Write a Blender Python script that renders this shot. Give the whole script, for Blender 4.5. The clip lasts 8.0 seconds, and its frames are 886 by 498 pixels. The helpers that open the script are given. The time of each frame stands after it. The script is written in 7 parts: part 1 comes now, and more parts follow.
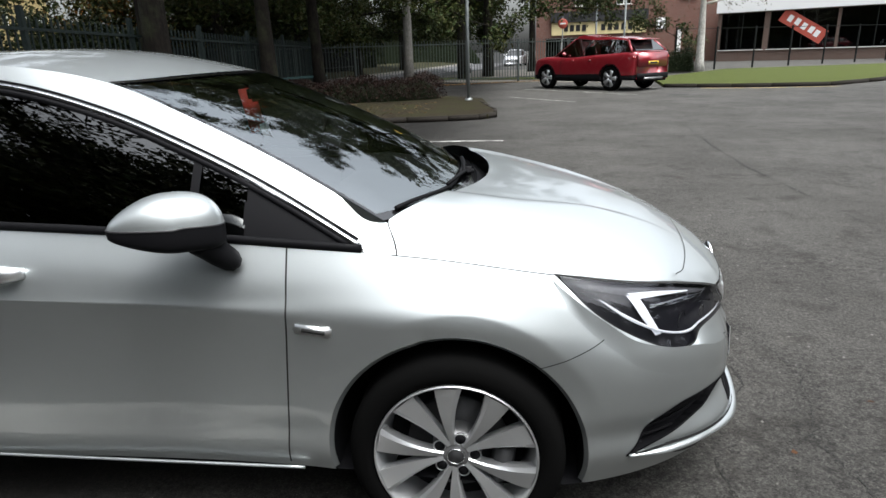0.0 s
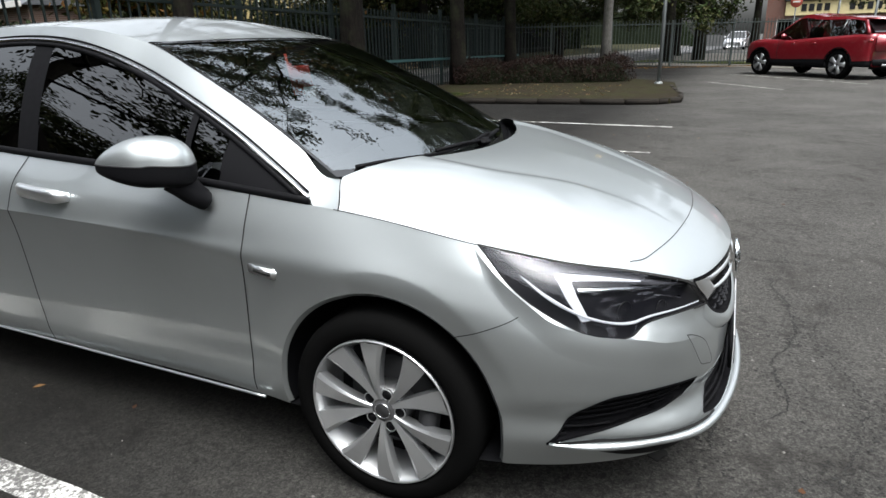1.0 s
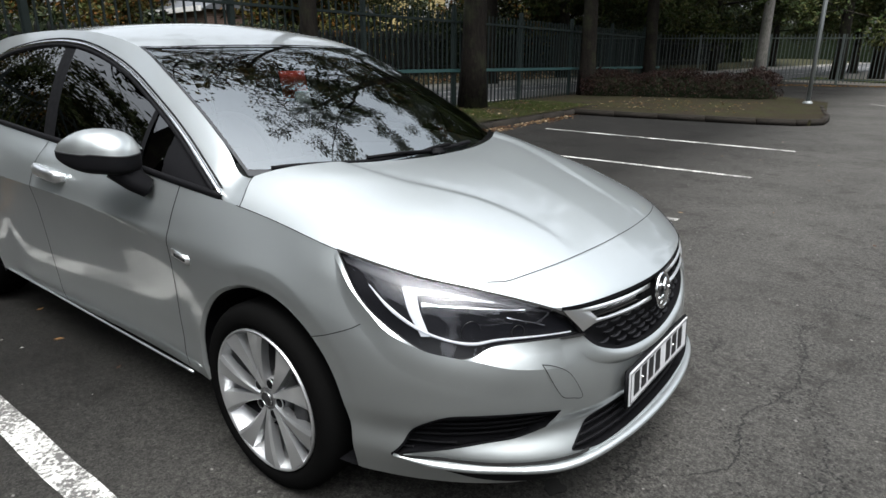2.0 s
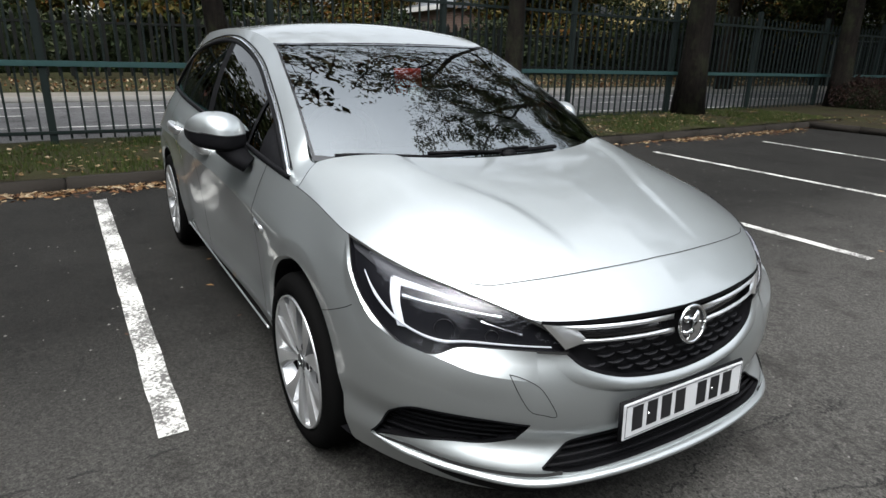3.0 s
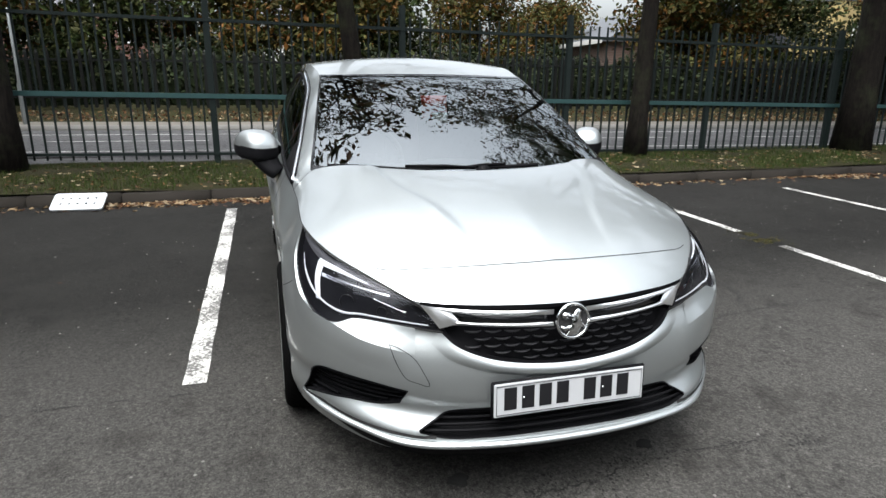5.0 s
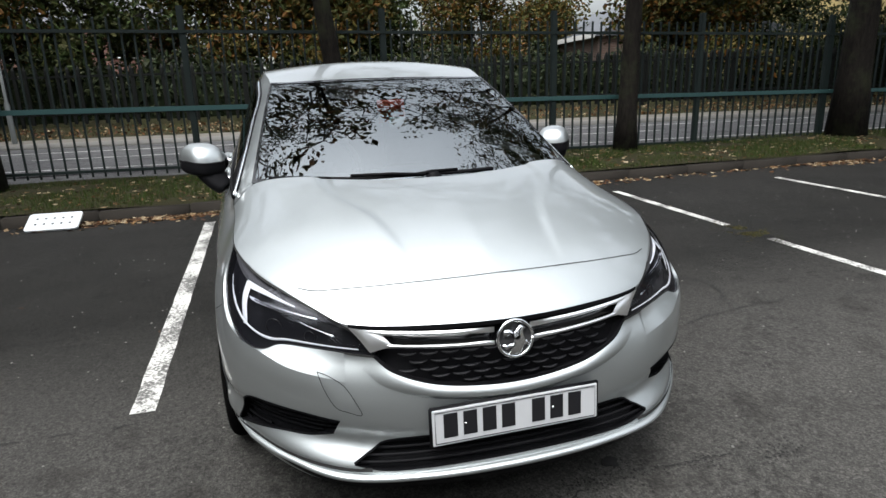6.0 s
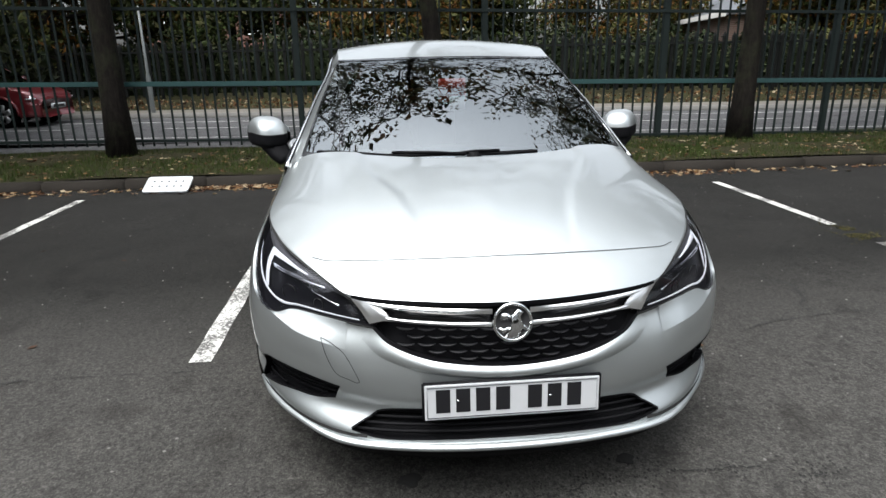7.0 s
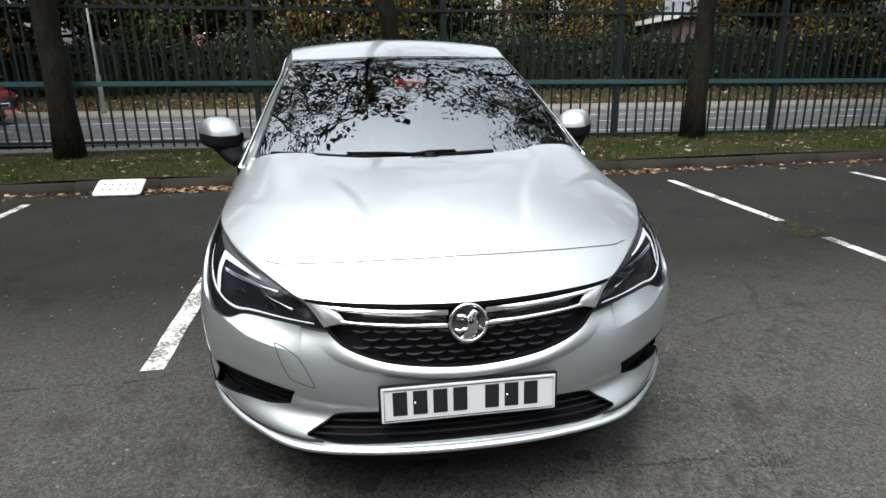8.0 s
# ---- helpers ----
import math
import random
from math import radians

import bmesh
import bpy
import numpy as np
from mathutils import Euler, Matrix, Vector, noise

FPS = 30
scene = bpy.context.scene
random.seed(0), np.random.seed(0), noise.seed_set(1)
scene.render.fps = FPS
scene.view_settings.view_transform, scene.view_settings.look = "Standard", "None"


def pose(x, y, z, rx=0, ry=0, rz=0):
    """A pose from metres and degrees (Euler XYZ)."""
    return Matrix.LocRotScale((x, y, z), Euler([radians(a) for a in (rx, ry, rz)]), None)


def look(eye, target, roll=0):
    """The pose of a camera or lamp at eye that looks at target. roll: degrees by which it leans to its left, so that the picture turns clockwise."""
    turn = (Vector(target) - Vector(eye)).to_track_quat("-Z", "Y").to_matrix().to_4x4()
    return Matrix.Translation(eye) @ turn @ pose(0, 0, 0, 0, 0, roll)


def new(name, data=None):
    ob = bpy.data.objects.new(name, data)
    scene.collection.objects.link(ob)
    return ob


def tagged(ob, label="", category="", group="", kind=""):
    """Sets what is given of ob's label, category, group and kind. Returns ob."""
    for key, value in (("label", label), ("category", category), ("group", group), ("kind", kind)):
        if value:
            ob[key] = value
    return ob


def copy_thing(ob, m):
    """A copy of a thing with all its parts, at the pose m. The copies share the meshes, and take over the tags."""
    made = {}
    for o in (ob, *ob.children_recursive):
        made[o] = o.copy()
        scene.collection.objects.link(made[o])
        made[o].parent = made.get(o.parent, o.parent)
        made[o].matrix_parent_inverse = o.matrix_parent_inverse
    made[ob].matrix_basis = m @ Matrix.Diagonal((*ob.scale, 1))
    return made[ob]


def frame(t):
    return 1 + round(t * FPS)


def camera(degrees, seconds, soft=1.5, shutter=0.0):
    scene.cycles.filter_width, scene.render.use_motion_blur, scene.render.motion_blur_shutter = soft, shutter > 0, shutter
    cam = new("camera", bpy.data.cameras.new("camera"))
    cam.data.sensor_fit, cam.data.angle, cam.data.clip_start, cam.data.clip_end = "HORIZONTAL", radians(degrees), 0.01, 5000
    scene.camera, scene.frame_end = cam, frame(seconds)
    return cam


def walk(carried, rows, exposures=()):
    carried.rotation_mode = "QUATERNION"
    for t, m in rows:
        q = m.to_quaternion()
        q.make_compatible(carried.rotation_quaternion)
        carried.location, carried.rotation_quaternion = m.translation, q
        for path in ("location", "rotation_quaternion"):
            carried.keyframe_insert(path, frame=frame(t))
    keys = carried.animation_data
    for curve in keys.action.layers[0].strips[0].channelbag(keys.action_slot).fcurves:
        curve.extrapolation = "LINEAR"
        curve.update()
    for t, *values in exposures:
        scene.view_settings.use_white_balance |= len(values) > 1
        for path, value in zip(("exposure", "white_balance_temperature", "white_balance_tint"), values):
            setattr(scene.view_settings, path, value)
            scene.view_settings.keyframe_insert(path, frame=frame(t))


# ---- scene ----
cam = camera(71.1, 8.0)
PATH = [
    (0, (0.156, -2.37, 1.421), (-0.061, -0.476, 0.819), -1.9),
    (0.5, (0.553, -2.385, 1.402), (0.017, -0.583, 0.718), -2.6),
    (1, (0.846, -2.224, 1.356), (0.048, -0.505, 0.717), -1.3),
    (1.5, (1.185, -2.036, 1.374), (0.318, -0.352, 0.731), -3.2),
    (1.7, (1.319, -1.973, 1.364), (0.302, -0.368, 0.74), -1.6),
    (2.8, (1.843, -1.533, 1.374), (0.383, -0.324, 0.737), -0.2),
    (3, (1.92, -1.452, 1.383), (0.3, -0.461, 0.755), 1.3),
    (3.5, (2.101, -1.288, 1.364), (0.363, -0.508, 0.752), -1.2),
    (4, (2.342, -1.212, 1.332), (0.614, -0.453, 0.669), 1.4),
    (4.5, (2.469, -1.063, 1.363), (0.704, -0.352, 0.748), -1.0),
    (4.7, (2.536, -0.986, 1.37), (0.711, -0.407, 0.792), 1.3),
    (5.8, (2.475, -0.68, 1.372), (0.601, -0.204, 0.861), -0.4),
    (6, (2.452, -0.632, 1.371), (0.594, -0.118, 0.838), -1.8),
    (6.5, (2.487, -0.461, 1.362), (0.59, -0.264, 0.761), -0.9),
    (7, (2.527, -0.338, 1.365), (0.622, -0.171, 0.78), -1.0),
    (7.5, (2.521, -0.313, 1.361), (0.633, -0.038, 0.761), -0.8),
    (8, (2.52, -0.312, 1.364), (0.629, -0.028, 0.778), -0.8),
]
walk(cam, [(t, look(eye, target, roll)) for t, eye, target, roll in PATH],
     exposures=[(0.0, -0.31), (0.5, -0.45), (1.0, -0.28), (1.5, -0.48), (1.7, -0.38), (2.8, -0.35), (3.0, -0.42), (3.5, -1.00), (4.0, -0.41), (4.5, -0.17), (4.7, -0.17), (5.8, -0.50), (6.5, -0.54), (7.0, -0.37), (8.0, -0.26)])

# ---- world, sun, exposure ----
world = bpy.data.worlds.new("overcast")
scene.world = world
world.use_nodes = True
wn, wl = world.node_tree.nodes, world.node_tree.links
wn.clear()
sky = wn.new("ShaderNodeTexSky")
sky.sky_type = "NISHITA"
sky.sun_disc = False
sky.sun_elevation, sky.sun_rotation = radians(68), radians(129)
sky.air_density, sky.dust_density, sky.ozone_density = 1.0, 6.0, 1.0
pale = wn.new("ShaderNodeHueSaturation")
pale.inputs["Saturation"].default_value = 0.24
back = wn.new("ShaderNodeBackground")
back.inputs["Strength"].default_value = 0.15
wout = wn.new("ShaderNodeOutputWorld")
wl.new(sky.outputs[0], pale.inputs["Color"])
# a cloud deck: brightest overhead, duller towards the horizon
place = wn.new("ShaderNodeTexCoord")
split = wn.new("ShaderNodeSeparateXYZ")
deck = wn.new("ShaderNodeMapRange")
deck.inputs["From Min"].default_value, deck.inputs["From Max"].default_value = 0.0, 1.0
deck.inputs["To Min"].default_value, deck.inputs["To Max"].default_value = 2.6, 4.5
clouds = wn.new("ShaderNodeTexNoise")
clouds.inputs["Scale"].default_value, clouds.inputs["Detail"].default_value = 2.2, 5
puff = wn.new("ShaderNodeMapRange")
puff.inputs["To Min"].default_value, puff.inputs["To Max"].default_value = 0.75, 1.25
veil = wn.new("ShaderNodeMath")
veil.operation = "MULTIPLY"
tone = wn.new("ShaderNodeVectorMath")
tone.operation = "SCALE"
wl.new(place.outputs["Generated"], split.inputs[0])
wl.new(split.outputs["Z"], deck.inputs["Value"])
wl.new(place.outputs["Generated"], clouds.inputs["Vector"])
wl.new(clouds.outputs["Fac"], puff.inputs["Value"])
wl.new(deck.outputs[0], veil.inputs[0])
wl.new(puff.outputs[0], veil.inputs[1])
wl.new(pale.outputs[0], tone.inputs[0])
wl.new(veil.outputs[0], tone.inputs["Scale"])
cool = wn.new("ShaderNodeVectorMath")
cool.operation = "MULTIPLY"
cool.inputs[1].default_value = (0.965, 1.0, 1.015)
wl.new(tone.outputs[0], cool.inputs[0])
wl.new(cool.outputs[0], back.inputs["Color"])
wl.new(back.outputs[0], wout.inputs["Surface"])

sun_data = bpy.data.lights.new("sun", "SUN")
sun_data.energy, sun_data.angle, sun_data.color = 0.8, radians(35), (1.0, 0.97, 0.93)
sun = new("sun", sun_data)
sun.matrix_world = look((5, -4, 16), (0, 0, 0))


# ---- materials ----
def material(name):
    m = bpy.data.materials.new(name)
    m.use_nodes = True
    n, l = m.node_tree.nodes, m.node_tree.links
    return m, n, l, n["Principled BSDF"]


def nz(n, l, scale, detail=6, rough=0.6, vec=None, kind="ShaderNodeTexNoise"):
    t = n.new(kind)
    t.inputs["Scale"].default_value = scale
    if kind == "ShaderNodeTexNoise":
        t.inputs["Detail"].default_value, t.inputs["Roughness"].default_value = detail, rough
    if vec is not None:
        l.new(vec, t.inputs["Vector"])
    return t


def ramp(n, l, src, stops):
    r = n.new("ShaderNodeValToRGB")
    e = r.color_ramp.elements
    while len(e) < len(stops):
        e.new(0.5)
    for el, (p, c) in zip(e, stops):
        el.position, el.color = p, (c, c, c, 1) if isinstance(c, (int, float)) else (*c, 1)
    l.new(src, r.inputs["Fac"])
    return r.outputs["Color"]


def mix(n, l, fac, a, b, kind="MIX"):
    m = n.new("ShaderNodeMix")
    m.data_type, m.blend_type = "RGBA", kind
    for k, v in ((0, fac), (6, a), (7, b)):
        sock = m.inputs[k]
        if isinstance(v, (int, float)):
            sock.default_value = v if k == 0 else (v, v, v, 1)
        elif isinstance(v, tuple):
            sock.default_value = (*v, 1)
        else:
            l.new(v, sock)
    return m.outputs[2]


def bump(n, l, bsdf, src, strength=0.3, dist=0.01):
    b = n.new("ShaderNodeBump")
    b.inputs["Strength"].default_value, b.inputs["Distance"].default_value = strength, dist
    l.new(src, b.inputs["Height"])
    l.new(b.outputs[0], bsdf.inputs["Normal"])


def coords(n, kind="Object"):
    return n.new("ShaderNodeTexCoord").outputs[kind]


def plain(name, col, rough=0.5, metal=0.0, coat=0.0, grain=40.0, vary=0.12, spec=0.5, relief=0.0):
    """A plain surface with a slight two-scale unevenness of tone and gloss."""
    m, n, l, b = material(name)
    v = coords(n)
    a = nz(n, l, grain, 5, 0.6, v)
    c = nz(n, l, grain * 0.08, 3, 0.5, v)
    dark = tuple(x * (1 - vary) for x in col)
    light = tuple(min(1, x * (1 + vary)) for x in col)
    l.new(mix(n, l, ramp(n, l, c.outputs["Fac"], [(0.3, 0.0), (0.7, 1.0)]), mix(n, l, a.outputs["Fac"], dark, light), col), b.inputs["Base Color"])
    l.new(ramp(n, l, a.outputs["Fac"], [(0.2, max(0.02, rough * 0.85)), (0.8, min(1, rough * 1.15))]), b.inputs["Roughness"])
    b.inputs["Metallic"].default_value, b.inputs["Coat Weight"].default_value = metal, coat
    b.inputs["Specular IOR Level"].default_value = spec
    if relief:
        bump(n, l, b, a.outputs["Fac"], relief, 0.01)
    return m


def paint(name, col, metal=0.9, rough=0.27, dust=0.1):
    """Car paint: flakes under a clear coat, with a film of dust and dried drops."""
    m, n, l, b = material(name)
    v = coords(n)
    flake = nz(n, l, 900, 2, 0.5, v)
    film = nz(n, l, 7, 8, 0.7, v)
    spots = nz(n, l, 55, 3, 0.5, v)
    base = mix(n, l, flake.outputs["Fac"], tuple(x * 0.93 for x in col), tuple(min(1, x * 1.06) for x in col))
    l.new(mix(n, l, ramp(n, l, film.outputs["Fac"], [(0.5, 0.0), (0.8, dust)]), base, (0.32, 0.30, 0.27)), b.inputs["Base Color"])
    l.new(ramp(n, l, film.outputs["Fac"], [(0.3, rough), (0.8, rough + 0.05)]), b.inputs["Roughness"])
    l.new(ramp(n, l, spots.outputs["Fac"], [(0.35, 0.03), (0.75, 0.09)]), b.inputs["Coat Roughness"])
    b.inputs["Metallic"].default_value, b.inputs["Coat Weight"].default_value = metal, 1.0
    return m


def glass(name, tint, gloss_rough=0.0, ior=1.5, sheen=(1, 1, 1)):
    m, n, l, b = material(name)
    n.remove(b)
    tr, gl, fr, mx = (n.new("ShaderNode" + k) for k in ("BsdfTransparent", "BsdfGlossy", "Fresnel", "MixShader"))
    tr.inputs["Color"].default_value = (*tint, 1)
    gl.inputs["Roughness"].default_value = gloss_rough
    gl.inputs["Color"].default_value = (*sheen, 1)
    fr.inputs["IOR"].default_value = ior
    l.new(fr.outputs[0], mx.inputs[0])
    l.new(tr.outputs[0], mx.inputs[1])
    l.new(gl.outputs[0], mx.inputs[2])
    l.new(mx.outputs[0], n["Material Output"].inputs["Surface"])
    return m


def asphalt_material(name, low, high, crack=True):
    m, n, l, b = material(name)
    v = coords(n)
    stones = nz(n, l, 150, 4, 0.8, v)
    coarse = nz(n, l, 48, 6, 0.8, v)
    chips = nz(n, l, 85, 2, 0.5, v, "ShaderNodeTexVoronoi")
    patch = nz(n, l, 0.55, 7, 0.62, v)
    stain = nz(n, l, 2.6, 7, 0.7, v)
    scab = nz(n, l, 17, 7, 0.8, v)
    grain = mix(n, l, 0.45, stones.outputs["Fac"], coarse.outputs["Fac"])
    pebble = nz(n, l, 115, 2, 0.5, v, "ShaderNodeTexVoronoi")
    col = mix(n, l, ramp(n, l, grain, [(0.41, 0.0), (0.61, 1.0)]), low, high)
    col = mix(n, l, ramp(n, l, patch.outputs["Fac"], [(0.38, 0.0), (0.62, 0.85)]), col, mix(n, l, 1.0, col, (0.74, 0.74, 0.74), "MULTIPLY"))
    col = mix(n, l, ramp(n, l, stain.outputs["Fac"], [(0.53, 0.0), (0.66, 0.62)]), col, (0.020, 0.018, 0.016))
    col = mix(n, l, ramp(n, l, scab.outputs["Fac"], [(0.50, 0.0), (0.58, 0.6)]), col, mix(n, l, ramp(n, l, nz(n, l, 0.9, 5, 0.6, v).outputs["Fac"], [(0.44, 0.0), (0.56, 1.0)]), col, (0.017, 0.016, 0.015)))
    if crack:      # the bays' tarmac is darker than the lane's, and tree shade is painted in
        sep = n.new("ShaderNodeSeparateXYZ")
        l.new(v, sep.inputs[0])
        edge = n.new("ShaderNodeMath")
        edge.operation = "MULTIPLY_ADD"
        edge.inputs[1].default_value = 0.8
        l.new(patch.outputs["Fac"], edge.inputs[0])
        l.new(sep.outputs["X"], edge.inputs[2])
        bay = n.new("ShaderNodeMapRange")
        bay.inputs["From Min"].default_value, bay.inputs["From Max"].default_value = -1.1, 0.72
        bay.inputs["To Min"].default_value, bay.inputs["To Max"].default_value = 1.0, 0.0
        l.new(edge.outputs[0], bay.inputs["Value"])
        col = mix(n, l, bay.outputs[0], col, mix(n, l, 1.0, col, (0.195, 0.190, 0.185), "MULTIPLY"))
    col = mix(n, l, 1.0, col, ramp(n, l, pebble.outputs["Color"], [(0.25, 0.6), (0.8, 1.0)]), "MULTIPLY")
    col = mix(n, l, 1.0, col, (1.15, 1.14, 1.125), "MULTIPLY")
    dusty = nz(n, l, 5.5, 6, 0.7, v)
    col = mix(n, l, ramp(n, l, dusty.outputs["Fac"], [(0.54, 0.0), (0.68, 0.3)]), col, mix(n, l, 1.0, col, (1.6, 1.58, 1.53), "MULTIPLY"))
    pale_chip = ramp(n, l, chips.outputs["Distance"], [(0.0, 1.0), (0.07, 1.0), (0.10, 0.0)])
    sparse = ramp(n, l, nz(n, l, 19, 2, 0.5, v).outputs["Fac"], [(0.55, 0.0), (0.62, 0.85)])
    col = mix(n, l, mix(n, l, 1.0, pale_chip, sparse, "MULTIPLY"), col, (0.30, 0.29, 0.27))
    fine = nz(n, l, 260, 2, 0.5, v, "ShaderNodeTexVoronoi")
    fleck = mix(n, l, 1.0, ramp(n, l, fine.outputs["Distance"], [(0.0, 1.0), (0.10, 1.0), (0.15, 0.0)]), ramp(n, l, nz(n, l, 33, 3, 0.6, v).outputs["Fac"], [(0.52, 0.0), (0.62, 0.7)]), "MULTIPLY")
    col = mix(n, l, fleck, col, (0.17, 0.165, 0.155))
    l.new(col, b.inputs["Base Color"])
    l.new(ramp(n, l, patch.outputs["Fac"], [(0.3, 0.74), (0.7, 0.92)]), b.inputs["Roughness"])
    b.inputs["Specular IOR Level"].default_value = 0.18
    bump(n, l, b, grain, 1.0, 0.016)
    return m


def leaf_material(name, cols):
    m, n, l, b = material(name)
    g = n.new("ShaderNodeNewGeometry")
    r = n.new("ShaderNodeValToRGB")
    r.color_ramp.interpolation = "CONSTANT"
    e = r.color_ramp.elements
    while len(e) < len(cols):
        e.new(0.5)
    for i, (el, c) in enumerate(zip(e, cols)):
        el.position, el.color = i / len(cols), (*c, 1)
    l.new(g.outputs["Random Per Island"], r.inputs["Fac"])
    v = nz(n, l, 30, 3, 0.5, coords(n))
    l.new(mix(n, l, v.outputs["Fac"], mix(n, l, 1.0, r.outputs[0], (0.7, 0.7, 0.7), "MULTIPLY"), r.outputs[0]), b.inputs["Base Color"])
    b.inputs["Roughness"].default_value = 0.6
    b.inputs["Specular IOR Level"].default_value = 0.12
    return m


def bark_material(name, low, high):
    m, n, l, b = material(name)
    mp = n.new("ShaderNodeMapping")
    mp.inputs["Scale"].default_value = (1, 1, 0.25)
    l.new(coords(n), mp.inputs["Vector"])
    a = nz(n, l, 26, 8, 0.7, mp.outputs[0])
    c = nz(n, l, 2.5, 4, 0.6, coords(n))
    col = mix(n, l, ramp(n, l, a.outputs["Fac"], [(0.35, 0.0), (0.65, 1.0)]), low, high)
    l.new(mix(n, l, ramp(n, l, c.outputs["Fac"], [(0.5, 0.0), (0.75, 0.5)]), col, (0.05, 0.06, 0.03)), b.inputs["Base Color"])
    b.inputs["Roughness"].default_value = 0.9
    b.inputs["Specular IOR Level"].default_value = 0.12
    bump(n, l, b, a.outputs["Fac"], 0.8, 0.03)
    return m


def worn_paint(name, col, under, wear=0.5):
    m, n, l, b = material(name)
    v = coords(n)
    a = nz(n, l, 60, 6, 0.75, v)
    c = nz(n, l, 3.0, 4, 0.6, v)
    f = mix(n, l, 0.45, a.outputs["Fac"], c.outputs["Fac"])
    l.new(mix(n, l, ramp(n, l, f, [(wear - 0.03, 1.0), (wear + 0.03, 0.0)]), col, under), b.inputs["Base Color"])
    b.inputs["Roughness"].default_value = 0.8
    bump(n, l, b, a.outputs["Fac"], 0.4, 0.004)
    return m


def ground_material(name, low, high, fleck):
    m, n, l, b = material(name)
    v = coords(n)
    a = nz(n, l, 38, 8, 0.7, v)
    c = nz(n, l, 1.4, 5, 0.6, v)
    d = nz(n, l, 9, 5, 0.6, v)
    col = mix(n, l, ramp(n, l, a.outputs["Fac"], [(0.35, 0.0), (0.68, 1.0)]), low, high)
    col = mix(n, l, ramp(n, l, c.outputs["Fac"], [(0.42, 0.0), (0.62, 0.8)]), col, fleck)
    col = mix(n, l, ramp(n, l, d.outputs["Fac"], [(0.6, 0.0), (0.7, 0.6)]), col, (0.05, 0.038, 0.024))
    l.new(col, b.inputs["Base Color"])
    b.inputs["Roughness"].default_value = 0.95
    b.inputs["Specular IOR Level"].default_value = 0.1
    bump(n, l, b, a.outputs["Fac"], 0.9, 0.03)
    return m


def brick_material(name, a_col, b_col):
    m, n, l, b = material(name)
    t = n.new("ShaderNodeTexBrick")
    t.inputs["Scale"].default_value = 1.0
    t.inputs["Brick Width"].default_value, t.inputs["Row Height"].default_value = 0.225, 0.075
    t.inputs["Mortar Size"].default_value = 0.008
    t.inputs["Color1"].default_value, t.inputs["Color2"].default_value = (*a_col, 1), (*b_col, 1)
    t.inputs["Mortar"].default_value = (0.17, 0.15, 0.13, 1)
    mp = n.new("ShaderNodeMapping")
    mp.inputs["Rotation"].default_value = (radians(90), 0, 0)
    l.new(coords(n), mp.inputs["Vector"])
    l.new(mp.outputs[0], t.inputs["Vector"])
    w = nz(n, l, 1.2, 5, 0.6, coords(n))
    l.new(mix(n, l, ramp(n, l, w.outputs["Fac"], [(0.4, 0.0), (0.8, 0.45)]), t.outputs["Color"], (0.14, 0.09, 0.07)), b.inputs["Base Color"])
    b.inputs["Roughness"].default_value = 0.9
    return m


SILVER = paint("silver_paint", (0.50, 0.530, 0.536), 0.94, 0.43, 0.05)
RED = paint("red_paint", (0.23, 0.008, 0.016), 0.35, 0.3)
DARKRED = paint("dark_red_paint", (0.15, 0.012, 0.017), 0.3, 0.3)
GREYPAINT = paint("pale_paint", (0.55, 0.56, 0.58), 0.5, 0.3)
BRIGHTCHROME = plain("satin_chrome", (0.92, 0.93, 0.94), 0.34, 1.0, vary=0.03)
CHROME = plain("chrome", (0.82, 0.83, 0.84), 0.10, 1.0, vary=0.03)
ALLOY = plain("alloy", (0.57, 0.58, 0.59), 0.36, 0.85, 0.5, vary=0.05)
# alloy darkened for shade on brake discs and far rims; also plain dark metal
DARKALLOY = plain("shaded_alloy", (0.045, 0.045, 0.047), 0.55, 0.5)
HUBGREY = plain("hub_grey", (0.20, 0.20, 0.205), 0.45, 0.7)
RUBBER = plain("tyre_rubber", (0.004, 0.004, 0.004), 0.95, grain=60, vary=0.3, spec=0.02)
BLACK = plain("black_plastic", (0.006, 0.006, 0.007), 0.6, vary=0.25, spec=0.08)
LAMPDARK = plain("lamp_housing", (0.006, 0.006, 0.008), 0.4, vary=0.2, spec=0.18)
GLOSSBLACK = plain("gloss_black", (0.008, 0.008, 0.009), 0.12, coat=0.6)
SEAM = plain("panel_gap", (0.012, 0.012, 0.012), 0.8)
WHITEPLASTIC = plain("white_plastic", (0.46, 0.48, 0.50), 0.4, vary=0.06, grain=12)
GUIDE = plain("light_guide", (0.54, 0.55, 0.60), 0.3, 0.0, 0.5, vary=0.03)
GUIDE.node_tree.nodes["Principled BSDF"].inputs["Emission Color"].default_value = (0.9, 0.95, 1.0, 1)
GUIDE.node_tree.nodes["Principled BSDF"].inputs["Emission Strength"].default_value = 0.4
SMOKE = plain("smoked_bezel", (0.055, 0.055, 0.062), 0.55, 0.0, vary=0.06, spec=0.3)
LAMPWHITE = plain("lamp_reflector", (0.86, 0.88, 0.92), 0.18, 0.35, vary=0.03)
PLATEWHITE = plain("plate_white", (0.50, 0.51, 0.525), 0.6, vary=0.05, spec=0.15)
INK = plain("plate_ink", (0.01, 0.01, 0.012), 0.4)
WINDSCREEN = glass("windscreen_glass", (0.72, 0.78, 0.76), 0.0, 3.5, (0.93, 0.98, 1.0))
SIDEGLASS = glass("tinted_glass", (0.045, 0.05, 0.05), 0.0, 1.85)
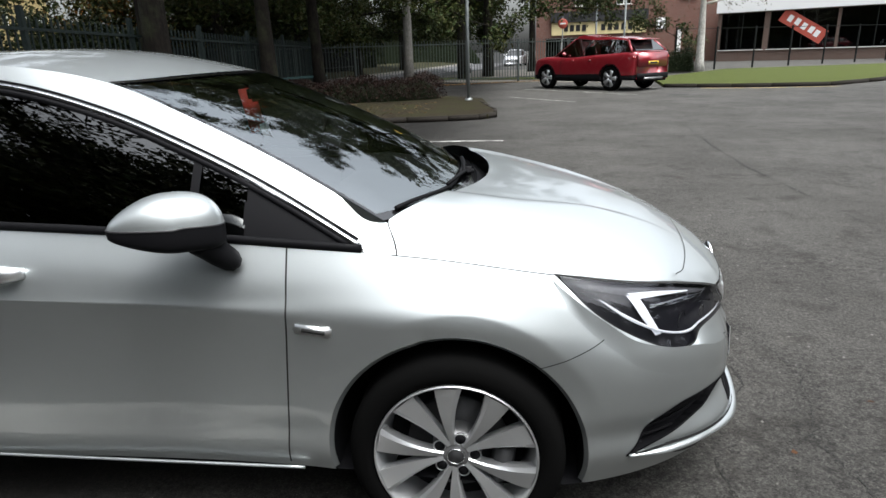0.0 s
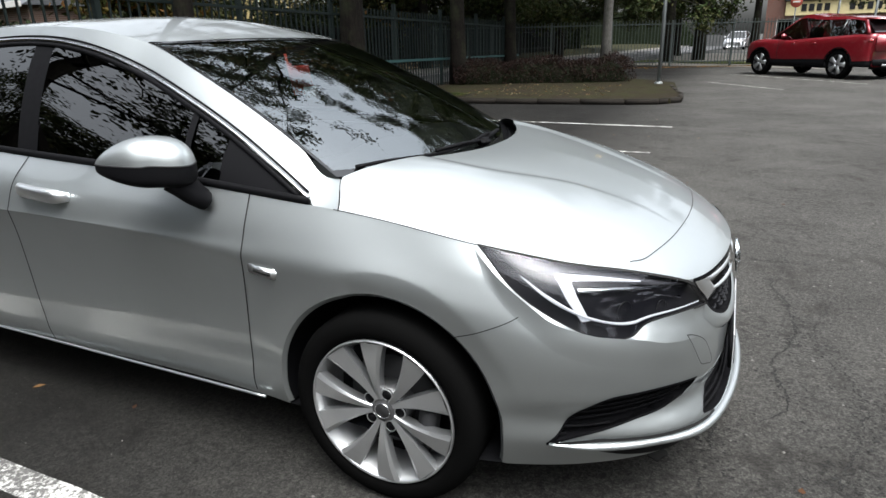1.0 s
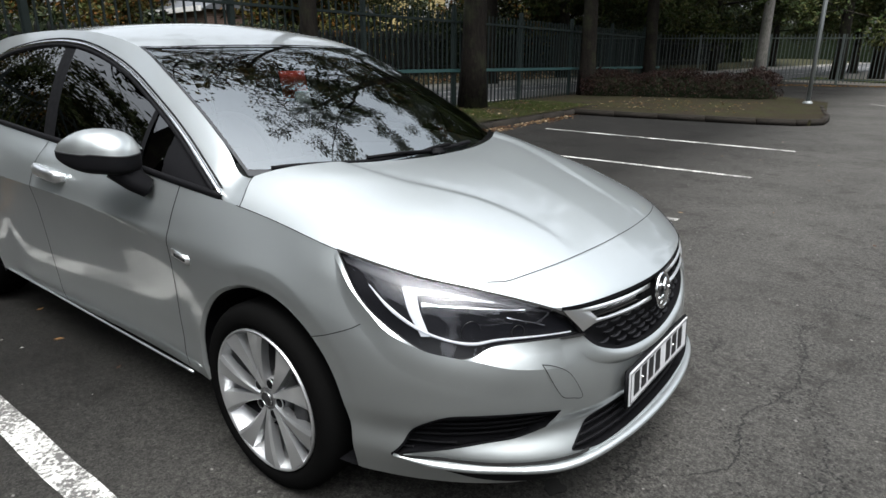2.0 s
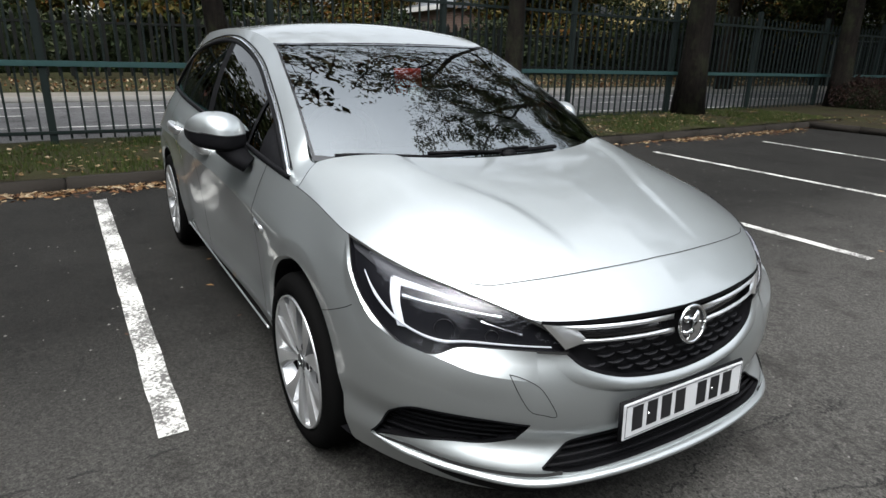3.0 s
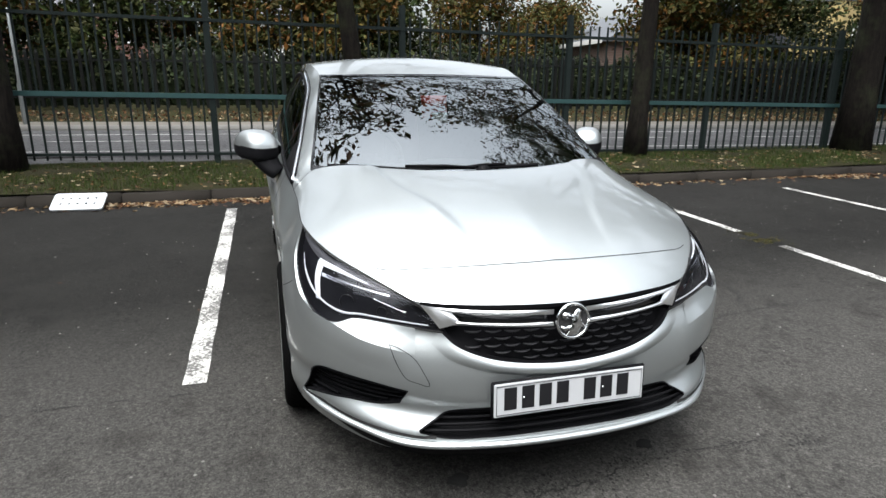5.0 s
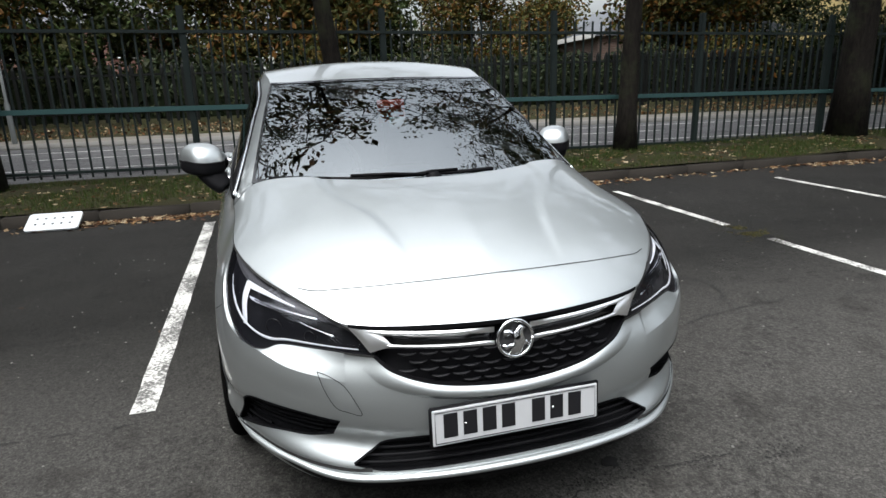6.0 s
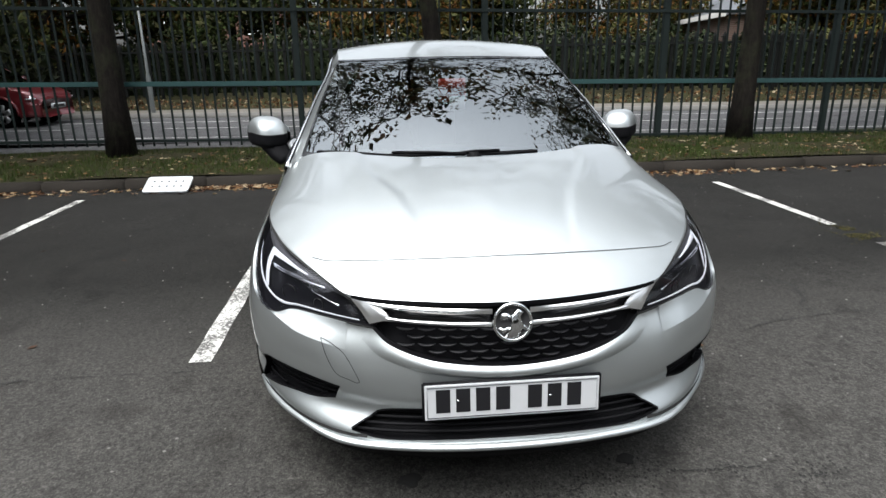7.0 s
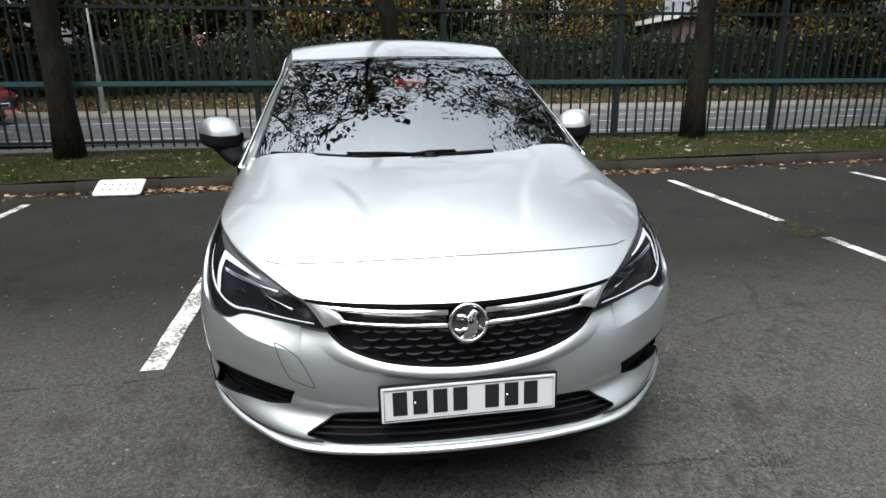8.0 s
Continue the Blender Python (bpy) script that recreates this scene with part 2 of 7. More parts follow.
LENS = glass("lamp_cover", (0.93, 0.94, 0.95), 0.0, 1.45, (0.9, 0.9, 0.95))
PALEGLASS = glass("pale_car_glass", (0.42, 0.46, 0.44), 0.0, 2.1)
SHOPGLASS = glass("shop_glass", (0.35, 0.38, 0.38), 0.02, 1.5)
TRIM = plain("cabin_trim", (0.035, 0.036, 0.038), 0.85, grain=120, vary=0.2)
SEATCLOTH = plain("seat_cloth", (0.05, 0.052, 0.056), 0.95, grain=90, vary=0.25)
REDCARD = plain("red_card", (0.70, 0.06, 0.04), 0.6)
LABELBLUE = plain("label_blue", (0.05, 0.25, 0.35), 0.6)
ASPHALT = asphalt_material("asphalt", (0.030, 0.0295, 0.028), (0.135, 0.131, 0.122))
ROADGREY = asphalt_material("road_asphalt", (0.075, 0.075, 0.08), (0.14, 0.14, 0.145), False)
PAVING = plain("paving", (0.11, 0.10, 0.085), 0.9, grain=30, vary=0.25, relief=0.3)
KERB = plain("kerb_concrete", (0.024, 0.021, 0.018), 0.95, grain=45, vary=0.5, relief=0.6, spec=0.1)
LINE = worn_paint("line_paint", (0.50, 0.495, 0.47), (0.075, 0.073, 0.07), 0.492)
YELLOWLINE = worn_paint("yellow_paint", (0.55, 0.38, 0.10), (0.1, 0.09, 0.08), 0.47)
CRACKFILL = plain("crack_dirt", (0.014, 0.0135, 0.0125), 0.95, grain=90, vary=0.5)
VERGE = ground_material("verge", (0.013, 0.014, 0.007), (0.040, 0.034, 0.017), (0.026, 0.028, 0.010))
LAWN = ground_material("lawn", (0.026, 0.038, 0.008), (0.095, 0.112, 0.03), (0.055, 0.066, 0.018))
# bed soil darkened evenly in place of shade from the trees above it
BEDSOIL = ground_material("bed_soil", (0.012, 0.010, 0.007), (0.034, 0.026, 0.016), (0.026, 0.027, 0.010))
GRASSBLADE = leaf_material("grass_blade", [(0.028, 0.050, 0.010), (0.046, 0.074, 0.015), (0.066, 0.064, 0.024), (0.032, 0.052, 0.011)])
FALLEN = leaf_material("fallen_leaf", [(0.12, 0.058, 0.024), (0.075, 0.036, 0.018), (0.17, 0.10, 0.045), (0.06, 0.032, 0.02), (0.22, 0.155, 0.09), (0.34, 0.27, 0.18)])
AUTUMNFALL = leaf_material("orange_leaf", [(0.24, 0.12, 0.03), (0.30, 0.17, 0.05), (0.15, 0.075, 0.028), (0.20, 0.13, 0.06)])
LEAF = leaf_material("tree_leaf", [(0.024, 0.040, 0.010), (0.034, 0.050, 0.012), (0.044, 0.052, 0.013), (0.026, 0.032, 0.010), (0.042, 0.042, 0.012)])
AUTUMN = leaf_material("autumn_leaf", [(0.05, 0.052, 0.012), (0.085, 0.062, 0.012), (0.12, 0.055, 0.012), (0.038, 0.048, 0.012), (0.06, 0.052, 0.015)])
HEDGELEAF = leaf_material("hedge_leaf", [(0.012, 0.020, 0.007), (0.018, 0.028, 0.009), (0.028, 0.034, 0.012), (0.016, 0.020, 0.008)])
PURPLELEAF = leaf_material("purple_leaf", [(0.026, 0.012, 0.011), (0.018, 0.010, 0.009), (0.036, 0.018, 0.013), (0.022, 0.018, 0.011)])
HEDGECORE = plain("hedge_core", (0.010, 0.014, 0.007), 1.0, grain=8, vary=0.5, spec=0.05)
BARK = bark_material("bark", (0.006, 0.005, 0.0045), (0.018, 0.015, 0.012))
GREYBARK = bark_material("grey_bark", (0.10, 0.095, 0.085), (0.20, 0.19, 0.175))
PALEBARK = bark_material("pale_bark", (0.30, 0.28, 0.26), (0.62, 0.60, 0.57))
FENCEGREEN = plain("fence_green", (0.010, 0.016, 0.015), 0.6, 0.0, grain=25, vary=0.35, spec=0.2)
RAILGREEN = plain("rail_green", (0.028, 0.075, 0.075), 0.5, 0.2, grain=25, vary=0.25)
FENCEDARK = plain("fence_dark", (0.005, 0.006, 0.0055), 0.65, 0.0, grain=25, vary=0.3, spec=0.2)
GALV = plain("galvanised", (0.20, 0.215, 0.215), 0.5, 0.5, grain=20, vary=0.2)
RAILGREY = plain("railing_grey", (0.06, 0.072, 0.068), 0.6, 0.1, grain=20, vary=0.25, spec=0.25)
BRICK = brick_material("red_brick", (0.115, 0.038, 0.026), (0.15, 0.052, 0.034))
BROWNBRICK = brick_material("brown_brick", (0.075, 0.042, 0.032), (0.10, 0.055, 0.04))
RENDER = plain("pale_wall", (0.62, 0.61, 0.58), 0.9, grain=4, vary=0.1)
CREAM = plain("cream_board", (0.62, 0.52, 0.28), 0.7, grain=3, vary=0.08)
YELLOWWALL = plain("yellow_wall", (0.34, 0.26, 0.11), 0.9, grain=3, vary=0.1)
SLATE = plain("slate", (0.10, 0.10, 0.11), 0.8, grain=6, vary=0.3)
WHITEPAINT = plain("white_paint", (0.78, 0.78, 0.77), 0.6, grain=8, vary=0.06)
DARKGAP = plain("dark_interior", (0.02, 0.02, 0.022), 0.9)
BANNER = plain("banner_red", (0.40, 0.07, 0.045), 0.6)
BLUESIGN = plain("sign_blue", (0.06, 0.12, 0.35), 0.5)
YELLOWSIGN = plain("sign_yellow", (0.65, 0.42, 0.03), 0.5)
SHEETROOF = plain("sheet_roof", (0.08, 0.085, 0.095), 0.6, grain=5, vary=0.15)
KERBLIGHT = plain("pale_stone", (0.16, 0.155, 0.145), 0.9)
MOSSBIT = leaf_material("moss_bit", [(0.055, 0.050, 0.014), (0.035, 0.040, 0.012), (0.020, 0.018, 0.010), (0.085, 0.070, 0.025)])


# ---- mesh helpers ----
def meshed(name, verts, faces, mats, parent=None, label="", smooth=True, index=None, centre=None):
    if centre is not None:      # turn the faces so that they look away from centre
        P = np.asarray(verts, float)
        Q = np.asarray(faces, int)
        n = np.cross(P[Q[:, 2]] - P[Q[:, 0]], P[Q[:, 3]] - P[Q[:, 1]])
        if np.sum(n * (P[Q].mean(1) - np.asarray(centre, float))) < 0:
            faces = Q[:, ::-1]
    me = bpy.data.meshes.new(name)
    me.from_pydata([tuple(map(float, v)) for v in verts], [], [tuple(map(int, f)) for f in faces])
    for m in (mats if isinstance(mats, (list, tuple)) else [mats]):
        me.materials.append(m)
    if index is not None:
        me.polygons.foreach_set("material_index", list(index))
    me.polygons.foreach_set("use_smooth", [smooth] * len(me.polygons))
    me.update()
    ob = new(name, me)
    if parent is not None:
        ob.parent = parent
    if label:
        ob["label"] = label
    return ob


def part(name, bm, mat, parent=None, label="", smooth=True):
    me = bpy.data.meshes.new(name)
    bmesh.ops.recalc_face_normals(bm, faces=bm.faces)
    bm.to_mesh(me)
    bm.free()
    me.materials.append(mat)
    me.polygons.foreach_set("use_smooth", [smooth] * len(me.polygons))
    ob = new(name, me)
    if parent is not None:
        ob.parent = parent
    if label:
        ob["label"] = label
    return ob


def thing(name, label, category, at=None, group="", kind=""):
    ob = new(name)
    ob.empty_display_size = 0.1
    if at is not None:
        ob.matrix_world = at
    return tagged(ob, label, category, group, kind)


def box(sx, sy, sz, at=(0, 0, 0), bevel=0.0, m=None):
    bm = bmesh.new()
    bmesh.ops.create_cube(bm, size=1, matrix=Matrix.Translation(at) @ Matrix.Diagonal((sx, sy, sz, 1)))
    if bevel:
        bmesh.ops.bevel(bm, geom=bm.edges[:], offset=bevel, segments=2, affect="EDGES", clamp_overlap=True)
    if m is not None:
        bmesh.ops.transform(bm, matrix=m, verts=bm.verts)
    return bm


def add_box(bm, sx, sy, sz, m):
    bmesh.ops.create_cube(bm, size=1, matrix=m @ Matrix.Diagonal((sx, sy, sz, 1)))


def catmull(P, u, closed=False):
    """Points of a smooth curve through the rows of P at the fractional rows u."""
    P = np.asarray(P, float)
    k = len(P)
    u = np.atleast_1d(np.asarray(u, float))
    i = np.floor(u).astype(int)
    if not closed:
        i = np.clip(i, 0, k - 2)
        Q = np.concatenate([[2 * P[0] - P[1]], P, [2 * P[-1] - P[-2]]])
        a, b, c, d = Q[i], Q[i + 1], Q[i + 2], Q[i + 3]
    else:
        a, b, c, d = P[(i - 1) % k], P[i % k], P[(i + 1) % k], P[(i + 2) % k]
    t = (u - i).reshape((-1,) + (1,) * (P.ndim - 1))
    return 0.5 * (2 * b + (c - a) * t + (2 * a - 5 * b + 4 * c - d) * t**2 + (3 * b - a - 3 * c + d) * t**3)


def curve_points(P, n):
    return catmull(P, np.linspace(0, len(P) - 1, n))


def even(P, n):
    """n points spread evenly along the smooth curve through P."""
    q = curve_points(P, 40 * len(P))
    s = np.concatenate([[0], np.cumsum(np.linalg.norm(np.diff(q, axis=0), axis=1))])
    t = np.linspace(0, s[-1], n)
    return np.stack([np.interp(t, s, q[:, k]) for k in range(3)], 1)


def grid_faces(nu, nv, wrap=False, flip=False):
    f = []
    for i in range(nu - (0 if wrap else 1)):
        for j in range(nv - 1):
            q = (i * nv + j, ((i + 1) % nu) * nv + j, ((i + 1) % nu) * nv + j + 1, i * nv + j + 1)
            f.append(q[::-1] if flip else q)
    return f


def tube(P, r, sides=8, squash=(1.0, 1.0), up=(0, 0, 1), caps=True):
    """Vertices and faces of a tube along the points P; r is one radius or one for each point."""
    P = np.asarray(P, float)
    r = np.broadcast_to(np.asarray(r, float), (len(P),))
    T = np.gradient(P, axis=0)
    T /= np.linalg.norm(T, axis=1)[:, None] + 1e-12
    U = np.broadcast_to(np.asarray(up, float), T.shape)
    S = np.cross(T, U)
    S /= np.linalg.norm(S, axis=1)[:, None] + 1e-9
    N = np.cross(S, T)
    a = np.linspace(0, 2 * math.pi, sides, endpoint=False)
    V = P[:, None] + r[:, None, None] * (S[:, None] * np.cos(a)[None, :, None] * squash[0] + N[:, None] * np.sin(a)[None, :, None] * squash[1])
    F = []
    for i in range(len(P) - 1):
        for j in range(sides):
            k = (j + 1) % sides
            F.append((i * sides + j, i * sides + k, (i + 1) * sides + k, (i + 1) * sides + j))
    if caps:
        F.append(tuple(range(sides))[::-1])
        F.append(tuple((len(P) - 1) * sides + j for j in range(sides)))
    return V.reshape(-1, 3), F


def lathe(profile, seg=48):
    """Surface of revolution about the y axis; profile: (radius, y)."""
    pr = np.asarray(profile, float)
    a = np.linspace(0, 2 * math.pi, seg, endpoint=False)
    V = np.stack([pr[None, :, 0] * np.cos(a)[:, None], np.broadcast_to(pr[None, :, 1], (seg, len(pr))), pr[None, :, 0] * np.sin(a)[:, None]], 2)
    return V.reshape(-1, 3), grid_faces(seg, len(pr), wrap=True)


def smooth01(x):
    x = np.clip(x, 0, 1)
    return x * x * (3 - 2 * x)


def slab(name, outline, z0, z1, mat, parent=None, label="", smooth=False):
    """A flat plate with the outline (x, y) from z0 to z1."""
    n = len(outline)
    V = [(x, y, z0) for x, y in outline] + [(x, y, z1) for x, y in outline]
    F = [tuple(range(n))[::-1], tuple(range(n, 2 * n))] + [(i, (i + 1) % n, n + (i + 1) % n, n + i) for i in range(n)]
    bm = bmesh.new()
    vs = [bm.verts.new(v) for v in V]
    for f in F:
        bm.faces.new([vs[i] for i in f])
    return part(name, bm, mat, parent, label, smooth)


def leaf_cloud(centres, size, rng, flat=0.0, aspect=0.55):
    """Vertices and faces of one folded leaf at each centre, turned at random."""
    n = len(centres)
    a = rng.normal(size=(n, 3))
    if flat:
        a[:, 2] *= 1 - flat
    a /= np.linalg.norm(a, axis=1)[:, None]
    b = rng.normal(size=(n, 3))
    b -= a * np.sum(a * b, 1)[:, None]
    b /= np.linalg.norm(b, axis=1)[:, None]
    c = np.cross(a, b)
    s = size * rng.uniform(0.6, 1.25, n)[:, None]
    V = np.stack([centres - a * s * 0.5, centres + b * s * aspect * 0.5 + c * s * 0.12, centres + a * s * 0.5, centres - b * s * aspect * 0.5 + c * s * 0.12], 1).reshape(-1, 3)
    base = np.arange(n)[:, None] * 4
    F = np.concatenate([base + np.array([0, 1, 2]), base + np.array([0, 2, 3])])
    return V, F


# ---- ground and setting ----
FENCE_X, KERB_X = -7.0, -4.76
TURN_ROAD = 0.12            # the road beyond the fence runs at a slight angle


def structure(ob, label, category):
    return tagged(ob, label, category, kind="structure")


def sheet(name, x0, x1, y0, y1, z, mat, nx=2, ny=2, wave=0.0, slant=0.0):
    V = []
    for x in np.linspace(x0, x1, nx):
        for y in np.linspace(y0, y1, ny):
            V.append((x + slant * y, y, z + (wave * noise.noise((x * .9, y * .9, 3.1)) if wave else 0)))
    return meshed(name, V, grid_faces(nx, ny), mat)


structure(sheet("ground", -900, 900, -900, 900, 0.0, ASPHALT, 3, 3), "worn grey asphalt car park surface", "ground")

# kerbed verge along the fence
verge = structure(sheet("verge", KERB_X - .10, FENCE_X - .4, -30, 12.2, 0.118, VERGE, 24, 260, 0.03), "patchy autumn grass verge with fallen leaves", "grass verge")
kerb = structure(thing("kerb", "", ""), "low weathered concrete kerb along the verge", "kerb")
kb = box(.125, .905, .24, (0, 0, 0), 0.012)
first = part("kerb_stone", kb, KERB, kerb)
first.location = (KERB_X - .06, -12, -.012)
for k in range(1, 27):
    s = new("kerb_stone", first.data)
    s.parent = kerb
    s.matrix_local = pose(KERB_X - .06 + .004 * math.sin(k * 5.1), -12 + .912 * k, -.012 + .003 * math.sin(k * 2.7), 0, .5 * math.sin(k * 3.3), .15 * math.sin(k * 1.9))

# bay lines
def bay_line(y, segments, width=0.1, lean=0.0, mat=LINE):
    for a, b in segments:
        V = []
        n = max(2, int(abs(b - a) / .12))
        for i in range(n + 1):
            x = a + (b - a) * i / n
            e = 0.006 * noise.noise((x * 6, y, 1.7))
            V += [(x, y + lean * x - width / 2 + e, .004), (x, y + lean * x + width / 2 + e, .004)]
        structure(meshed("bay_line", V, grid_faces(n + 1, 2), mat, smooth=False), "worn white painted parking bay line", "road marking")


bay_line(-3.58, [(-4.22, -.4)], 0.085)
bay_line(-1.27, [(-4.24, -.24)], 0.105)
bay_line(1.02, [(-4.2, -.2)], 0.09)
bay_line(3.31, [(-4.02, -2.12), (-1.6, -.05)], 0.085)
bay_line(5.64, [(-4.02, .0)], 0.085)
bay_line(8.05, [(-4.0, .03)], 0.09, -0.03)
bay_line(-5.9, [(-4.2, -.3)], 0.09)
bay_line(18.47, [(.08, 1.95)], 0.10, -1.43)
bay_line(23.3, [(.61, 4.06)], 0.10, -1.325)

# moss and debris across a bay line
rng = np.random.default_rng(4)
n = 1500
C = np.stack([-1.86 + rng.normal(0, .13, n), 3.31 + rng.normal(0, .075, n) + .04 * np.sin(rng.uniform(0, 6, n)), np.full(n, .006)], 1)
C = C[[noise.noise((x * 7, y * 7, 2.2)) > -.1 for x, y, _ in C]]
V, F = leaf_cloud(C, .018, rng)
V[:, 2] = np.maximum(.0045, .006 + (V[:, 2] - .006) * .7)
tagged(meshed("moss_patch", V, F, MOSSBIT, smooth=False), "patch of yellow-green moss on the asphalt", "moss", kind="stuff")

# cracks: a broken dark line with crumbled bits of dirt on both sides
def crack(P, width, seed, spread=0.02, bits=260, label="meandering dirt-filled crack in the asphalt"):
    n = 320
    q = even([(x, y, 0) for x, y in P], n)
    r = np.random.default_rng(seed)
    jit = (np.cumsum(r.normal(0, .004, n)) + r.normal(0, .005, n)) * np.sin(np.linspace(0, math.pi, n)) ** .5
    gaps = np.array([smooth01(1.1 + 3.5 * noise.noise((k * .05, seed, .5))) for k in range(n)])
    w = width * (0.2 + 0.9 * r.random(n)) * gaps * np.minimum(1, np.minimum(np.arange(n), np.arange(n)[::-1]) / 40 + .03) + .0006
    t = np.gradient(q, axis=0)
    t /= np.linalg.norm(t, axis=1)[:, None]
    s = np.stack([-t[:, 1], t[:, 0], 0 * t[:, 0]], 1)
    c = q + s * jit[:, None] + (0, 0, .0045)
    V = np.stack([c - s * w[:, None] / 2, c + s * w[:, None] / 2], 1).reshape(-1, 3)
    F = [tuple(f) for f in grid_faces(n, 2)]
    V = list(V)
    for i in r.integers(4, n - 4, bits):
        m = c[i] + s[i] * r.normal(0, spread) + t[i] * r.normal(0, .02)
        if noise.noise((m[0] * 5, m[1] * 5, seed)) < -.12:
            continue
        k, size, turn = len(V), r.uniform(.002, .0075), r.uniform(0, 6.3)
        V += [m + (size * math.cos(turn + a) * r.uniform(.5, 1.6), size * math.sin(turn + a) * r.uniform(.4, 1.0), -.0012 * (j % 2)) for j, a in enumerate((0, 1.3, 2.6, 3.9, 5.1))]
        F.append(tuple(range(k, k + 5)))
    structure(meshed("asphalt_crack", V, F, CRACKFILL, smooth=False), label, "crack")


crack([(-.10, -3.4), (-.18, -2.5), (-.20, -1.9), (-.23, -1.6), (-.22, -1.3), (-.24, -1.05)], .012, 1, .012)
crack([(-1.2, 1.84), (-.99, 1.99), (-.81, 2.10), (-.58, 2.01), (-.41, 1.95)], .014, 2, .02)
crack([(-.24, 1.42), (-.34, 1.66), (-.41, 1.95), (-.41, 2.19), (-.40, 2.45), (-.3, 3.1)], .012, 3, .03, 340)
crack([(.84, -.9), (.88, -.4), (.90, .05), (.84, .45), (.86, .8), (.97, 1.2)], .010, 4, .055, 900)
crack([(1.03, 1.91), (1.29, 1.99), (1.53, 2.0), (1.78, 2.07), (2.3, 2.0)], .010, 5, .02)
crack([(1.25, 2.5), (1.25, 2.17), (1.18, 1.56), (1.23, 1.08), (1.09, .53), (1.14, .17), (.97, -.06)], .008, 6, .06, 900)
crack([(3.75, 13.4), (3.57, 11.5), (3.35, 8.6), (3.12, 5.8), (3.12, 4.5), (3.09, 3.2), (3.0, 2.2)], .035, 7, .06, 300, "dark patched seam across the asphalt lane")
crack([(1.35, -.9), (1.30, -.3), (1.42, .3), (1.32, .9), (1.5, 1.5)], .006, 8, .07, 700)
for x, y, r0 in ((.74, -.31, .034), (.71, .455, .028)):
    P = [(x + r0 * (1 + .22 * math.sin(3 * a + x * 9)) * math.cos(a), y + 1.15 * r0 * (1 + .2 * math.sin(4 * a)) * math.sin(a)) for a in np.linspace(0, 2 * math.pi, 24, endpoint=False)]
    structure(slab("oil_spot", P, 0, .0042, CRACKFILL), "small dark oil spot on the asphalt", "oil spot")

# fine stones scattered on the asphalt
rng = np.random.default_rng(11)
n = 900
C = np.stack([rng.uniform(-3.8, 3.4, n), rng.uniform(-3.6, 6.5, n), np.full(n, .004)], 1)
C = C[~((C[:, 0] > -3.4) & (C[:, 0] < .9) & (np.abs(C[:, 1]) < .9))]
V, F = [], []
for c in C:
    s = rng.uniform(.003, .009)
    k = len(V)
    V += [c + (s * math.cos(a) * rng.uniform(.6, 1.2), s * math.sin(a) * rng.uniform(.6, 1.2), 0) for a in (0, 1.6, 3.1, 4.7)] + [c + (0, 0, s * .7)]
    F += [(k, k + 1, k + 4), (k + 1, k + 2, k + 4), (k + 2, k + 3, k + 4), (k + 3, k, k + 4)]
tagged(meshed("grit", V, F, KERBLIGHT, smooth=False), "pale grit and chips scattered on the asphalt", "grit", kind="stuff")


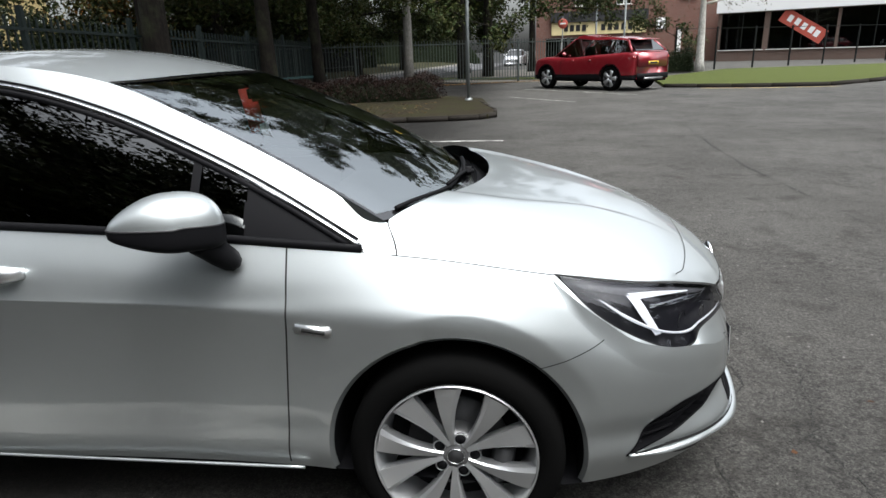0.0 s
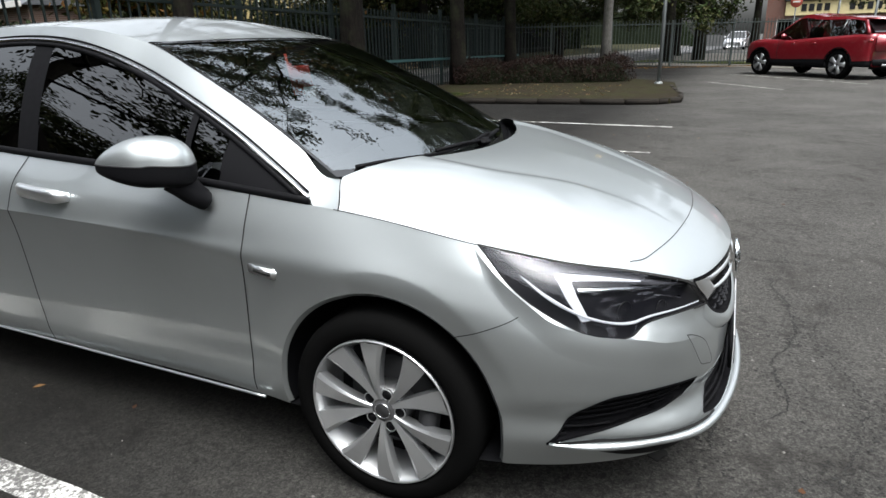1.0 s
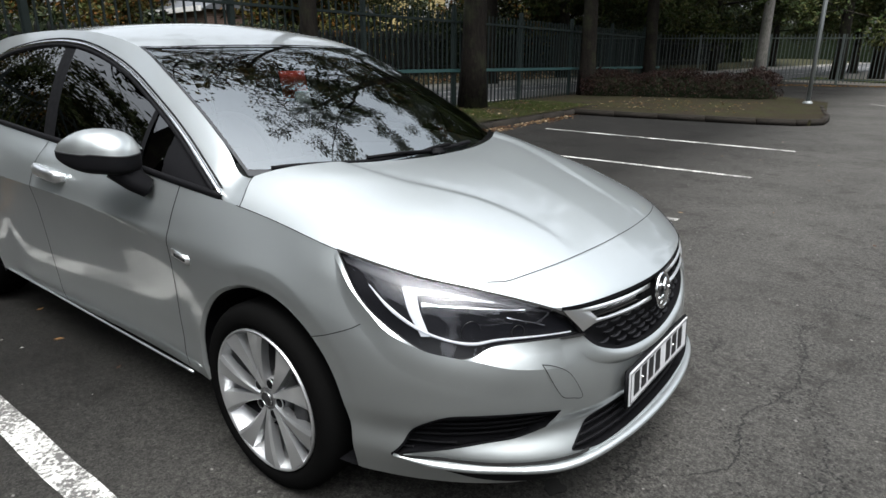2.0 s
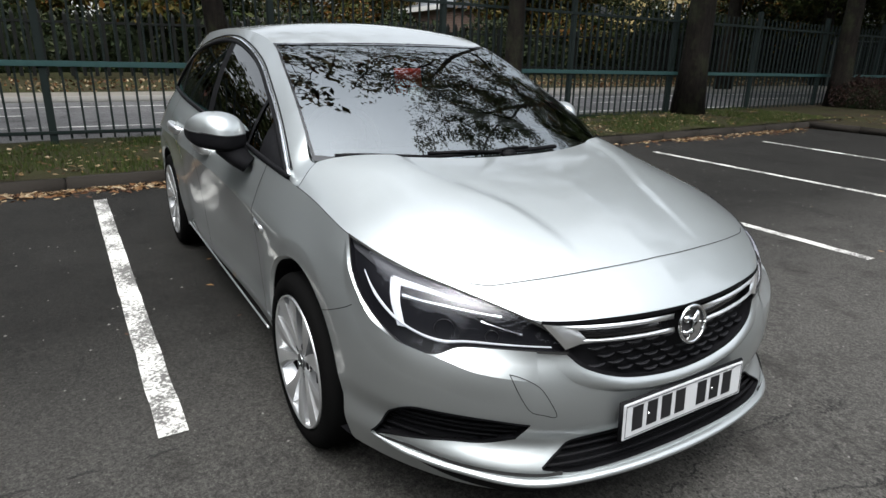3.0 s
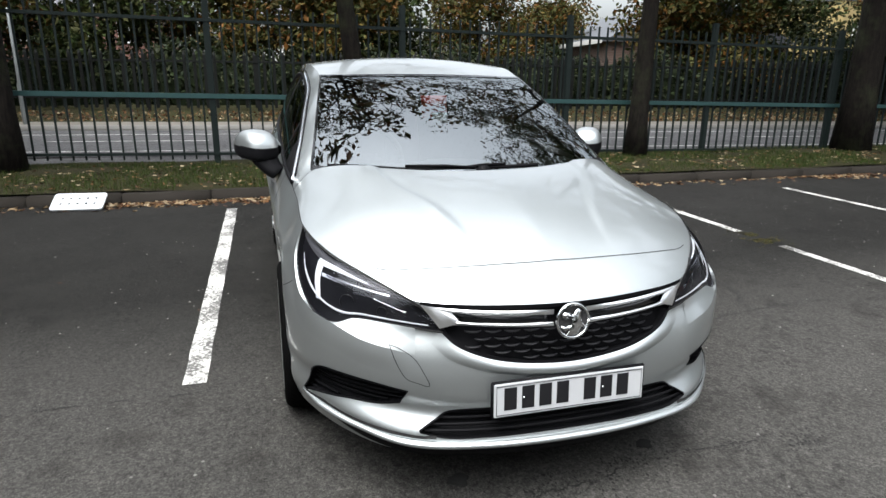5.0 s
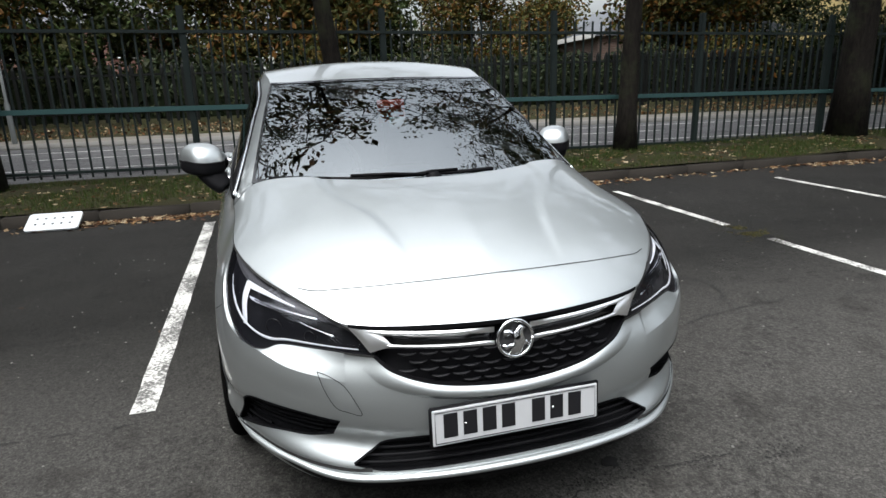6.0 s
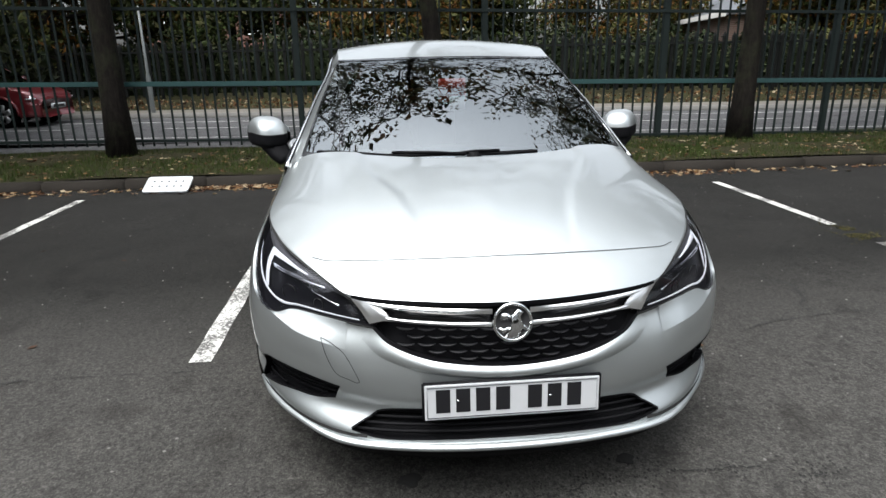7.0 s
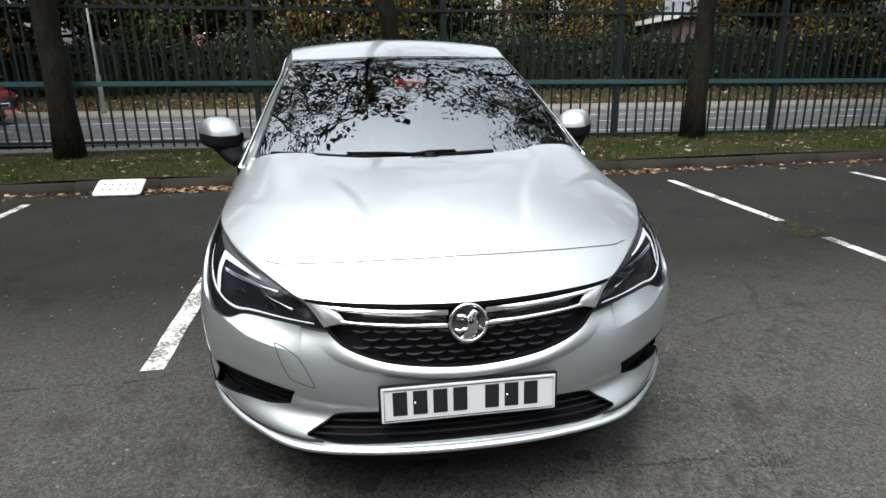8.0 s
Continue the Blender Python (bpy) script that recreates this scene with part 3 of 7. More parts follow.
# ---- trees ----
def tree(name, x, y, height, radius, crown_low, reach, leaves, leaf_size, seed, leaf_mat, bark=BARK, label="", lean=(0, 0), base_z=.08, droop=.045, boughs=15, top_r=.22, spray=1.25):
    rng = np.random.default_rng(seed)
    top = thing(name, label, "tree", pose(x, y, base_z))
    V, F, twigs = [], [], []

    def limb(P, r0, r1, sides):
        v, f = tube(P, np.linspace(r0, r1, len(P)) if sides < 9 else r0 * np.interp(np.linspace(0, 1, len(P)), [0, .04, .12, 1], [1.45, 1.15, 1.0, r1 / r0]), sides, up=(0.31, 0.95, 0.02))
        k = len(V)
        V.extend(v)
        F.extend([tuple(i + k for i in q) for q in f])

    trunk = [np.array([lean[0] * t + .10 * math.sin(2.1 * t + seed), lean[1] * t + .08 * math.cos(1.7 * t + seed), t * height]) for t in np.linspace(0, .92, 14)]
    trunk = [p - (trunk[0] - np.array([0, 0, -.1])) * (1 if i == 0 else 0) - np.array([trunk[0][0], trunk[0][1], 0]) * (i > 0) for i, p in enumerate(trunk)]
    limb(trunk, radius, radius * top_r, 12)
    nb = boughs
    for b in range(nb):
        t = (b + .5) / nb
        h = crown_low + (height * .9 - crown_low) * t
        k = min(len(trunk) - 2, max(1, int(h / (height * .92) * 13)))
        base = np.array(trunk[k])
        base[2] = h
        a = b * 2.4 + rng.uniform(-.4, .4)
        L = reach * (1.05 - .6 * t) * rng.uniform(.8, 1.15)
        rise = rng.uniform(.05, .35) + .5 * t
        pts = [base]
        for s in range(1, 7):
            d = L * s / 6
            pts.append(base + np.array([math.cos(a) * d, math.sin(a) * d, rise * d - droop * d * d * (1 - t)]) + rng.normal(0, .07, 3))
        limb(pts, radius * .30 * (1.1 - t * .6), .012, 6)
        for s in range(2, 7):
            for _ in range(3):
                e = pts[s] + rng.normal(0, 1, 3) * np.array([.75, .75, .45]) * (0.5 + .22 * reach / 3)
                mid = (pts[s] + e) / 2 + rng.normal(0, .08, 3)
                limb([pts[s], mid, e], .017, .006, 4)
                twigs.append((pts[s], mid, e))
    meshed("trunk", V, F, bark, top)
    per = max(1, leaves // len(twigs))
    C = []
    for a, m, e in twigs:
        # sprays of leaves towards the end of each twig
        for _ in range(max(1, per // 7)):
            q = m + (e - m) * rng.uniform(.1, 1.25)
            C.append(q + rng.normal(0, leaf_size * spray, (7, 3)))
    C = np.concatenate(C)
    V2, F2 = leaf_cloud(C, leaf_size, rng)
    meshed("crown", V2, F2, leaf_mat, top, smooth=False)
    return top


tree("tree", -6.72, -4.1, 11.0, .155, 4.3, 3.9, 5600, .16, 3, LEAF, spray=.9, label="slim dark-barked tree in the verge before the fence")
tree("tree", -6.78, .58, 7.9, .145, 4.4, 3.6, 2700, .21, 8, AUTUMN, boughs=12, top_r=.10, spray=.7, lean=(.5, -.9), label="dark-barked tree turning autumn yellow behind the hatchback")
tree("tree", -6.72, 5.1, 9.0, .150, 4.4, 3.5, 3300, .17, 5, AUTUMN, spray=.9, label="dark-barked tree with orange leaves in the verge")
tree("tree", -6.75, 9.75, 15.6, .25, 4.4, 7.0, 27000, .16, 12, LEAF, droop=.020, label="stout dark-barked tree with a wide green crown")
tree("tree", -6.9, -10.0, 11.0, .2, 2.8, 5.2, 16000, .12, 21, LEAF, label="dark-barked tree further along the verge")


# ---- fences ----
def bar_fence(name, label, x, y0, y1, step, bar_w, z0, z1, rails, posts, mats, slant=0.0, pointed=False, post_h=None, fall=0.0):
    fence = structure(thing(name, "", ""), label, "fence")
    bm = bmesh.new()
    w = bar_w / 2
    V = [(-w, -w, z0), (w, -w, z0), (w, w, z0), (-w, w, z0), (-w, -w, z1), (w, -w, z1), (w, w, z1), (-w, w, z1), (0, 0, z1 + (bar_w * 1.6 if pointed else .012))]
    vs = [bm.verts.new(v) for v in V]
    for f in ((0, 3, 2, 1), (0, 1, 5, 4), (1, 2, 6, 5), (2, 3, 7, 6), (3, 0, 4, 7), (4, 5, 8), (5, 6, 8), (6, 7, 8), (7, 4, 8)):
        bm.faces.new([vs[i] for i in f])
    bar = part("fence_bar", bm, mats[0], fence, smooth=False)
    ys = np.arange(y0, y1, step)
    for i, y in enumerate(ys):
        o = bar if i == 0 else new("fence_bar", bar.data)
        o.parent = fence
        o.location = (x + slant * y, y, -fall * y)
    ang = math.degrees(math.atan(slant))
    for z, h, d, m in rails:
        part("fence_rail", box(d, (y1 - y0) * math.hypot(1, slant), h, (0, 0, 0), 0.004), m, fence, smooth=False).matrix_local = pose(x + slant * (y0 + y1) / 2 + .03, (y0 + y1) / 2, z - fall * (y0 + y1) / 2, -math.degrees(fall), 0, -ang)
    for y in posts:
        part("fence_post", box(.085, .085, (post_h or z1) + .1, (0, 0, (post_h or z1) / 2 - .05), 0.008), mats[1], fence, smooth=False).matrix_local = pose(x + slant * y - .01, y, -fall * y, 0, 0, 0)
    return fence


bar_fence("car_park_fence", "dark green vertical bar steel fence with a teal middle rail", FENCE_X, -13, 22, .157, .024, .16, 2.22,
          ((2.05, .045, .03, FENCEGREEN), (1.045, .065, .045, RAILGREEN), (.24, .04, .03, FENCEGREEN)), [-12.53 + 2.74 * k for k in range(13)], (FENCEGREEN, FENCEGREEN), post_h=2.38, fall=.014)

# ---- road beyond the fence ----
structure(sheet("pavement_near", FENCE_X - .4, -8.6, -70, 70, .05, ROADGREY, 2, 2), "grey tarmac footway beside the road", "pavement")
structure(sheet("road", -8.2, -13.3, -75, 75, .06, ROADGREY, 2, 2, 0, TURN_ROAD), "grey asphalt road behind the fence", "road")
structure(sheet("pavement_far", -13.42, -14.7, -75, 75, .16, PAVING, 2, 2, 0, TURN_ROAD), "pale paved footway across the road", "pavement")
far_kerb = structure(thing("far_kerb", "", ""), "pale kerb across the road", "kerb")
part("kerb_run", box(.14, 150, .2, (0, 0, 0), 0.01), KERBLIGHT, far_kerb).matrix_local = pose(-13.35, 0, .07, 0, 0, -math.degrees(math.atan(TURN_ROAD)))
far_bank = [(x + TURN_ROAD * y, y, z + .05 * noise.noise((x, y * .7, 2.0))) for x, z in ((-14.7, .15), (-15.6, .22), (-16.6, .34), (-17.4, .42), (-20, .45), (-24, .4), (-32, .3)) for y in np.linspace(-75, 75, 120)]
structure(meshed("far_verge", far_bank, grid_faces(7, 120), VERGE), "rough leafy bank behind the far footway", "grass verge")
for x, dash in ((-12.2, 0), (-10.75, 1), (-9.0, 0)):
    segs = [(-60, 60)] if not dash else [(y, y + 3.0) for y in np.arange(-40, 40, 5)]
    for a, b in segs:
        V = [(x + s + TURN_ROAD * .8 * y, y, .066) for y in np.linspace(a, b, 8) for s in (-.05, .05)]
        structure(meshed("road_line", V, grid_faces(8, 2), LINE, smooth=False), "white painted line on the road", "road marking")
bar_fence("roadside_fence", "dark pointed paling fence across the road", -16.6, -34, 46, .27, .08, .42, 1.88, ((1.7, .06, .04, FENCEDARK), (.7, .06, .04, FENCEDARK)), [-34 + 3 * k for k in range(27)], (FENCEDARK, FENCEDARK), TURN_ROAD, True)


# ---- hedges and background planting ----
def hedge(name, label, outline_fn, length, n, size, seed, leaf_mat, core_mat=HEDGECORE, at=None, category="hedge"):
    """A mass of leaves over a dark core, added to block light through them; outline_fn(s, rng) gives half depth and
    height along it.
    """
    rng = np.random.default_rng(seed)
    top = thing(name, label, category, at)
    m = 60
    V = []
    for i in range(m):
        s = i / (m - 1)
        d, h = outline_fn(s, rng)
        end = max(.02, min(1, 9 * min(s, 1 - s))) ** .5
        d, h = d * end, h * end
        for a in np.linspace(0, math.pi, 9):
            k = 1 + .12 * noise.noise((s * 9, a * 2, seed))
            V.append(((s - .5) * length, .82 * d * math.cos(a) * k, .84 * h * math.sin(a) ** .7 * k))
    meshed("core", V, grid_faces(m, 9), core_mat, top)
    s = rng.random(n)
    dh = np.array([outline_fn(t, rng) for t in s])
    a = rng.uniform(0, math.pi, n)
    k = rng.uniform(.80, 1.10, n) + .12 * np.array([noise.noise((t * 14, b * 3, seed)) for t, b in zip(s, a)])
    C = np.stack([(s - .5) * length, dh[:, 0] * np.cos(a) * k, dh[:, 1] * np.abs(np.sin(a)) ** .7 * k + .02], 1)
    V2, F2 = leaf_cloud(C, size, rng)
    meshed("foliage", V2, F2, leaf_mat, top, smooth=False)
    return top


wob = lambda base_d, base_h, f, amp: (lambda s, r: (base_d * (1 + amp * math.sin(f * s + 1)), base_h * (1 + amp * math.sin(f * 1.7 * s) + .5 * amp * math.sin(f * 4.1 * s))))
road_turn = -math.degrees(math.atan(TURN_ROAD))
for k, (yy, h, sd) in enumerate(((-24, 2.0, 1), (-6, 1.75, 2), (10, 1.6, 3), (27, 2.6, 4), (46, 3.2, 5))):
    hedge("hedge", "dark green unkempt hedge behind the paling fence", wob(1.2, h, 17 + k, .16), 18, 9000, .20, 30 + sd, HEDGELEAF, at=pose(-18.9 + TURN_ROAD * yy, yy, .35, 0, 0, 90 + road_turn))
for k, (xx, yy, h, r) in enumerate(((-21, -14, 6.6, 3.4), (-23, -6, 7.2, 3.6), (-20.5, 1.0, 6.0, 2.8), (-19.5, 15.2, 6.2, 3.0), (-27, 25, 7.5, 3.8), (-18, 27, 8, 3.8), (-21, 36, 9, 4.4), (-16, 45, 9, 4.3), (-26, -24, 8, 4.2), (-20, -21, 7, 3.6), (-23, 3.4, 6.4, 2.8), (-21.5, -10, 6.8, 3.4), (-24, -2.2, 7, 3.2), (-20, -17.5, 6.5, 3.2), (-30, 10, 6.5, 3.0), (-33, 16, 5.0, 2.6), (-22, 20, 7, 3.4))):
    tree("tree", xx, yy, h, .17, 1.5, r, 12000, .24, 60 + k, AUTUMN if k % 3 != 1 else LEAF, label="tree among the planting across the road", base_z=.15, boughs=12)

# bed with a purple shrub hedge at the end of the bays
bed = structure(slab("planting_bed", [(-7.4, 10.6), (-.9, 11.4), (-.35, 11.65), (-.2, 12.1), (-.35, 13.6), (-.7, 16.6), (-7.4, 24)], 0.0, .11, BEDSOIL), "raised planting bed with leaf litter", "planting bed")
bk = structure(thing("bed_kerb", "", ""), "low concrete kerb round the planting bed", "kerb")
edge = [(-4.8, 10.85), (-3.9, 10.93), (-3.0, 11.05), (-2.1, 11.17), (-1.2, 11.3), (-.55, 11.5), (-.2, 11.95), (-.22, 12.8), (-.4, 13.7), (-.55, 14.6), (-.7, 15.5)]
for (x0, y0), (x1, y1) in zip(edge, edge[1:]):
    L = math.hypot(x1 - x0, y1 - y0)
    part("kerb_stone", box(L * .985, .10, .13, (0, 0, .055), 0.012), KERB, bk).matrix_local = pose((x0 + x1) / 2, (y0 + y1) / 2, 0, 0, 0, math.degrees(math.atan2(y1 - y0, x1 - x0)))
hedge("shrub", "low dark purple shrub in the planting bed", wob(.75, .64, 9, .1), 5.2, 11000, .07, 71, PURPLELEAF, at=pose(-4.45, 16.4, .08, 0, 0, 22), category="shrub")

# pole with a small sign in the bed
pole = thing("sign_pole", "grey steel pole with a small sign in the planting bed", "sign post", pose(-1.05, 15.9, .05))
part("post", box(.09, .09, 3.6, (0, 0, 1.8), 0.03), GALV, pole)
part("sign_plate", box(.30, .02, .40, (0, -.06, 3.15), 0.01), YELLOWSIGN, pole, "yellow sign plate")
part("base", box(.2, .2, .12, (0, 0, .06), 0.02), GALV, pole)

# pale railings along the end of the car park
bar_fence("end_railing", "dark grey steel railings at the end of the car park", 0, -9, 9, .14, .026, .1, 1.95, ((1.8, .045, .03, RAILGREY), (.22, .045, .03, RAILGREY)), [-9 + 2.6 * k for k in range(8)], (RAILGREY, RAILGREY)).matrix_world = pose(-3.2, 27.3, 0, 0, 0, -68)
structure(slab("footpath", [(-9.5, 33.5), (4.5, 25.4), (6.0, 34), (2.5, 48), (-9, 50)], 0.0, .012, PAVING), "pale worn concrete footpath behind the railings", "footpath")
structure(slab("path_verge", [(-7.5, 35.0), (2.5, 29.6), (3.2, 31.2), (-7.0, 37.2)], 0.012, .05, LAWN), "strip of grass beside the footpath", "grass verge")
# grey-barked tree behind the shrub and others that shade the end of the bays
tree("tree", -4.3, 25.6, 17, .19, 3.7, 9.0, 52000, .19, 131, LEAF, GREYBARK, "tall tree with smooth grey bark behind the shrub", base_z=0, droop=.012)
for k, (xx, yy, h, r) in enumerate(((-6.6, 15.2, 11, 5.4), (-6.8, 20.5, 12, 5.6), (-2.5, 33, 18, 8.5), (1.6, 43, 19, 8.5), (-9.5, 38, 18, 8.0), (-11.5, 17.5, 11, 5.4), (-12, 24, 12, 5.8))):
    tree("tree", xx, yy, h, .22, 3.3, r, 30000 if h < 15 else 44000, .16 if h < 15 else .2, 140 + k, LEAF, label="dark tree in the planting at the end of the bays")

tree("tree", -18.8, -10.5, 9.5, .2, 1.8, 4.2, 16000, .22, 152, LEAF, label="tree among the planting across the road", base_z=.3)
# tree added with its crown out of view, to darken the windscreen's reflection
tree("tree", -1.2, 36, 28, .26, 9.5, 12, 46000, .28, 151, LEAF, label="very tall dark tree added behind the railings, crown out of view", base_z=0, droop=.008)


# ---- the silver hatchback ----
from mathutils.bvhtree import BVHTree

# Feature lines of the body's right half, rear centre round the front corner to the nose: x, half width, height.
BOTTOM = [(-3.36, 0, .30), (-3.34, .45, .30), (-3.16, .73, .28), (-2.95, .81, .25), (-2.3, .836, .24), (-1.6, .808, .24), (-1.0, .808, .238), (-.45, .820, .234), (0, .845, .225),
          (.3, .83, .212), (.52, .75, .205), (.69, .638, .20), (.815, .50, .198), (.885, .28, .196), (.908, 0, .195)]
SKIRT = [(-3.41, 0, .42), (-3.38, .45, .42), (-3.2, .76, .38), (-2.95, .85, .33), (-2.3, .847, .30), (-1.6, .823, .30), (-1.0, .823, .30), (-.45, .834, .30), (0, .862, .30),
         (.3, .855, .30), (.54, .786, .306), (.730, .665, .296), (.866, .505, .282), (.930, .28, .268), (.950, 0, .260)]
VALLEY = [(-3.415, 0, .50), (-3.385, .455, .50), (-3.2, .77, .455), (-2.95, .86, .405), (-2.3, .860, .375), (-1.6, .827, .375), (-1.0, .827, .375), (-.45, .838, .375), (0, .868, .375),
          (.3, .856, .378), (.540, .783, .378), (.701, .656, .368), (.828, .490, .358), (.896, .275, .346), (.915, 0, .340)]
WAIST = [(-3.42, 0, .58), (-3.39, .46, .58), (-3.2, .78, .53), (-2.95, .868, .48), (-2.3, .870, .45), (-1.6, .834, .45), (-1.0, .834, .45), (-.45, .845, .45), (0, .880, .45),
         (.3, .862, .45), (.560, .803, .45), (.726, .675, .44), (.845, .50, .425), (.903, .27, .41), (.920, 0, .405)]
FLANK = [(-3.38, 0, .70), (-3.35, .46, .70), (-3.18, .77, .65), (-2.95, .872, .60), (-2.3, .880, .58), (-1.6, .847, .58), (-1.0, .847, .58), (-.45, .853, .58), (0, .881, .57),
         (.3, .862, .565), (.562, .806, .562), (.725, .684, .552), (.840, .508, .533), (.897, .27, .515), (.916, 0, .505)]
UNDERCREASE = [(-3.35, 0, .79), (-3.32, .46, .79), (-3.15, .76, .75), (-2.94, .866, .74), (-2.3, .880, .720), (-1.6, .866, .715), (-1.0, .865, .700), (-.45, .865, .675), (0, .871, .675),
               (.3, .854, .635), (.552, .795, .618), (.702, .671, .606), (.808, .493, .592), (.880, .27, .58), (.905, 0, .575)]
CREASE = [(-3.3, 0, .88), (-3.27, .46, .88), (-3.12, .74, .84), (-2.92, .862, .81), (-2.3, .890, .81), (-1.6, .886, .815), (-1.0, .883, .795), (-.45, .876, .755), (0, .860, .73),
          (.3, .844, .685), (.53, .780, .668), (.68, .658, .655), (.80, .49, .642), (.878, .27, .63), (.903, 0, .625)]
SHOULDER = [(-3.2, 0, 1.0), (-3.17, .46, 1.0), (-3.05, .70, .97), (-2.88, .80, .95), (-2.3, .848, .93), (-1.6, .858, .91), (-1.0, .853, .88), (-.45, .842, .845), (0, .818, .80),
            (.29, .810, .772), (.50, .756, .745), (.66, .650, .720), (.79, .485, .676), (.865, .27, .667), (.89, 0, .66)]
BELT = [(-3.1, 0, 1.1), (-3.08, .46, 1.1), (-2.98, .66, 1.075), (-2.84, .735, 1.055), (-2.3, .785, 1.03), (-1.6, .80, .995), (-1.0, .805, .968), (-.45, .80, .928), (-.05, .776, .885),
        (.278, .771, .839), (.475, .71, .803), (.64, .61, .767), (.795, .47, .706), (.865, .26, .70), (.892, 0, .697)]
NET = np.array([BOTTOM, SKIRT, VALLEY, WAIST, FLANK, UNDERCREASE, CREASE, SHOULDER, BELT])
# a second line close on each side of the crease keeps it sharp along the doors
_tight = 0.5 - 0.42 * smooth01((-0.40 - NET[6, :, :1]) / 0.30)
NET = np.concatenate([NET[:6], (NET[6] + (NET[5] - NET[6]) * _tight)[None], NET[6:7], (NET[6] + (NET[7] - NET[6]) * _tight)[None], NET[7:]])
NET[:, :, 1] *= -1
NET = np.concatenate([NET, NET[:, 13:0:-1] * np.array([1, -1, 1])], 1)      # the left half, mirrored
LINES, STATIONS = NET.shape[:2]
ARCH_R, AXLE_Z, WHEELBASE = 0.376, 0.312, 2.662


def band_line(v, u):
    rows = catmull(NET, v)[0]
    return catmull(rows, u, closed=True)


def stations():
    u = []
    for s in range(STATIONS):
        near = 6 <= s <= 21
        u += list(s + np.arange(22 if near else 8) / (22 if near else 8))
    return np.array(u)


US = stations()
VS = np.linspace(0, LINES - 1, (LINES - 1) * 9 + 1)
BAND = np.stack([catmull(catmull(NET, VS)[j], US, closed=True) for j in range(len(VS))], 1)     # station, line, xyz


def faired(P, sigma, axis, wrap):
    """P freed of short ripples along an axis, keeping its broad curves."""
    k = np.arange(-3 * sigma, 3 * sigma + 1)
    w = np.exp(-0.5 * (k / sigma) ** 2)
    w /= w.sum()

    def once(Q):
        Q = np.moveaxis(Q, axis, 0)
        n = len(k) // 2
        if wrap:
            X = np.concatenate([Q[-n:], Q, Q[:n]])
        else:
            X = np.concatenate([2 * Q[:1] - Q[n:0:-1], Q, 2 * Q[-1:] - Q[-2:-n - 2:-1]])
        return np.moveaxis(sum(c * X[i:i + len(Q)] for i, c in enumerate(w)), 0, axis)
    S = once(P)
    return 2 * S - once(S)


_free = smooth01((LINES - 1 - VS) / 2.2)[None, :, None] * smooth01((BAND[..., :1] + 2.2) / 0.4)
BAND += (faired(BAND, 11, 0, True) - BAND) * _free
_free = _free * smooth01((BAND[..., :1] + 0.62) / 0.32) * smooth01((BAND[..., 2:] - 0.44) / 0.08)
BAND += (faired(BAND, 6, 1, False) - BAND) * _free
# flared arches, with a soft crease round each
for ax in (0.0, -WHEELBASE):
    r_ = np.hypot(BAND[..., 0] - ax, BAND[..., 2] - AXLE_Z)
    rise = smooth01((BAND[..., 2] - AXLE_Z - 0.04) / 0.24)
    peak = ARCH_R + 0.062
    lift = np.where(r_ > peak, 0.002 * smooth01(1 - (r_ - peak) / 0.20), 0.002 - np.where(BAND[..., 0] < ax - 0.1, 0.006, 0.014) * (peak - r_) / 0.062) * rise + 0.003 * (1 - rise) * smooth01(1 - (r_ - ARCH_R) / 0.085)
    BAND[..., 1] += np.sign(BAND[..., 1]) * lift * (np.abs(BAND[..., 1]) > 0.6)
BAND_FACES = grid_faces(len(US), len(VS), wrap=True)
_du = np.roll(BAND, -1, 0) - np.roll(BAND, 1, 0)
_dv = np.gradient(BAND, axis=1)
BAND_NORMALS = np.cross(_du, _dv).reshape(-1, 3)
BAND_NORMALS /= np.linalg.norm(BAND_NORMALS, axis=1)[:, None] + 1e-9
if BAND_NORMALS[np.argmax(BAND.reshape(-1, 3)[:, 0])][0] < 0:
    BAND_NORMALS = -BAND_NORMALS
BODY_BVH = BVHTree.FromPolygons([tuple(p) for p in BAND.reshape(-1, 3)], BAND_FACES)


def cast(p, way, offset=0.0, tree=None):
    """The place on the body met from p against way, lifted off it by offset."""
    w = Vector(way).normalized()
    hit, nrm, _, _ = (tree or BODY_BVH).ray_cast(Vector(p) - w * 0.6, w)
    if hit is None or (hit - Vector(p)).length > 0.25:
        hit, nrm, _, _ = (tree or BODY_BVH).find_nearest(Vector(p))
    if nrm.dot(w) > 0:
        nrm = -nrm
    return np.array(hit + nrm * offset), np.array(nrm)


def drape(A, B, way, nu, nv, offset, tree=None, bulge=0.0):
    """A patch laid on the body between the curves A and B."""
    a, b = even(A, nu), even(B, nu)
    out = []
    for i in range(nu):
        for j in range(nv):
            k = j / (nv - 1)
            edge = 4 * k * (1 - k) * min(1.0, 4 * min(i, nu - 1 - i) / (nu - 1))
            out.append(cast(a[i] * (1 - k) + b[i] * k, way, offset + bulge * edge, tree)[0])
    return np.array(out), grid_faces(nu, nv)


def ribbon(P, way, width, n, offset, tree=None):
    """A narrow strip laid on the body along P."""
    q = even(P, n)
    c = [cast(p, way, offset, tree) for p in q]
    pos, nrm = np.array([x[0] for x in c]), np.array([x[1] for x in c])
    t = np.gradient(pos, axis=0)
    s = np.cross(t, nrm)
    s /= np.linalg.norm(s, axis=1)[:, None] + 1e-9
    V = np.stack([pos - s * width / 2, pos + s * width / 2], 1).reshape(-1, 3)
    return V, grid_faces(n, 2)


def both(V):
    return V * np.array([1, -1, 1])


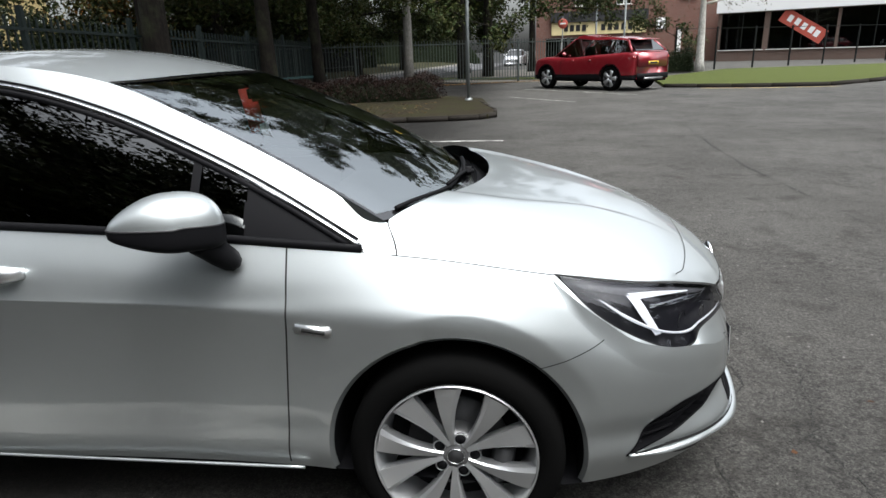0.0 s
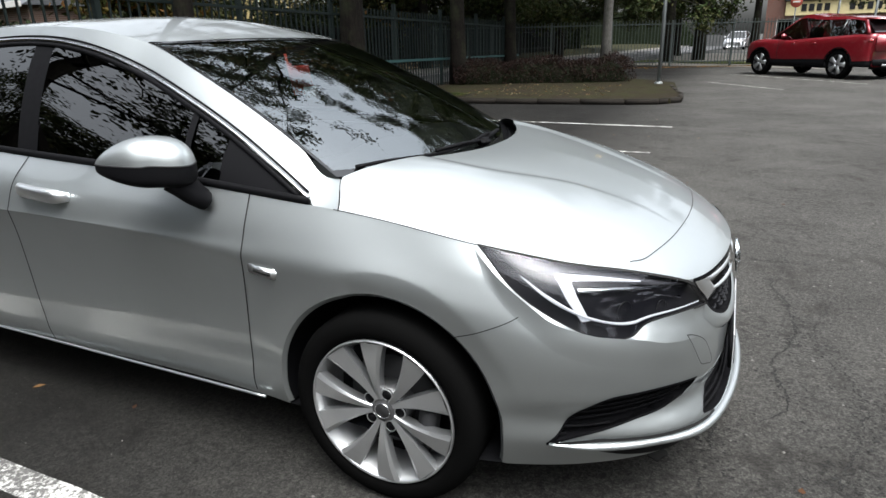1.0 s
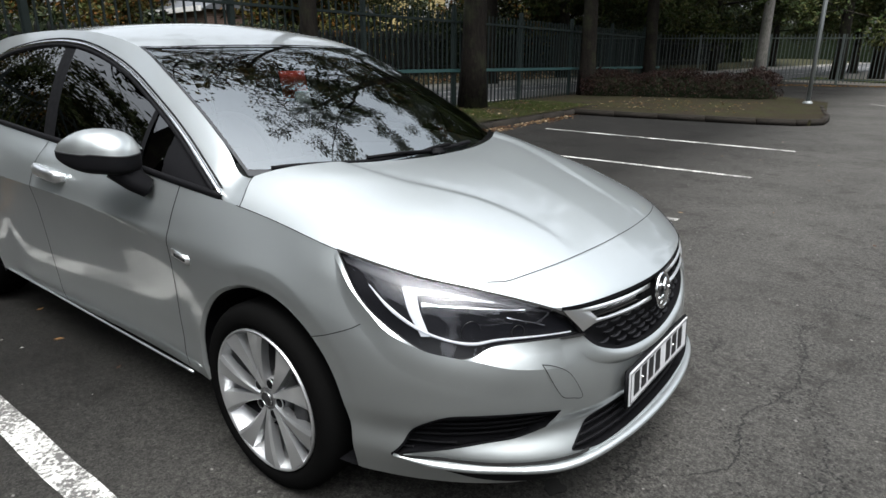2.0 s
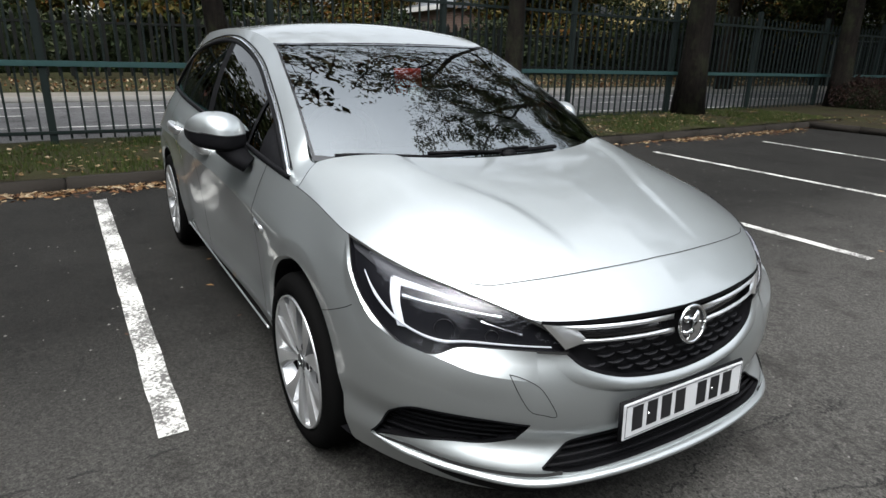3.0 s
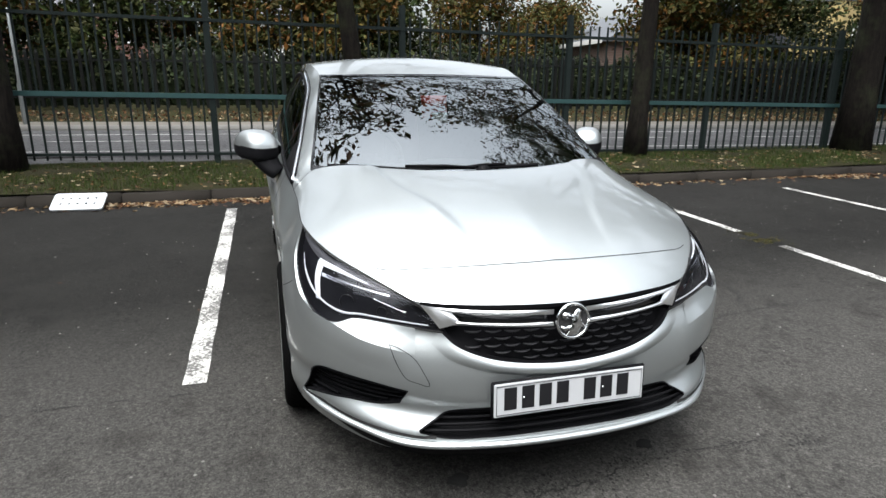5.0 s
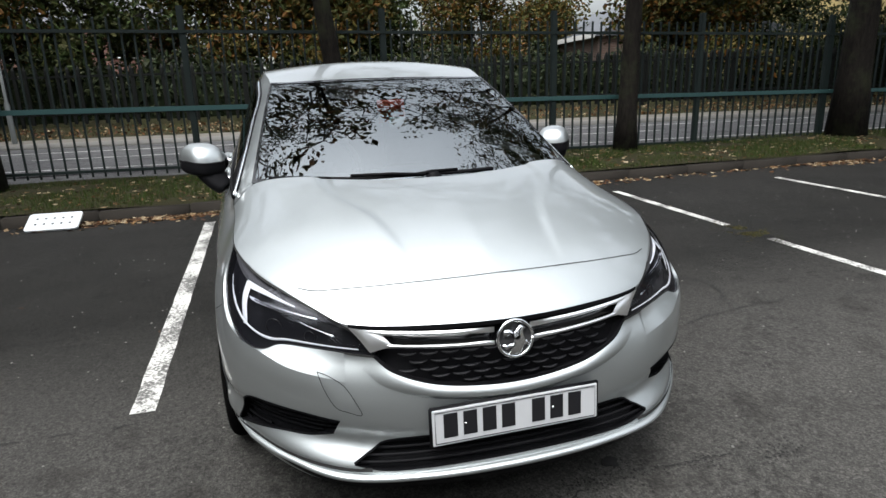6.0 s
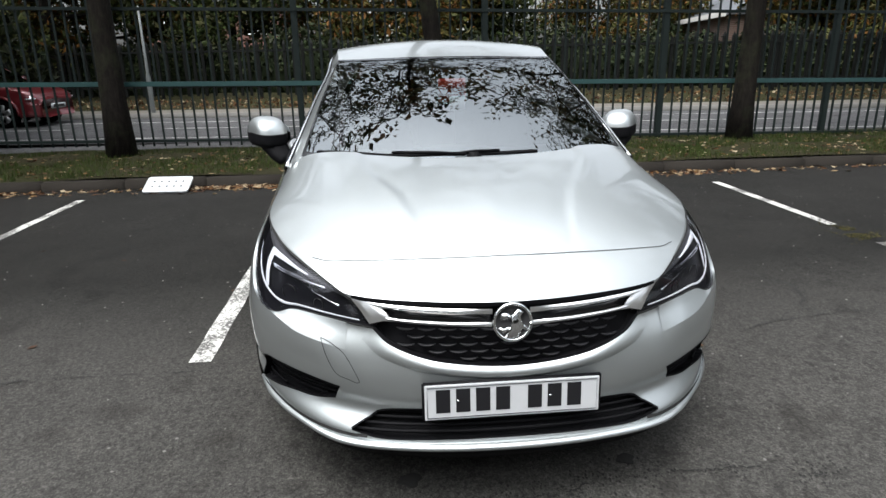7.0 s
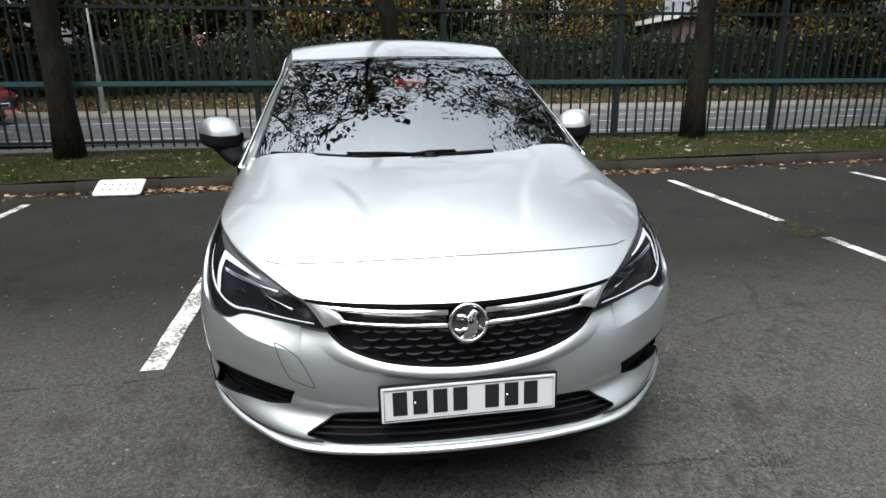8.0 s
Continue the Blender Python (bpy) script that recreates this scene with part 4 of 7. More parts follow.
def right(P):
    """Points given with the half width positive, on the car's right."""
    return [(x, -y, z) for x, y, z in P]


DIAG, FRONT, SIDE = (-0.75, 0.66, -0.05), (-1, 0, 0), (0, 1, 0)
LAMP_TOP = right([(.272, .773, .842), (.47, .70, .797), (.64, .608, .760), (.79, .475, .700), (.855, .41, .628)])
LAMP_LOW = right([(.272, .773, .842), (.36, .79, .745), (.46, .775, .672), (.57, .735, .618), (.655, .69, .611), (.70, .64, .632), (.77, .54, .630), (.855, .41, .616)])
GRILLE_TOP = [(.80, -.462, .700), (.85, -.30, .695), (.885, 0, .690), (.85, .30, .695), (.80, .462, .700)]
GRILLE_LOW = [(.855, -.405, .622), (.87, -.345, .570), (.90, -.21, .526), (.92, 0, .508), (.90, .21, .526), (.87, .345, .570), (.855, .405, .622)]
VENT_TOP = right([(.500, .815, .303), (.545, .806, .347), (.592, .798, .408), (.645, .765, .448), (.71, .705, .453), (.775, .60, .445), (.818, .495, .428)])
VENT_LOW = right([(.500, .815, .300), (.585, .783, .328), (.70, .69, .350), (.765, .60, .358), (.805, .525, .376)])
INTAKE_TOP = [(.855, -.480, .302), (.88, -.425, .334), (.905, -.345, .364), (.93, 0, .368), (.905, .345, .364), (.88, .425, .334), (.855, .480, .302)]
INTAKE_LOW = [(.858, -.480, .297), (.905, -.39, .283), (.93, -.26, .283), (.95, 0, .284), (.93, .26, .283), (.905, .39, .283), (.858, .480, .297)]


def inside(P, poly):
    """Whether the 2D points P lie in the polygon, and how far from its edge."""
    x, y = P[:, 0], P[:, 1]
    ins = np.zeros(len(P), bool)
    dist = np.full(len(P), 9.0)
    for (x0, y0), (x1, y1) in zip(poly, np.roll(poly, -1, axis=0)):
        cross = ((y0 > y) != (y1 > y)) & (x < (x1 - x0) * (y - y0) / (y1 - y0 + 1e-12) + x0)
        ins ^= cross
        e = np.array([x1 - x0, y1 - y0])
        t = np.clip(((x - x0) * e[0] + (y - y0) * e[1]) / (e @ e + 1e-12), 0, 1)
        dist = np.minimum(dist, np.hypot(x - x0 - t * e[0], y - y0 - t * e[1]))
    return ins, dist


def outline(A, B, n=40):
    return np.concatenate([even(A, n), even(B, n)[::-1]])


def cut_opening(V, F, A, B, way, side, least=-0.52):
    """Cut the opening between the curves A and B out of the body and draw its edge along them."""
    w = np.array(Vector(way).normalized())
    h = np.cross(w, (0, 0, 1))
    h /= np.linalg.norm(h)
    k = np.cross(h, w)
    ring = outline(A, B, 70)
    poly = np.stack([ring @ h, ring @ k], 1)
    C = V[F].mean(1)
    ins, _ = inside(np.stack([C @ h, C @ k], 1), poly)
    ins &= (C[:, 0] > 0.15) & (C[:, 1] * side > least)
    n = np.cross(V[F[:, 2]] - V[F[:, 0]], V[F[:, 3]] - V[F[:, 1]])
    if np.median((n @ w)[ins]) > 0:
        n = -n
    ins &= (n @ w) < 0
    edge = np.intersect1d(F[ins].ravel(), F[~ins].ravel())
    seg0, seg1 = poly, np.roll(poly, -1, axis=0)
    for i in edge:
        q = np.array([V[i] @ h, V[i] @ k])
        e = seg1 - seg0
        t = np.clip(((q - seg0) * e).sum(1) / ((e * e).sum(1) + 1e-12), 0, 1)
        c = seg0 + e * t[:, None]
        j = np.argmin(((c - q) ** 2).sum(1))
        p3 = h * c[j][0] + k * c[j][1] + w * (V[i] @ w)
        V[i] = cast(p3, way)[0]
    return V, F[~ins]


def reveal(A, B, way, depth, n=60):
    """The wall of an opening, from the body's surface inwards."""
    ring = outline(A, B, n)
    top = np.array([cast(p, way, 0.001)[0] for p in ring])
    low = np.array([cast(p, way, -depth)[0] for p in ring])
    return np.stack([top, low], 1).reshape(-1, 3), grid_faces(len(ring), 2, wrap=True)


def slats(A, B, way, levels, depth, radius, ends=0.004):
    """Level bars across the opening between the curves A and B."""
    ring = outline(A, B, 90)
    w = np.array(Vector(way).normalized())
    h = np.cross(w, (0, 0, 1))
    h /= np.linalg.norm(h)
    s, z = ring @ h, ring[:, 2]
    out = []
    for level in np.linspace(z.min(), z.max(), levels + 2)[1:-1]:
        nxt = np.roll(z, -1)
        cross = (z > level) != (nxt > level)
        t = (level - z[cross]) / (nxt - z)[cross]
        hit = s[cross] + t * (np.roll(s, -1) - s)[cross]
        if len(hit) < 2 or hit.max() - hit.min() < 0.03:
            continue
        P = []
        for q in np.linspace(hit.min() + ends, hit.max() - ends, 22):
            k = np.argmin(np.abs(s - q))
            base = h * q + w * (ring[k] @ w)
            base[2] = level
            P.append(cast(base, way, -depth)[0] * (1, 1, 0) + (0, 0, level))
        out.append(tube(P, radius, 5))
    return out


def build_body(car):
    V = BAND.reshape(-1, 3).copy()
    # openings over the wheels
    F = np.array(BAND_FACES)
    C = V[F].mean(1)
    hole = np.zeros(len(F), bool)
    for ax in (0.0, -WHEELBASE):
        hole |= (np.hypot(C[:, 0] - ax, C[:, 2] - AXLE_Z) < ARCH_R) & (np.abs(C[:, 1]) > 0.6)
    edge = np.intersect1d(F[hole].ravel(), F[~hole].ravel())
    for i in edge:
        ax = 0.0 if V[i, 0] > -1.4 else -WHEELBASE
        d = V[i, [0, 2]] - (ax, AXLE_Z)
        V[i, [0, 2]] = np.array((ax, AXLE_Z)) + d / np.linalg.norm(d) * ARCH_R
    F = F[~hole]
    for sd, m in ((-1, 1), (1, -1)):
        f = np.array([1, m, 1])
        V, F = cut_opening(V, F, np.array(LAMP_TOP) * f, np.array(LAMP_LOW) * f, np.array(DIAG) * f, sd, 0.3)
        V, F = cut_opening(V, F, np.array(VENT_TOP) * f, np.array(VENT_LOW) * f, np.array((-0.85, 0.52, 0)) * f, sd, 0.3)
    V, F = cut_opening(V, F, GRILLE_TOP, GRILLE_LOW, FRONT, 1)
    V, F = cut_opening(V, F, INTAKE_TOP, INTAKE_LOW, FRONT, 1)
    meshed("body", V, F, SILVER, car)
    # rolled arch edges and the liners behind them
    for s in (-1, 1):
        for ax in (0.0, -WHEELBASE):
            a = np.linspace(-0.25, math.pi + 0.19, 60)
            ring, inner = [], []
            for t in a:
                x, z = ax + ARCH_R * math.cos(t), AXLE_Z + ARCH_R * math.sin(t)
                p, n = cast((x, s * 0.85, z), (0, -s, 0), 0.0)
                y = p[1] + s * 0.001
                ring.append([(x, y, z), (ax + (ARCH_R - .012) * math.cos(t), y - s * 0.012, AXLE_Z + (ARCH_R - .012) * math.sin(t))])
                inner.append(y - s * 0.010)
            meshed("arch_lip", np.array(ring).reshape(-1, 3), grid_faces(60, 2), SILVER, car)
            liner = [[(ax + (ARCH_R - .011) * math.cos(t), yy, AXLE_Z + (ARCH_R - .011) * math.sin(t)), (ax + (ARCH_R - .004) * math.cos(t), s * 0.55, AXLE_Z + (ARCH_R - .004) * math.sin(t)), (ax + 0.02 * math.cos(t), s * 0.545, AXLE_Z)] for t, yy in zip(a, inner)]
            meshed("wheel_arch_liner", np.array(liner).reshape(-1, 3), grid_faces(60, 3), BLACK, car)
    # floor of the car
    u = np.linspace(0, STATIONS, 150, endpoint=False)
    low = band_line(0, u)
    mid = low * np.array([1, 0, 1])
    meshed("underside", np.stack([low, mid + (0, 0, .03)], 1).reshape(-1, 3), grid_faces(150, 2, wrap=True), BLACK, car)


def smooth_interp(x, X, Y):
    """Smooth curve through (X, Y) at x."""
    u = np.interp(x, X, np.arange(len(X)))
    i = int(min(max(math.floor(u), 0), len(X) - 2))
    h = X[i + 1] - X[i]
    t = (x - X[i]) / h

    def slope(k):
        a, b = max(k - 1, 0), min(k + 1, len(X) - 1)
        return (Y[b] - Y[a]) / (X[b] - X[a])

    return (2 * t**3 - 3 * t**2 + 1) * Y[i] + (t**3 - 2 * t**2 + t) * h * slope(i) + (3 * t**2 - 2 * t**3) * Y[i + 1] + (t**3 - t**2) * h * slope(i + 1)


# Bonnet: a crowned panel between the two fender edges, with a raised middle.
BON_U0 = 7.72


def bonnet_edge(n=70):
    u = BON_U0 + (14 - BON_U0) * (1 - (1 - np.linspace(0, 1, n)) ** 1.7)
    return band_line(LINES - 1, u)


CENTRE_X = [-.21, .03, .39, .60, .75, .84, .892]
CENTRE_Z = [1.02, .990, .935, .868, .797, .740, .697]


def bonnet_z(x, y, w, ze):
    """Height of the bonnet at (x, y), where its edge lies at w and ze."""
    c = smooth_interp(x, CENTRE_X, CENTRE_Z)
    lam = 0.115 + 0.285 * smooth01((x + .2) / 0.75)
    u = min(1.0, abs(y) / max(w, 1e-6))
    crease = 0.435 - 0.20 * smooth01((x + .15) / 0.85)
    ridge = 0.008 * smooth01((abs(y) - crease) / 0.024) * smooth01((0.78 - x) / 0.45) * (1 - smooth01((u - 0.55) / 0.4))
    return ze + (c - ze) * (1 - math.exp(-(1 - u) / lam)) / (1 - math.exp(-1 / lam)) + ridge


def build_bonnet(car):
    E = bonnet_edge()
    nv = 121
    V = []
    for (x, y, z) in E:
        w = abs(y)
        for t in np.linspace(-1, 1, nv):
            t = math.copysign(1 - (1 - abs(t)) ** 1.5, t)
            V.append((x, t * w, bonnet_z(x, t * w, w, z)))
    V = np.array(V)
    # bow the rows near the windscreen
    bow = 0.225 * (1 - np.minimum(1, np.abs(V[:, 1]) / 0.695) ** 2.2)
    x0 = E[0, 0]
    fade = smooth01(1 - (V[:, 0] - x0) / 0.62)
    ay = np.abs(V[:, 1])
    # the rear corners reach back to the foot of the screen pillars
    corner = smooth01((np.abs(E[0, 1]) - ay) / 0.09) * smooth01(ay / 0.72) ** 1.5
    near = smooth01(1 - (V[:, 0] - x0) / 0.5)
    V[:, 0] += bow * fade - 0.036 * corner * near
    V[:, 2] += 0.006 * corner * near - bow * fade * 0.10
    F = grid_faces(len(E), nv)
    meshed("bonnet", V, F, SILVER, car)
    return BVHTree.FromPolygons([tuple(p) for p in V], F), V.reshape(len(E), nv, 3)


# Greenhouse lines as functions of x: roof edge and side window's upper edge.
ROOF_X = [-3.10, -2.85, -2.4, -2.0, -1.6, -1.3, -1.03, -.80, -.50, -.20]
ROOF_W = [.50, .545, .590, .605, .605, .598, .581, .612, .657, .707]
ROOF_Z = [1.315, 1.355, 1.408, 1.432, 1.438, 1.422, 1.368, 1.278, 1.138, .972]
WIN_X = [-2.80, -2.6, -2.3, -2.0, -1.6, -1.3, -1.0, -.74, -.52, -.24]
WIN_Z = [1.06, 1.20, 1.315, 1.365, 1.388, 1.362, 1.275, 1.172, 1.068, .913]


BELT_FINE = band_line(LINES - 1, np.linspace(2.6, 9, 300))


def belt_at(x):
    return -np.interp(x, BELT_FINE[:, 0], BELT_FINE[:, 1]), np.interp(x, BELT_FINE[:, 0], BELT_FINE[:, 2])


def roof_at(x):
    return smooth_interp(x, ROOF_X, ROOF_W), smooth_interp(x, ROOF_X, ROOF_Z)


def side_point(x, z, out=0.0):
    """A point of the greenhouse's right side at height z."""
    bw, bz = belt_at(x)
    rw, rz = roof_at(x)
    k = min(1, max(0, (z - bz) / (rz - bz)))
    return (x, -(bw + (rw - bw) * k + 0.022 * 4 * k * (1 - k) * min(1, (rz - bz) / 0.3) + out), z)


def side_patch(x0, x1, low, high, nx, nz, out=0.0):
    V = []
    for x in np.linspace(x0, x1, nx):
        a, b = low(x), high(x)
        for k in np.linspace(0, 1, nz):
            V.append(side_point(x, a + (b - a) * k, out))
    return np.array(V), grid_faces(nx, nz)


def win_low(x):
    return belt_at(x)[1] + 0.004


def win_high(x):
    return max(win_low(x), smooth_interp(x, WIN_X, WIN_Z) if x < -.24 else win_low(x))


def screen_point(k, t):
    """Windscreen: k from the lower edge to the upper, t across from -1 to 1."""
    x = -.203 + (-1.033 + .203) * k
    w, z = roof_at(x)
    bow = (0.225 - 0.135 * k) * (1 - abs(t) ** 2.2)
    zc = (z - 0.018 * (1 - k)) + bow * (-0.06 + 0.12 * k) + 0.012 * math.sin(math.pi * k)
    return (x + bow, t * w, z + (zc - z) * (1 - t**2))


def build_greenhouse(car, bonnet):
    # windscreen
    nk, nt = 24, 41
    T = np.linspace(-1, 1, nt)
    W = np.array([screen_point(k, t) for k in np.linspace(0, 1, nk) for t in T])
    meshed("windscreen", W, grid_faces(nk, nt), WINDSCREEN, car, "laminated windscreen reflecting branches", centre=(-1.2, 0, .6))
    ws_tree = BVHTree.FromPolygons([tuple(p) for p in W], grid_faces(nk, nt))
    # black printed border of the windscreen
    def border(pa, pb, n=60):
        V = []
        for s in np.linspace(0, 1, n):
            for p in (pa(s), pb(s)):
                q = np.array(screen_point(*p)) + (0.002, 0, 0.003)
                V.append(q)
        return np.array(V), grid_faces(n, 2)
    for name, pa, pb in (("windscreen_seal", lambda s: (0.0, 2 * s - 1), lambda s: (0.035, 2 * s - 1)), ("windscreen_seal", lambda s: (1.0, 2 * s - 1), lambda s: (0.976, 2 * s - 1)),
                         ("windscreen_seal", lambda s: (s, -1.0), lambda s: (s, -0.986)), ("windscreen_seal", lambda s: (s, 1.0), lambda s: (s, 0.986))):
        V, F = border(pa, pb)
        meshed(name, V, F, GLOSSBLACK, car)
    # roof
    xs = np.concatenate([np.linspace(-1.033, -3.10, 40)])
    R = []
    for i, x in enumerate(xs):
        w, z = roof_at(x)
        s = (x + 1.033) / (-3.10 + 1.033)
        crown = 0.006 + 0.034 * smooth01(s / 0.22)
        fwd = 0.09 * (1 - smooth01(s / 0.35))
        back = -0.14 * smooth01((s - 0.7) / 0.3)
        for t in np.linspace(-1, 1, 33):
            b = 1 - abs(t) ** 2.2
            R.append((x + (fwd + back) * b, t * w, z + crown * (1 - t * t) + 0.0054 * (1 - s) * (1 - t * t)))
    meshed("roof", np.array(R), grid_faces(len(xs), 33), SILVER, car)
    # sides: glass, pillars and rails
    for f in (1, -1):
        m = np.array([1, f, 1])
        spans = ((-.245, -.545, "sail_panel", BLACK), (-.575, -1.43, "front_door_glass", SIDEGLASS), (-1.53, -2.36, "rear_door_glass", SIDEGLASS), (-2.40, -2.79, "rear_quarter_glass", SIDEGLASS))
        for x0, x1, name, mat in spans:
            V, F = side_patch(x0, x1, win_low, win_high, 26, 10)
            # one even curve for each pane
            q, h = V[:, 0] - V[:, 0].mean(), V[:, 2] - 1.1
            A = np.stack([np.ones(len(V)), q, h, q * q, q * h, h * h], 1)
            V[:, 1] = A @ np.linalg.lstsq(A, V[:, 1], rcond=None)[0]
            meshed(name, V * m, F, mat, car, centre=(-1.4, 0, .9))
        for x0, x1 in ((-.54, -.58), (-1.425, -1.535), (-2.355, -2.405)):
            V, F = side_patch(x0, x1, win_low, win_high, 4, 10, 0.001)
            meshed("window_pillar", V * m, F, BLACK, car)
        V, F = side_patch(-.71, -.735, win_low, win_high, 3, 10, 0.003)
        meshed("window_divider", V * m, F, BLACK, car)
        V, F = side_patch(-.165, -3.02, win_high, lambda x: roof_at(x)[1], 110, 9)
        # its foot meets the bonnet's rear corner
        row = bonnet[0]
        row = row[(row[:, 1] < -.70)]
        foot = even(row[np.argsort(row[:, 1])], 9)
        V = V.reshape(110, 9, 3)
        for i in range(110):
            b = smooth01((V[i, 0, 0] + .34) / .172)
            V[i] = V[i] * (1 - b) + (foot + (V[i, 0, 0] + .161, 0, 0)) * b if b > 0 else V[i]
        V = V.reshape(-1, 3)
        meshed("roof_rail", V * m, F, SILVER, car)
        q, g = tube(foot + (-.002, .001, -.004), 0.0045, 5)
        meshed("shut_line", q * m, g, SEAM, car)
        # chrome line over the side windows and black seal under them
        P = np.array([side_point(x, win_high(x) + 0.004, 0.004) for x in np.linspace(-.25, -2.79, 90)])
        V, F = tube(P, 0.008, 6, (1.0, 0.9))
        meshed("window_trim", V * m, F, CHROME, car, "bright window trim")
        P = np.array([side_point(x, win_high(x) - 0.012, 0.001) for x in np.linspace(-.29, -2.76, 90)])
        V, F = tube(P, 0.0095, 6)
        meshed("window_seal", V * m, F, BLACK, car)
        P = np.array([side_point(x, belt_at(x)[1] + 0.009, 0.003) for x in np.linspace(-.25, -2.79, 60)])
        V, F = tube(P, 0.012, 6, (0.7, 1.1))
        meshed("window_seal", V * m, F, BLACK, car)
        P = np.array([side_point(x, smooth_interp(x, WIN_X, WIN_Z) + 0.015, 0.0015) for x in np.linspace(-.262, -2.2, 80)])
        V, F = tube(P, 0.004, 5)
        meshed("window_seal", V * m, F, BLACK, car)
    # tailgate and rear window
    lowr = band_line(LINES - 1, np.concatenate([np.linspace(-2.35, 0, 20), np.linspace(0, 2.35, 20)[1:]]))
    G = []
    for p, t in zip(lowr, np.linspace(1, -1, 39)):
        w, z = roof_at(-3.05)
        top = np.array([-3.05 - 0.14 * (1 - abs(t) ** 2.2), t * w, z + 0.04 * (1 - t * t)])
        for k in np.linspace(0, 1, 8):
            G.append(p * (1 - k) + top * k)
    meshed("tailgate", np.array(G), grid_faces(39, 8), SILVER, car)
    g = np.array(G).reshape(39, 8, 3)[5:34, 2:7] + (-0.005, 0, 0.003)
    meshed("rear_window", g.reshape(-1, 3), grid_faces(29, 5), SIDEGLASS, car, centre=(-1.5, 0, .8))
    return ws_tree


def build_front(car, bonnet_tree, bonnet):
    # head lamps
    for f, side in ((1, "right"), (-1, "left")):
        m = np.array([1, f, 1])
        lamp = thing("head_lamp", "", "")
        lamp.parent = car
        V, F = drape(LAMP_TOP, LAMP_LOW, DIAG, 44, 16, -0.020)
        meshed("housing", V * m, F, LAMPDARK, lamp)
        V, F = drape(LAMP_TOP, LAMP_LOW, DIAG, 44, 16, 0.002, bulge=0.006)
        V2, F2 = reveal(LAMP_TOP, LAMP_LOW, DIAG, 0.03)
        meshed("bezel", V2 * m, F2, LAMPDARK, lamp)
        cover = meshed("lens", V * m, F, LENS, lamp, "clear lamp cover", centre=(0, 0, .6))
        cover.visible_shadow = False

        def strip(A, B, name, mat, off=-0.012, n=26, k=5):
            V, F = drape(right(A), right(B), DIAG, n, k, off, bulge=0.004)
            meshed(name, V * m, F, mat, lamp)
        # light guide: a hook along the outer edge and a bar inwards, and a bright line along the foot
        strip([(.495, .757, .776), (.52, .767, .72), (.555, .760, .662)], [(.524, .738, .765), (.544, .748, .72), (.572, .745, .662)], "light_guide", GUIDE, -0.010)
        strip([(.50, .755, .779), (.565, .667, .763), (.645, .572, .736)], [(.520, .742, .761), (.576, .663, .751), (.645, .573, .733)], "light_guide", GUIDE, -0.008)
        strip([(.538, .735, .742), (.63, .640, .731), (.725, .532, .712)], [(.540, .737, .732), (.632, .642, .722), (.726, .535, .706)], "chrome_strip", CHROME, -0.006)
        strip([(.40, .785, .775), (.46, .775, .730), (.54, .755, .684), (.60, .71, .656), (.65, .66, .645), (.70, .60, .648), (.82, .44, .636)],
              [(.40, .785, .771), (.462, .775, .717), (.546, .755, .674), (.603, .703, .648), (.652, .66, .638), (.70, .60, .642), (.823, .438, .632)], "light_guide", GUIDE, -0.003, 48)
        strip([(.695, .575, .698), (.74, .525, .680), (.77, .495, .668)], [(.695, .577, .694), (.74, .527, .676), (.772, .496, .662)], "chrome_strip", CHROME, -0.010, 12)
        strip([(x, -y, z - .006) for x, y, z in LAMP_TOP[:4]], [(.30, .775, .815), (.47, .715, .770), (.64, .62, .738), (.785, .482, .692)], "upper_bezel", SMOKE, -0.014, 40)
        for cx, cy, cz, r in ((.635, .655, .670, .027), (.725, .56, .658, .018)):
            p, n = cast((cx, -cy, cz), DIAG, -0.017)
            ring = [p + r * (math.cos(t) * np.array((.55, .83, 0)) + math.sin(t) * np.array((0, 0, 1))) for t in np.linspace(0, 2 * math.pi, 29)]
            V, F = tube(np.array(ring), 0.0015, 6, up=(.8, -.6, 0))
            meshed("projector", V * m, F, GLOSSBLACK, lamp, "dark projector ring")
        # rim between lamp and body
        for P in (LAMP_TOP, LAMP_LOW):
            V, F = ribbon(P, DIAG, 0.007, 50, 0.0025)
            meshed("rim", V * m, F, SEAM, lamp)
        # the bumper steps out under the lamp to a ridge and falls back below it
        up = even(right([(.272, .773, .842), (.36, .79, .745), (.46, .775, .672), (.57, .735, .618), (.655, .69, .611), (.70, .64, .632), (.77, .54, .630), (.81, .48, .624)]), 60)
        ridge = even(right([(.268, .780, .826), (.346, .802, .762), (.426, .806, .704), (.491, .800, .661), (.578, .773, .630), (.643, .734, .615), (.694, .691, .601), (.75, .635, .578), (.804, .553, .561), (.838, .488, .548)]), 60)
        fall = ridge + np.array((.004, 0, -.075))
        stand = 0.013 * np.interp(np.linspace(0, 1, 60), [0, .12, .5, .88, 1], [.15, .55, .9, .8, .04])
        shelf = [cast(up[i] * (1 - k) + ridge[i] * k, DIAG, 0.003 * (1 - k) + stand[i] * k)[0] for i in range(60) for k in np.linspace(0, 1, 5)]
        meshed("bumper_shelf", np.array(shelf) * m, grid_faces(60, 5), SILVER, car)
        below = [cast(ridge[i] * (1 - k) + fall[i] * k, DIAG, stand[i] * (1 - k) ** 1.5 + 0.0006)[0] for i in range(60) for k in np.linspace(0, 1, 8)]
        meshed("bumper_blend", np.array(below) * m, grid_faces(60, 8), SILVER, car)
        # side vents
        vent = thing("side_vent", "", "")
        vent.parent = car
        vw = (-0.85, 0.52, 0)
        V, F = drape(VENT_TOP, VENT_LOW, vw, 30, 10, -0.035)
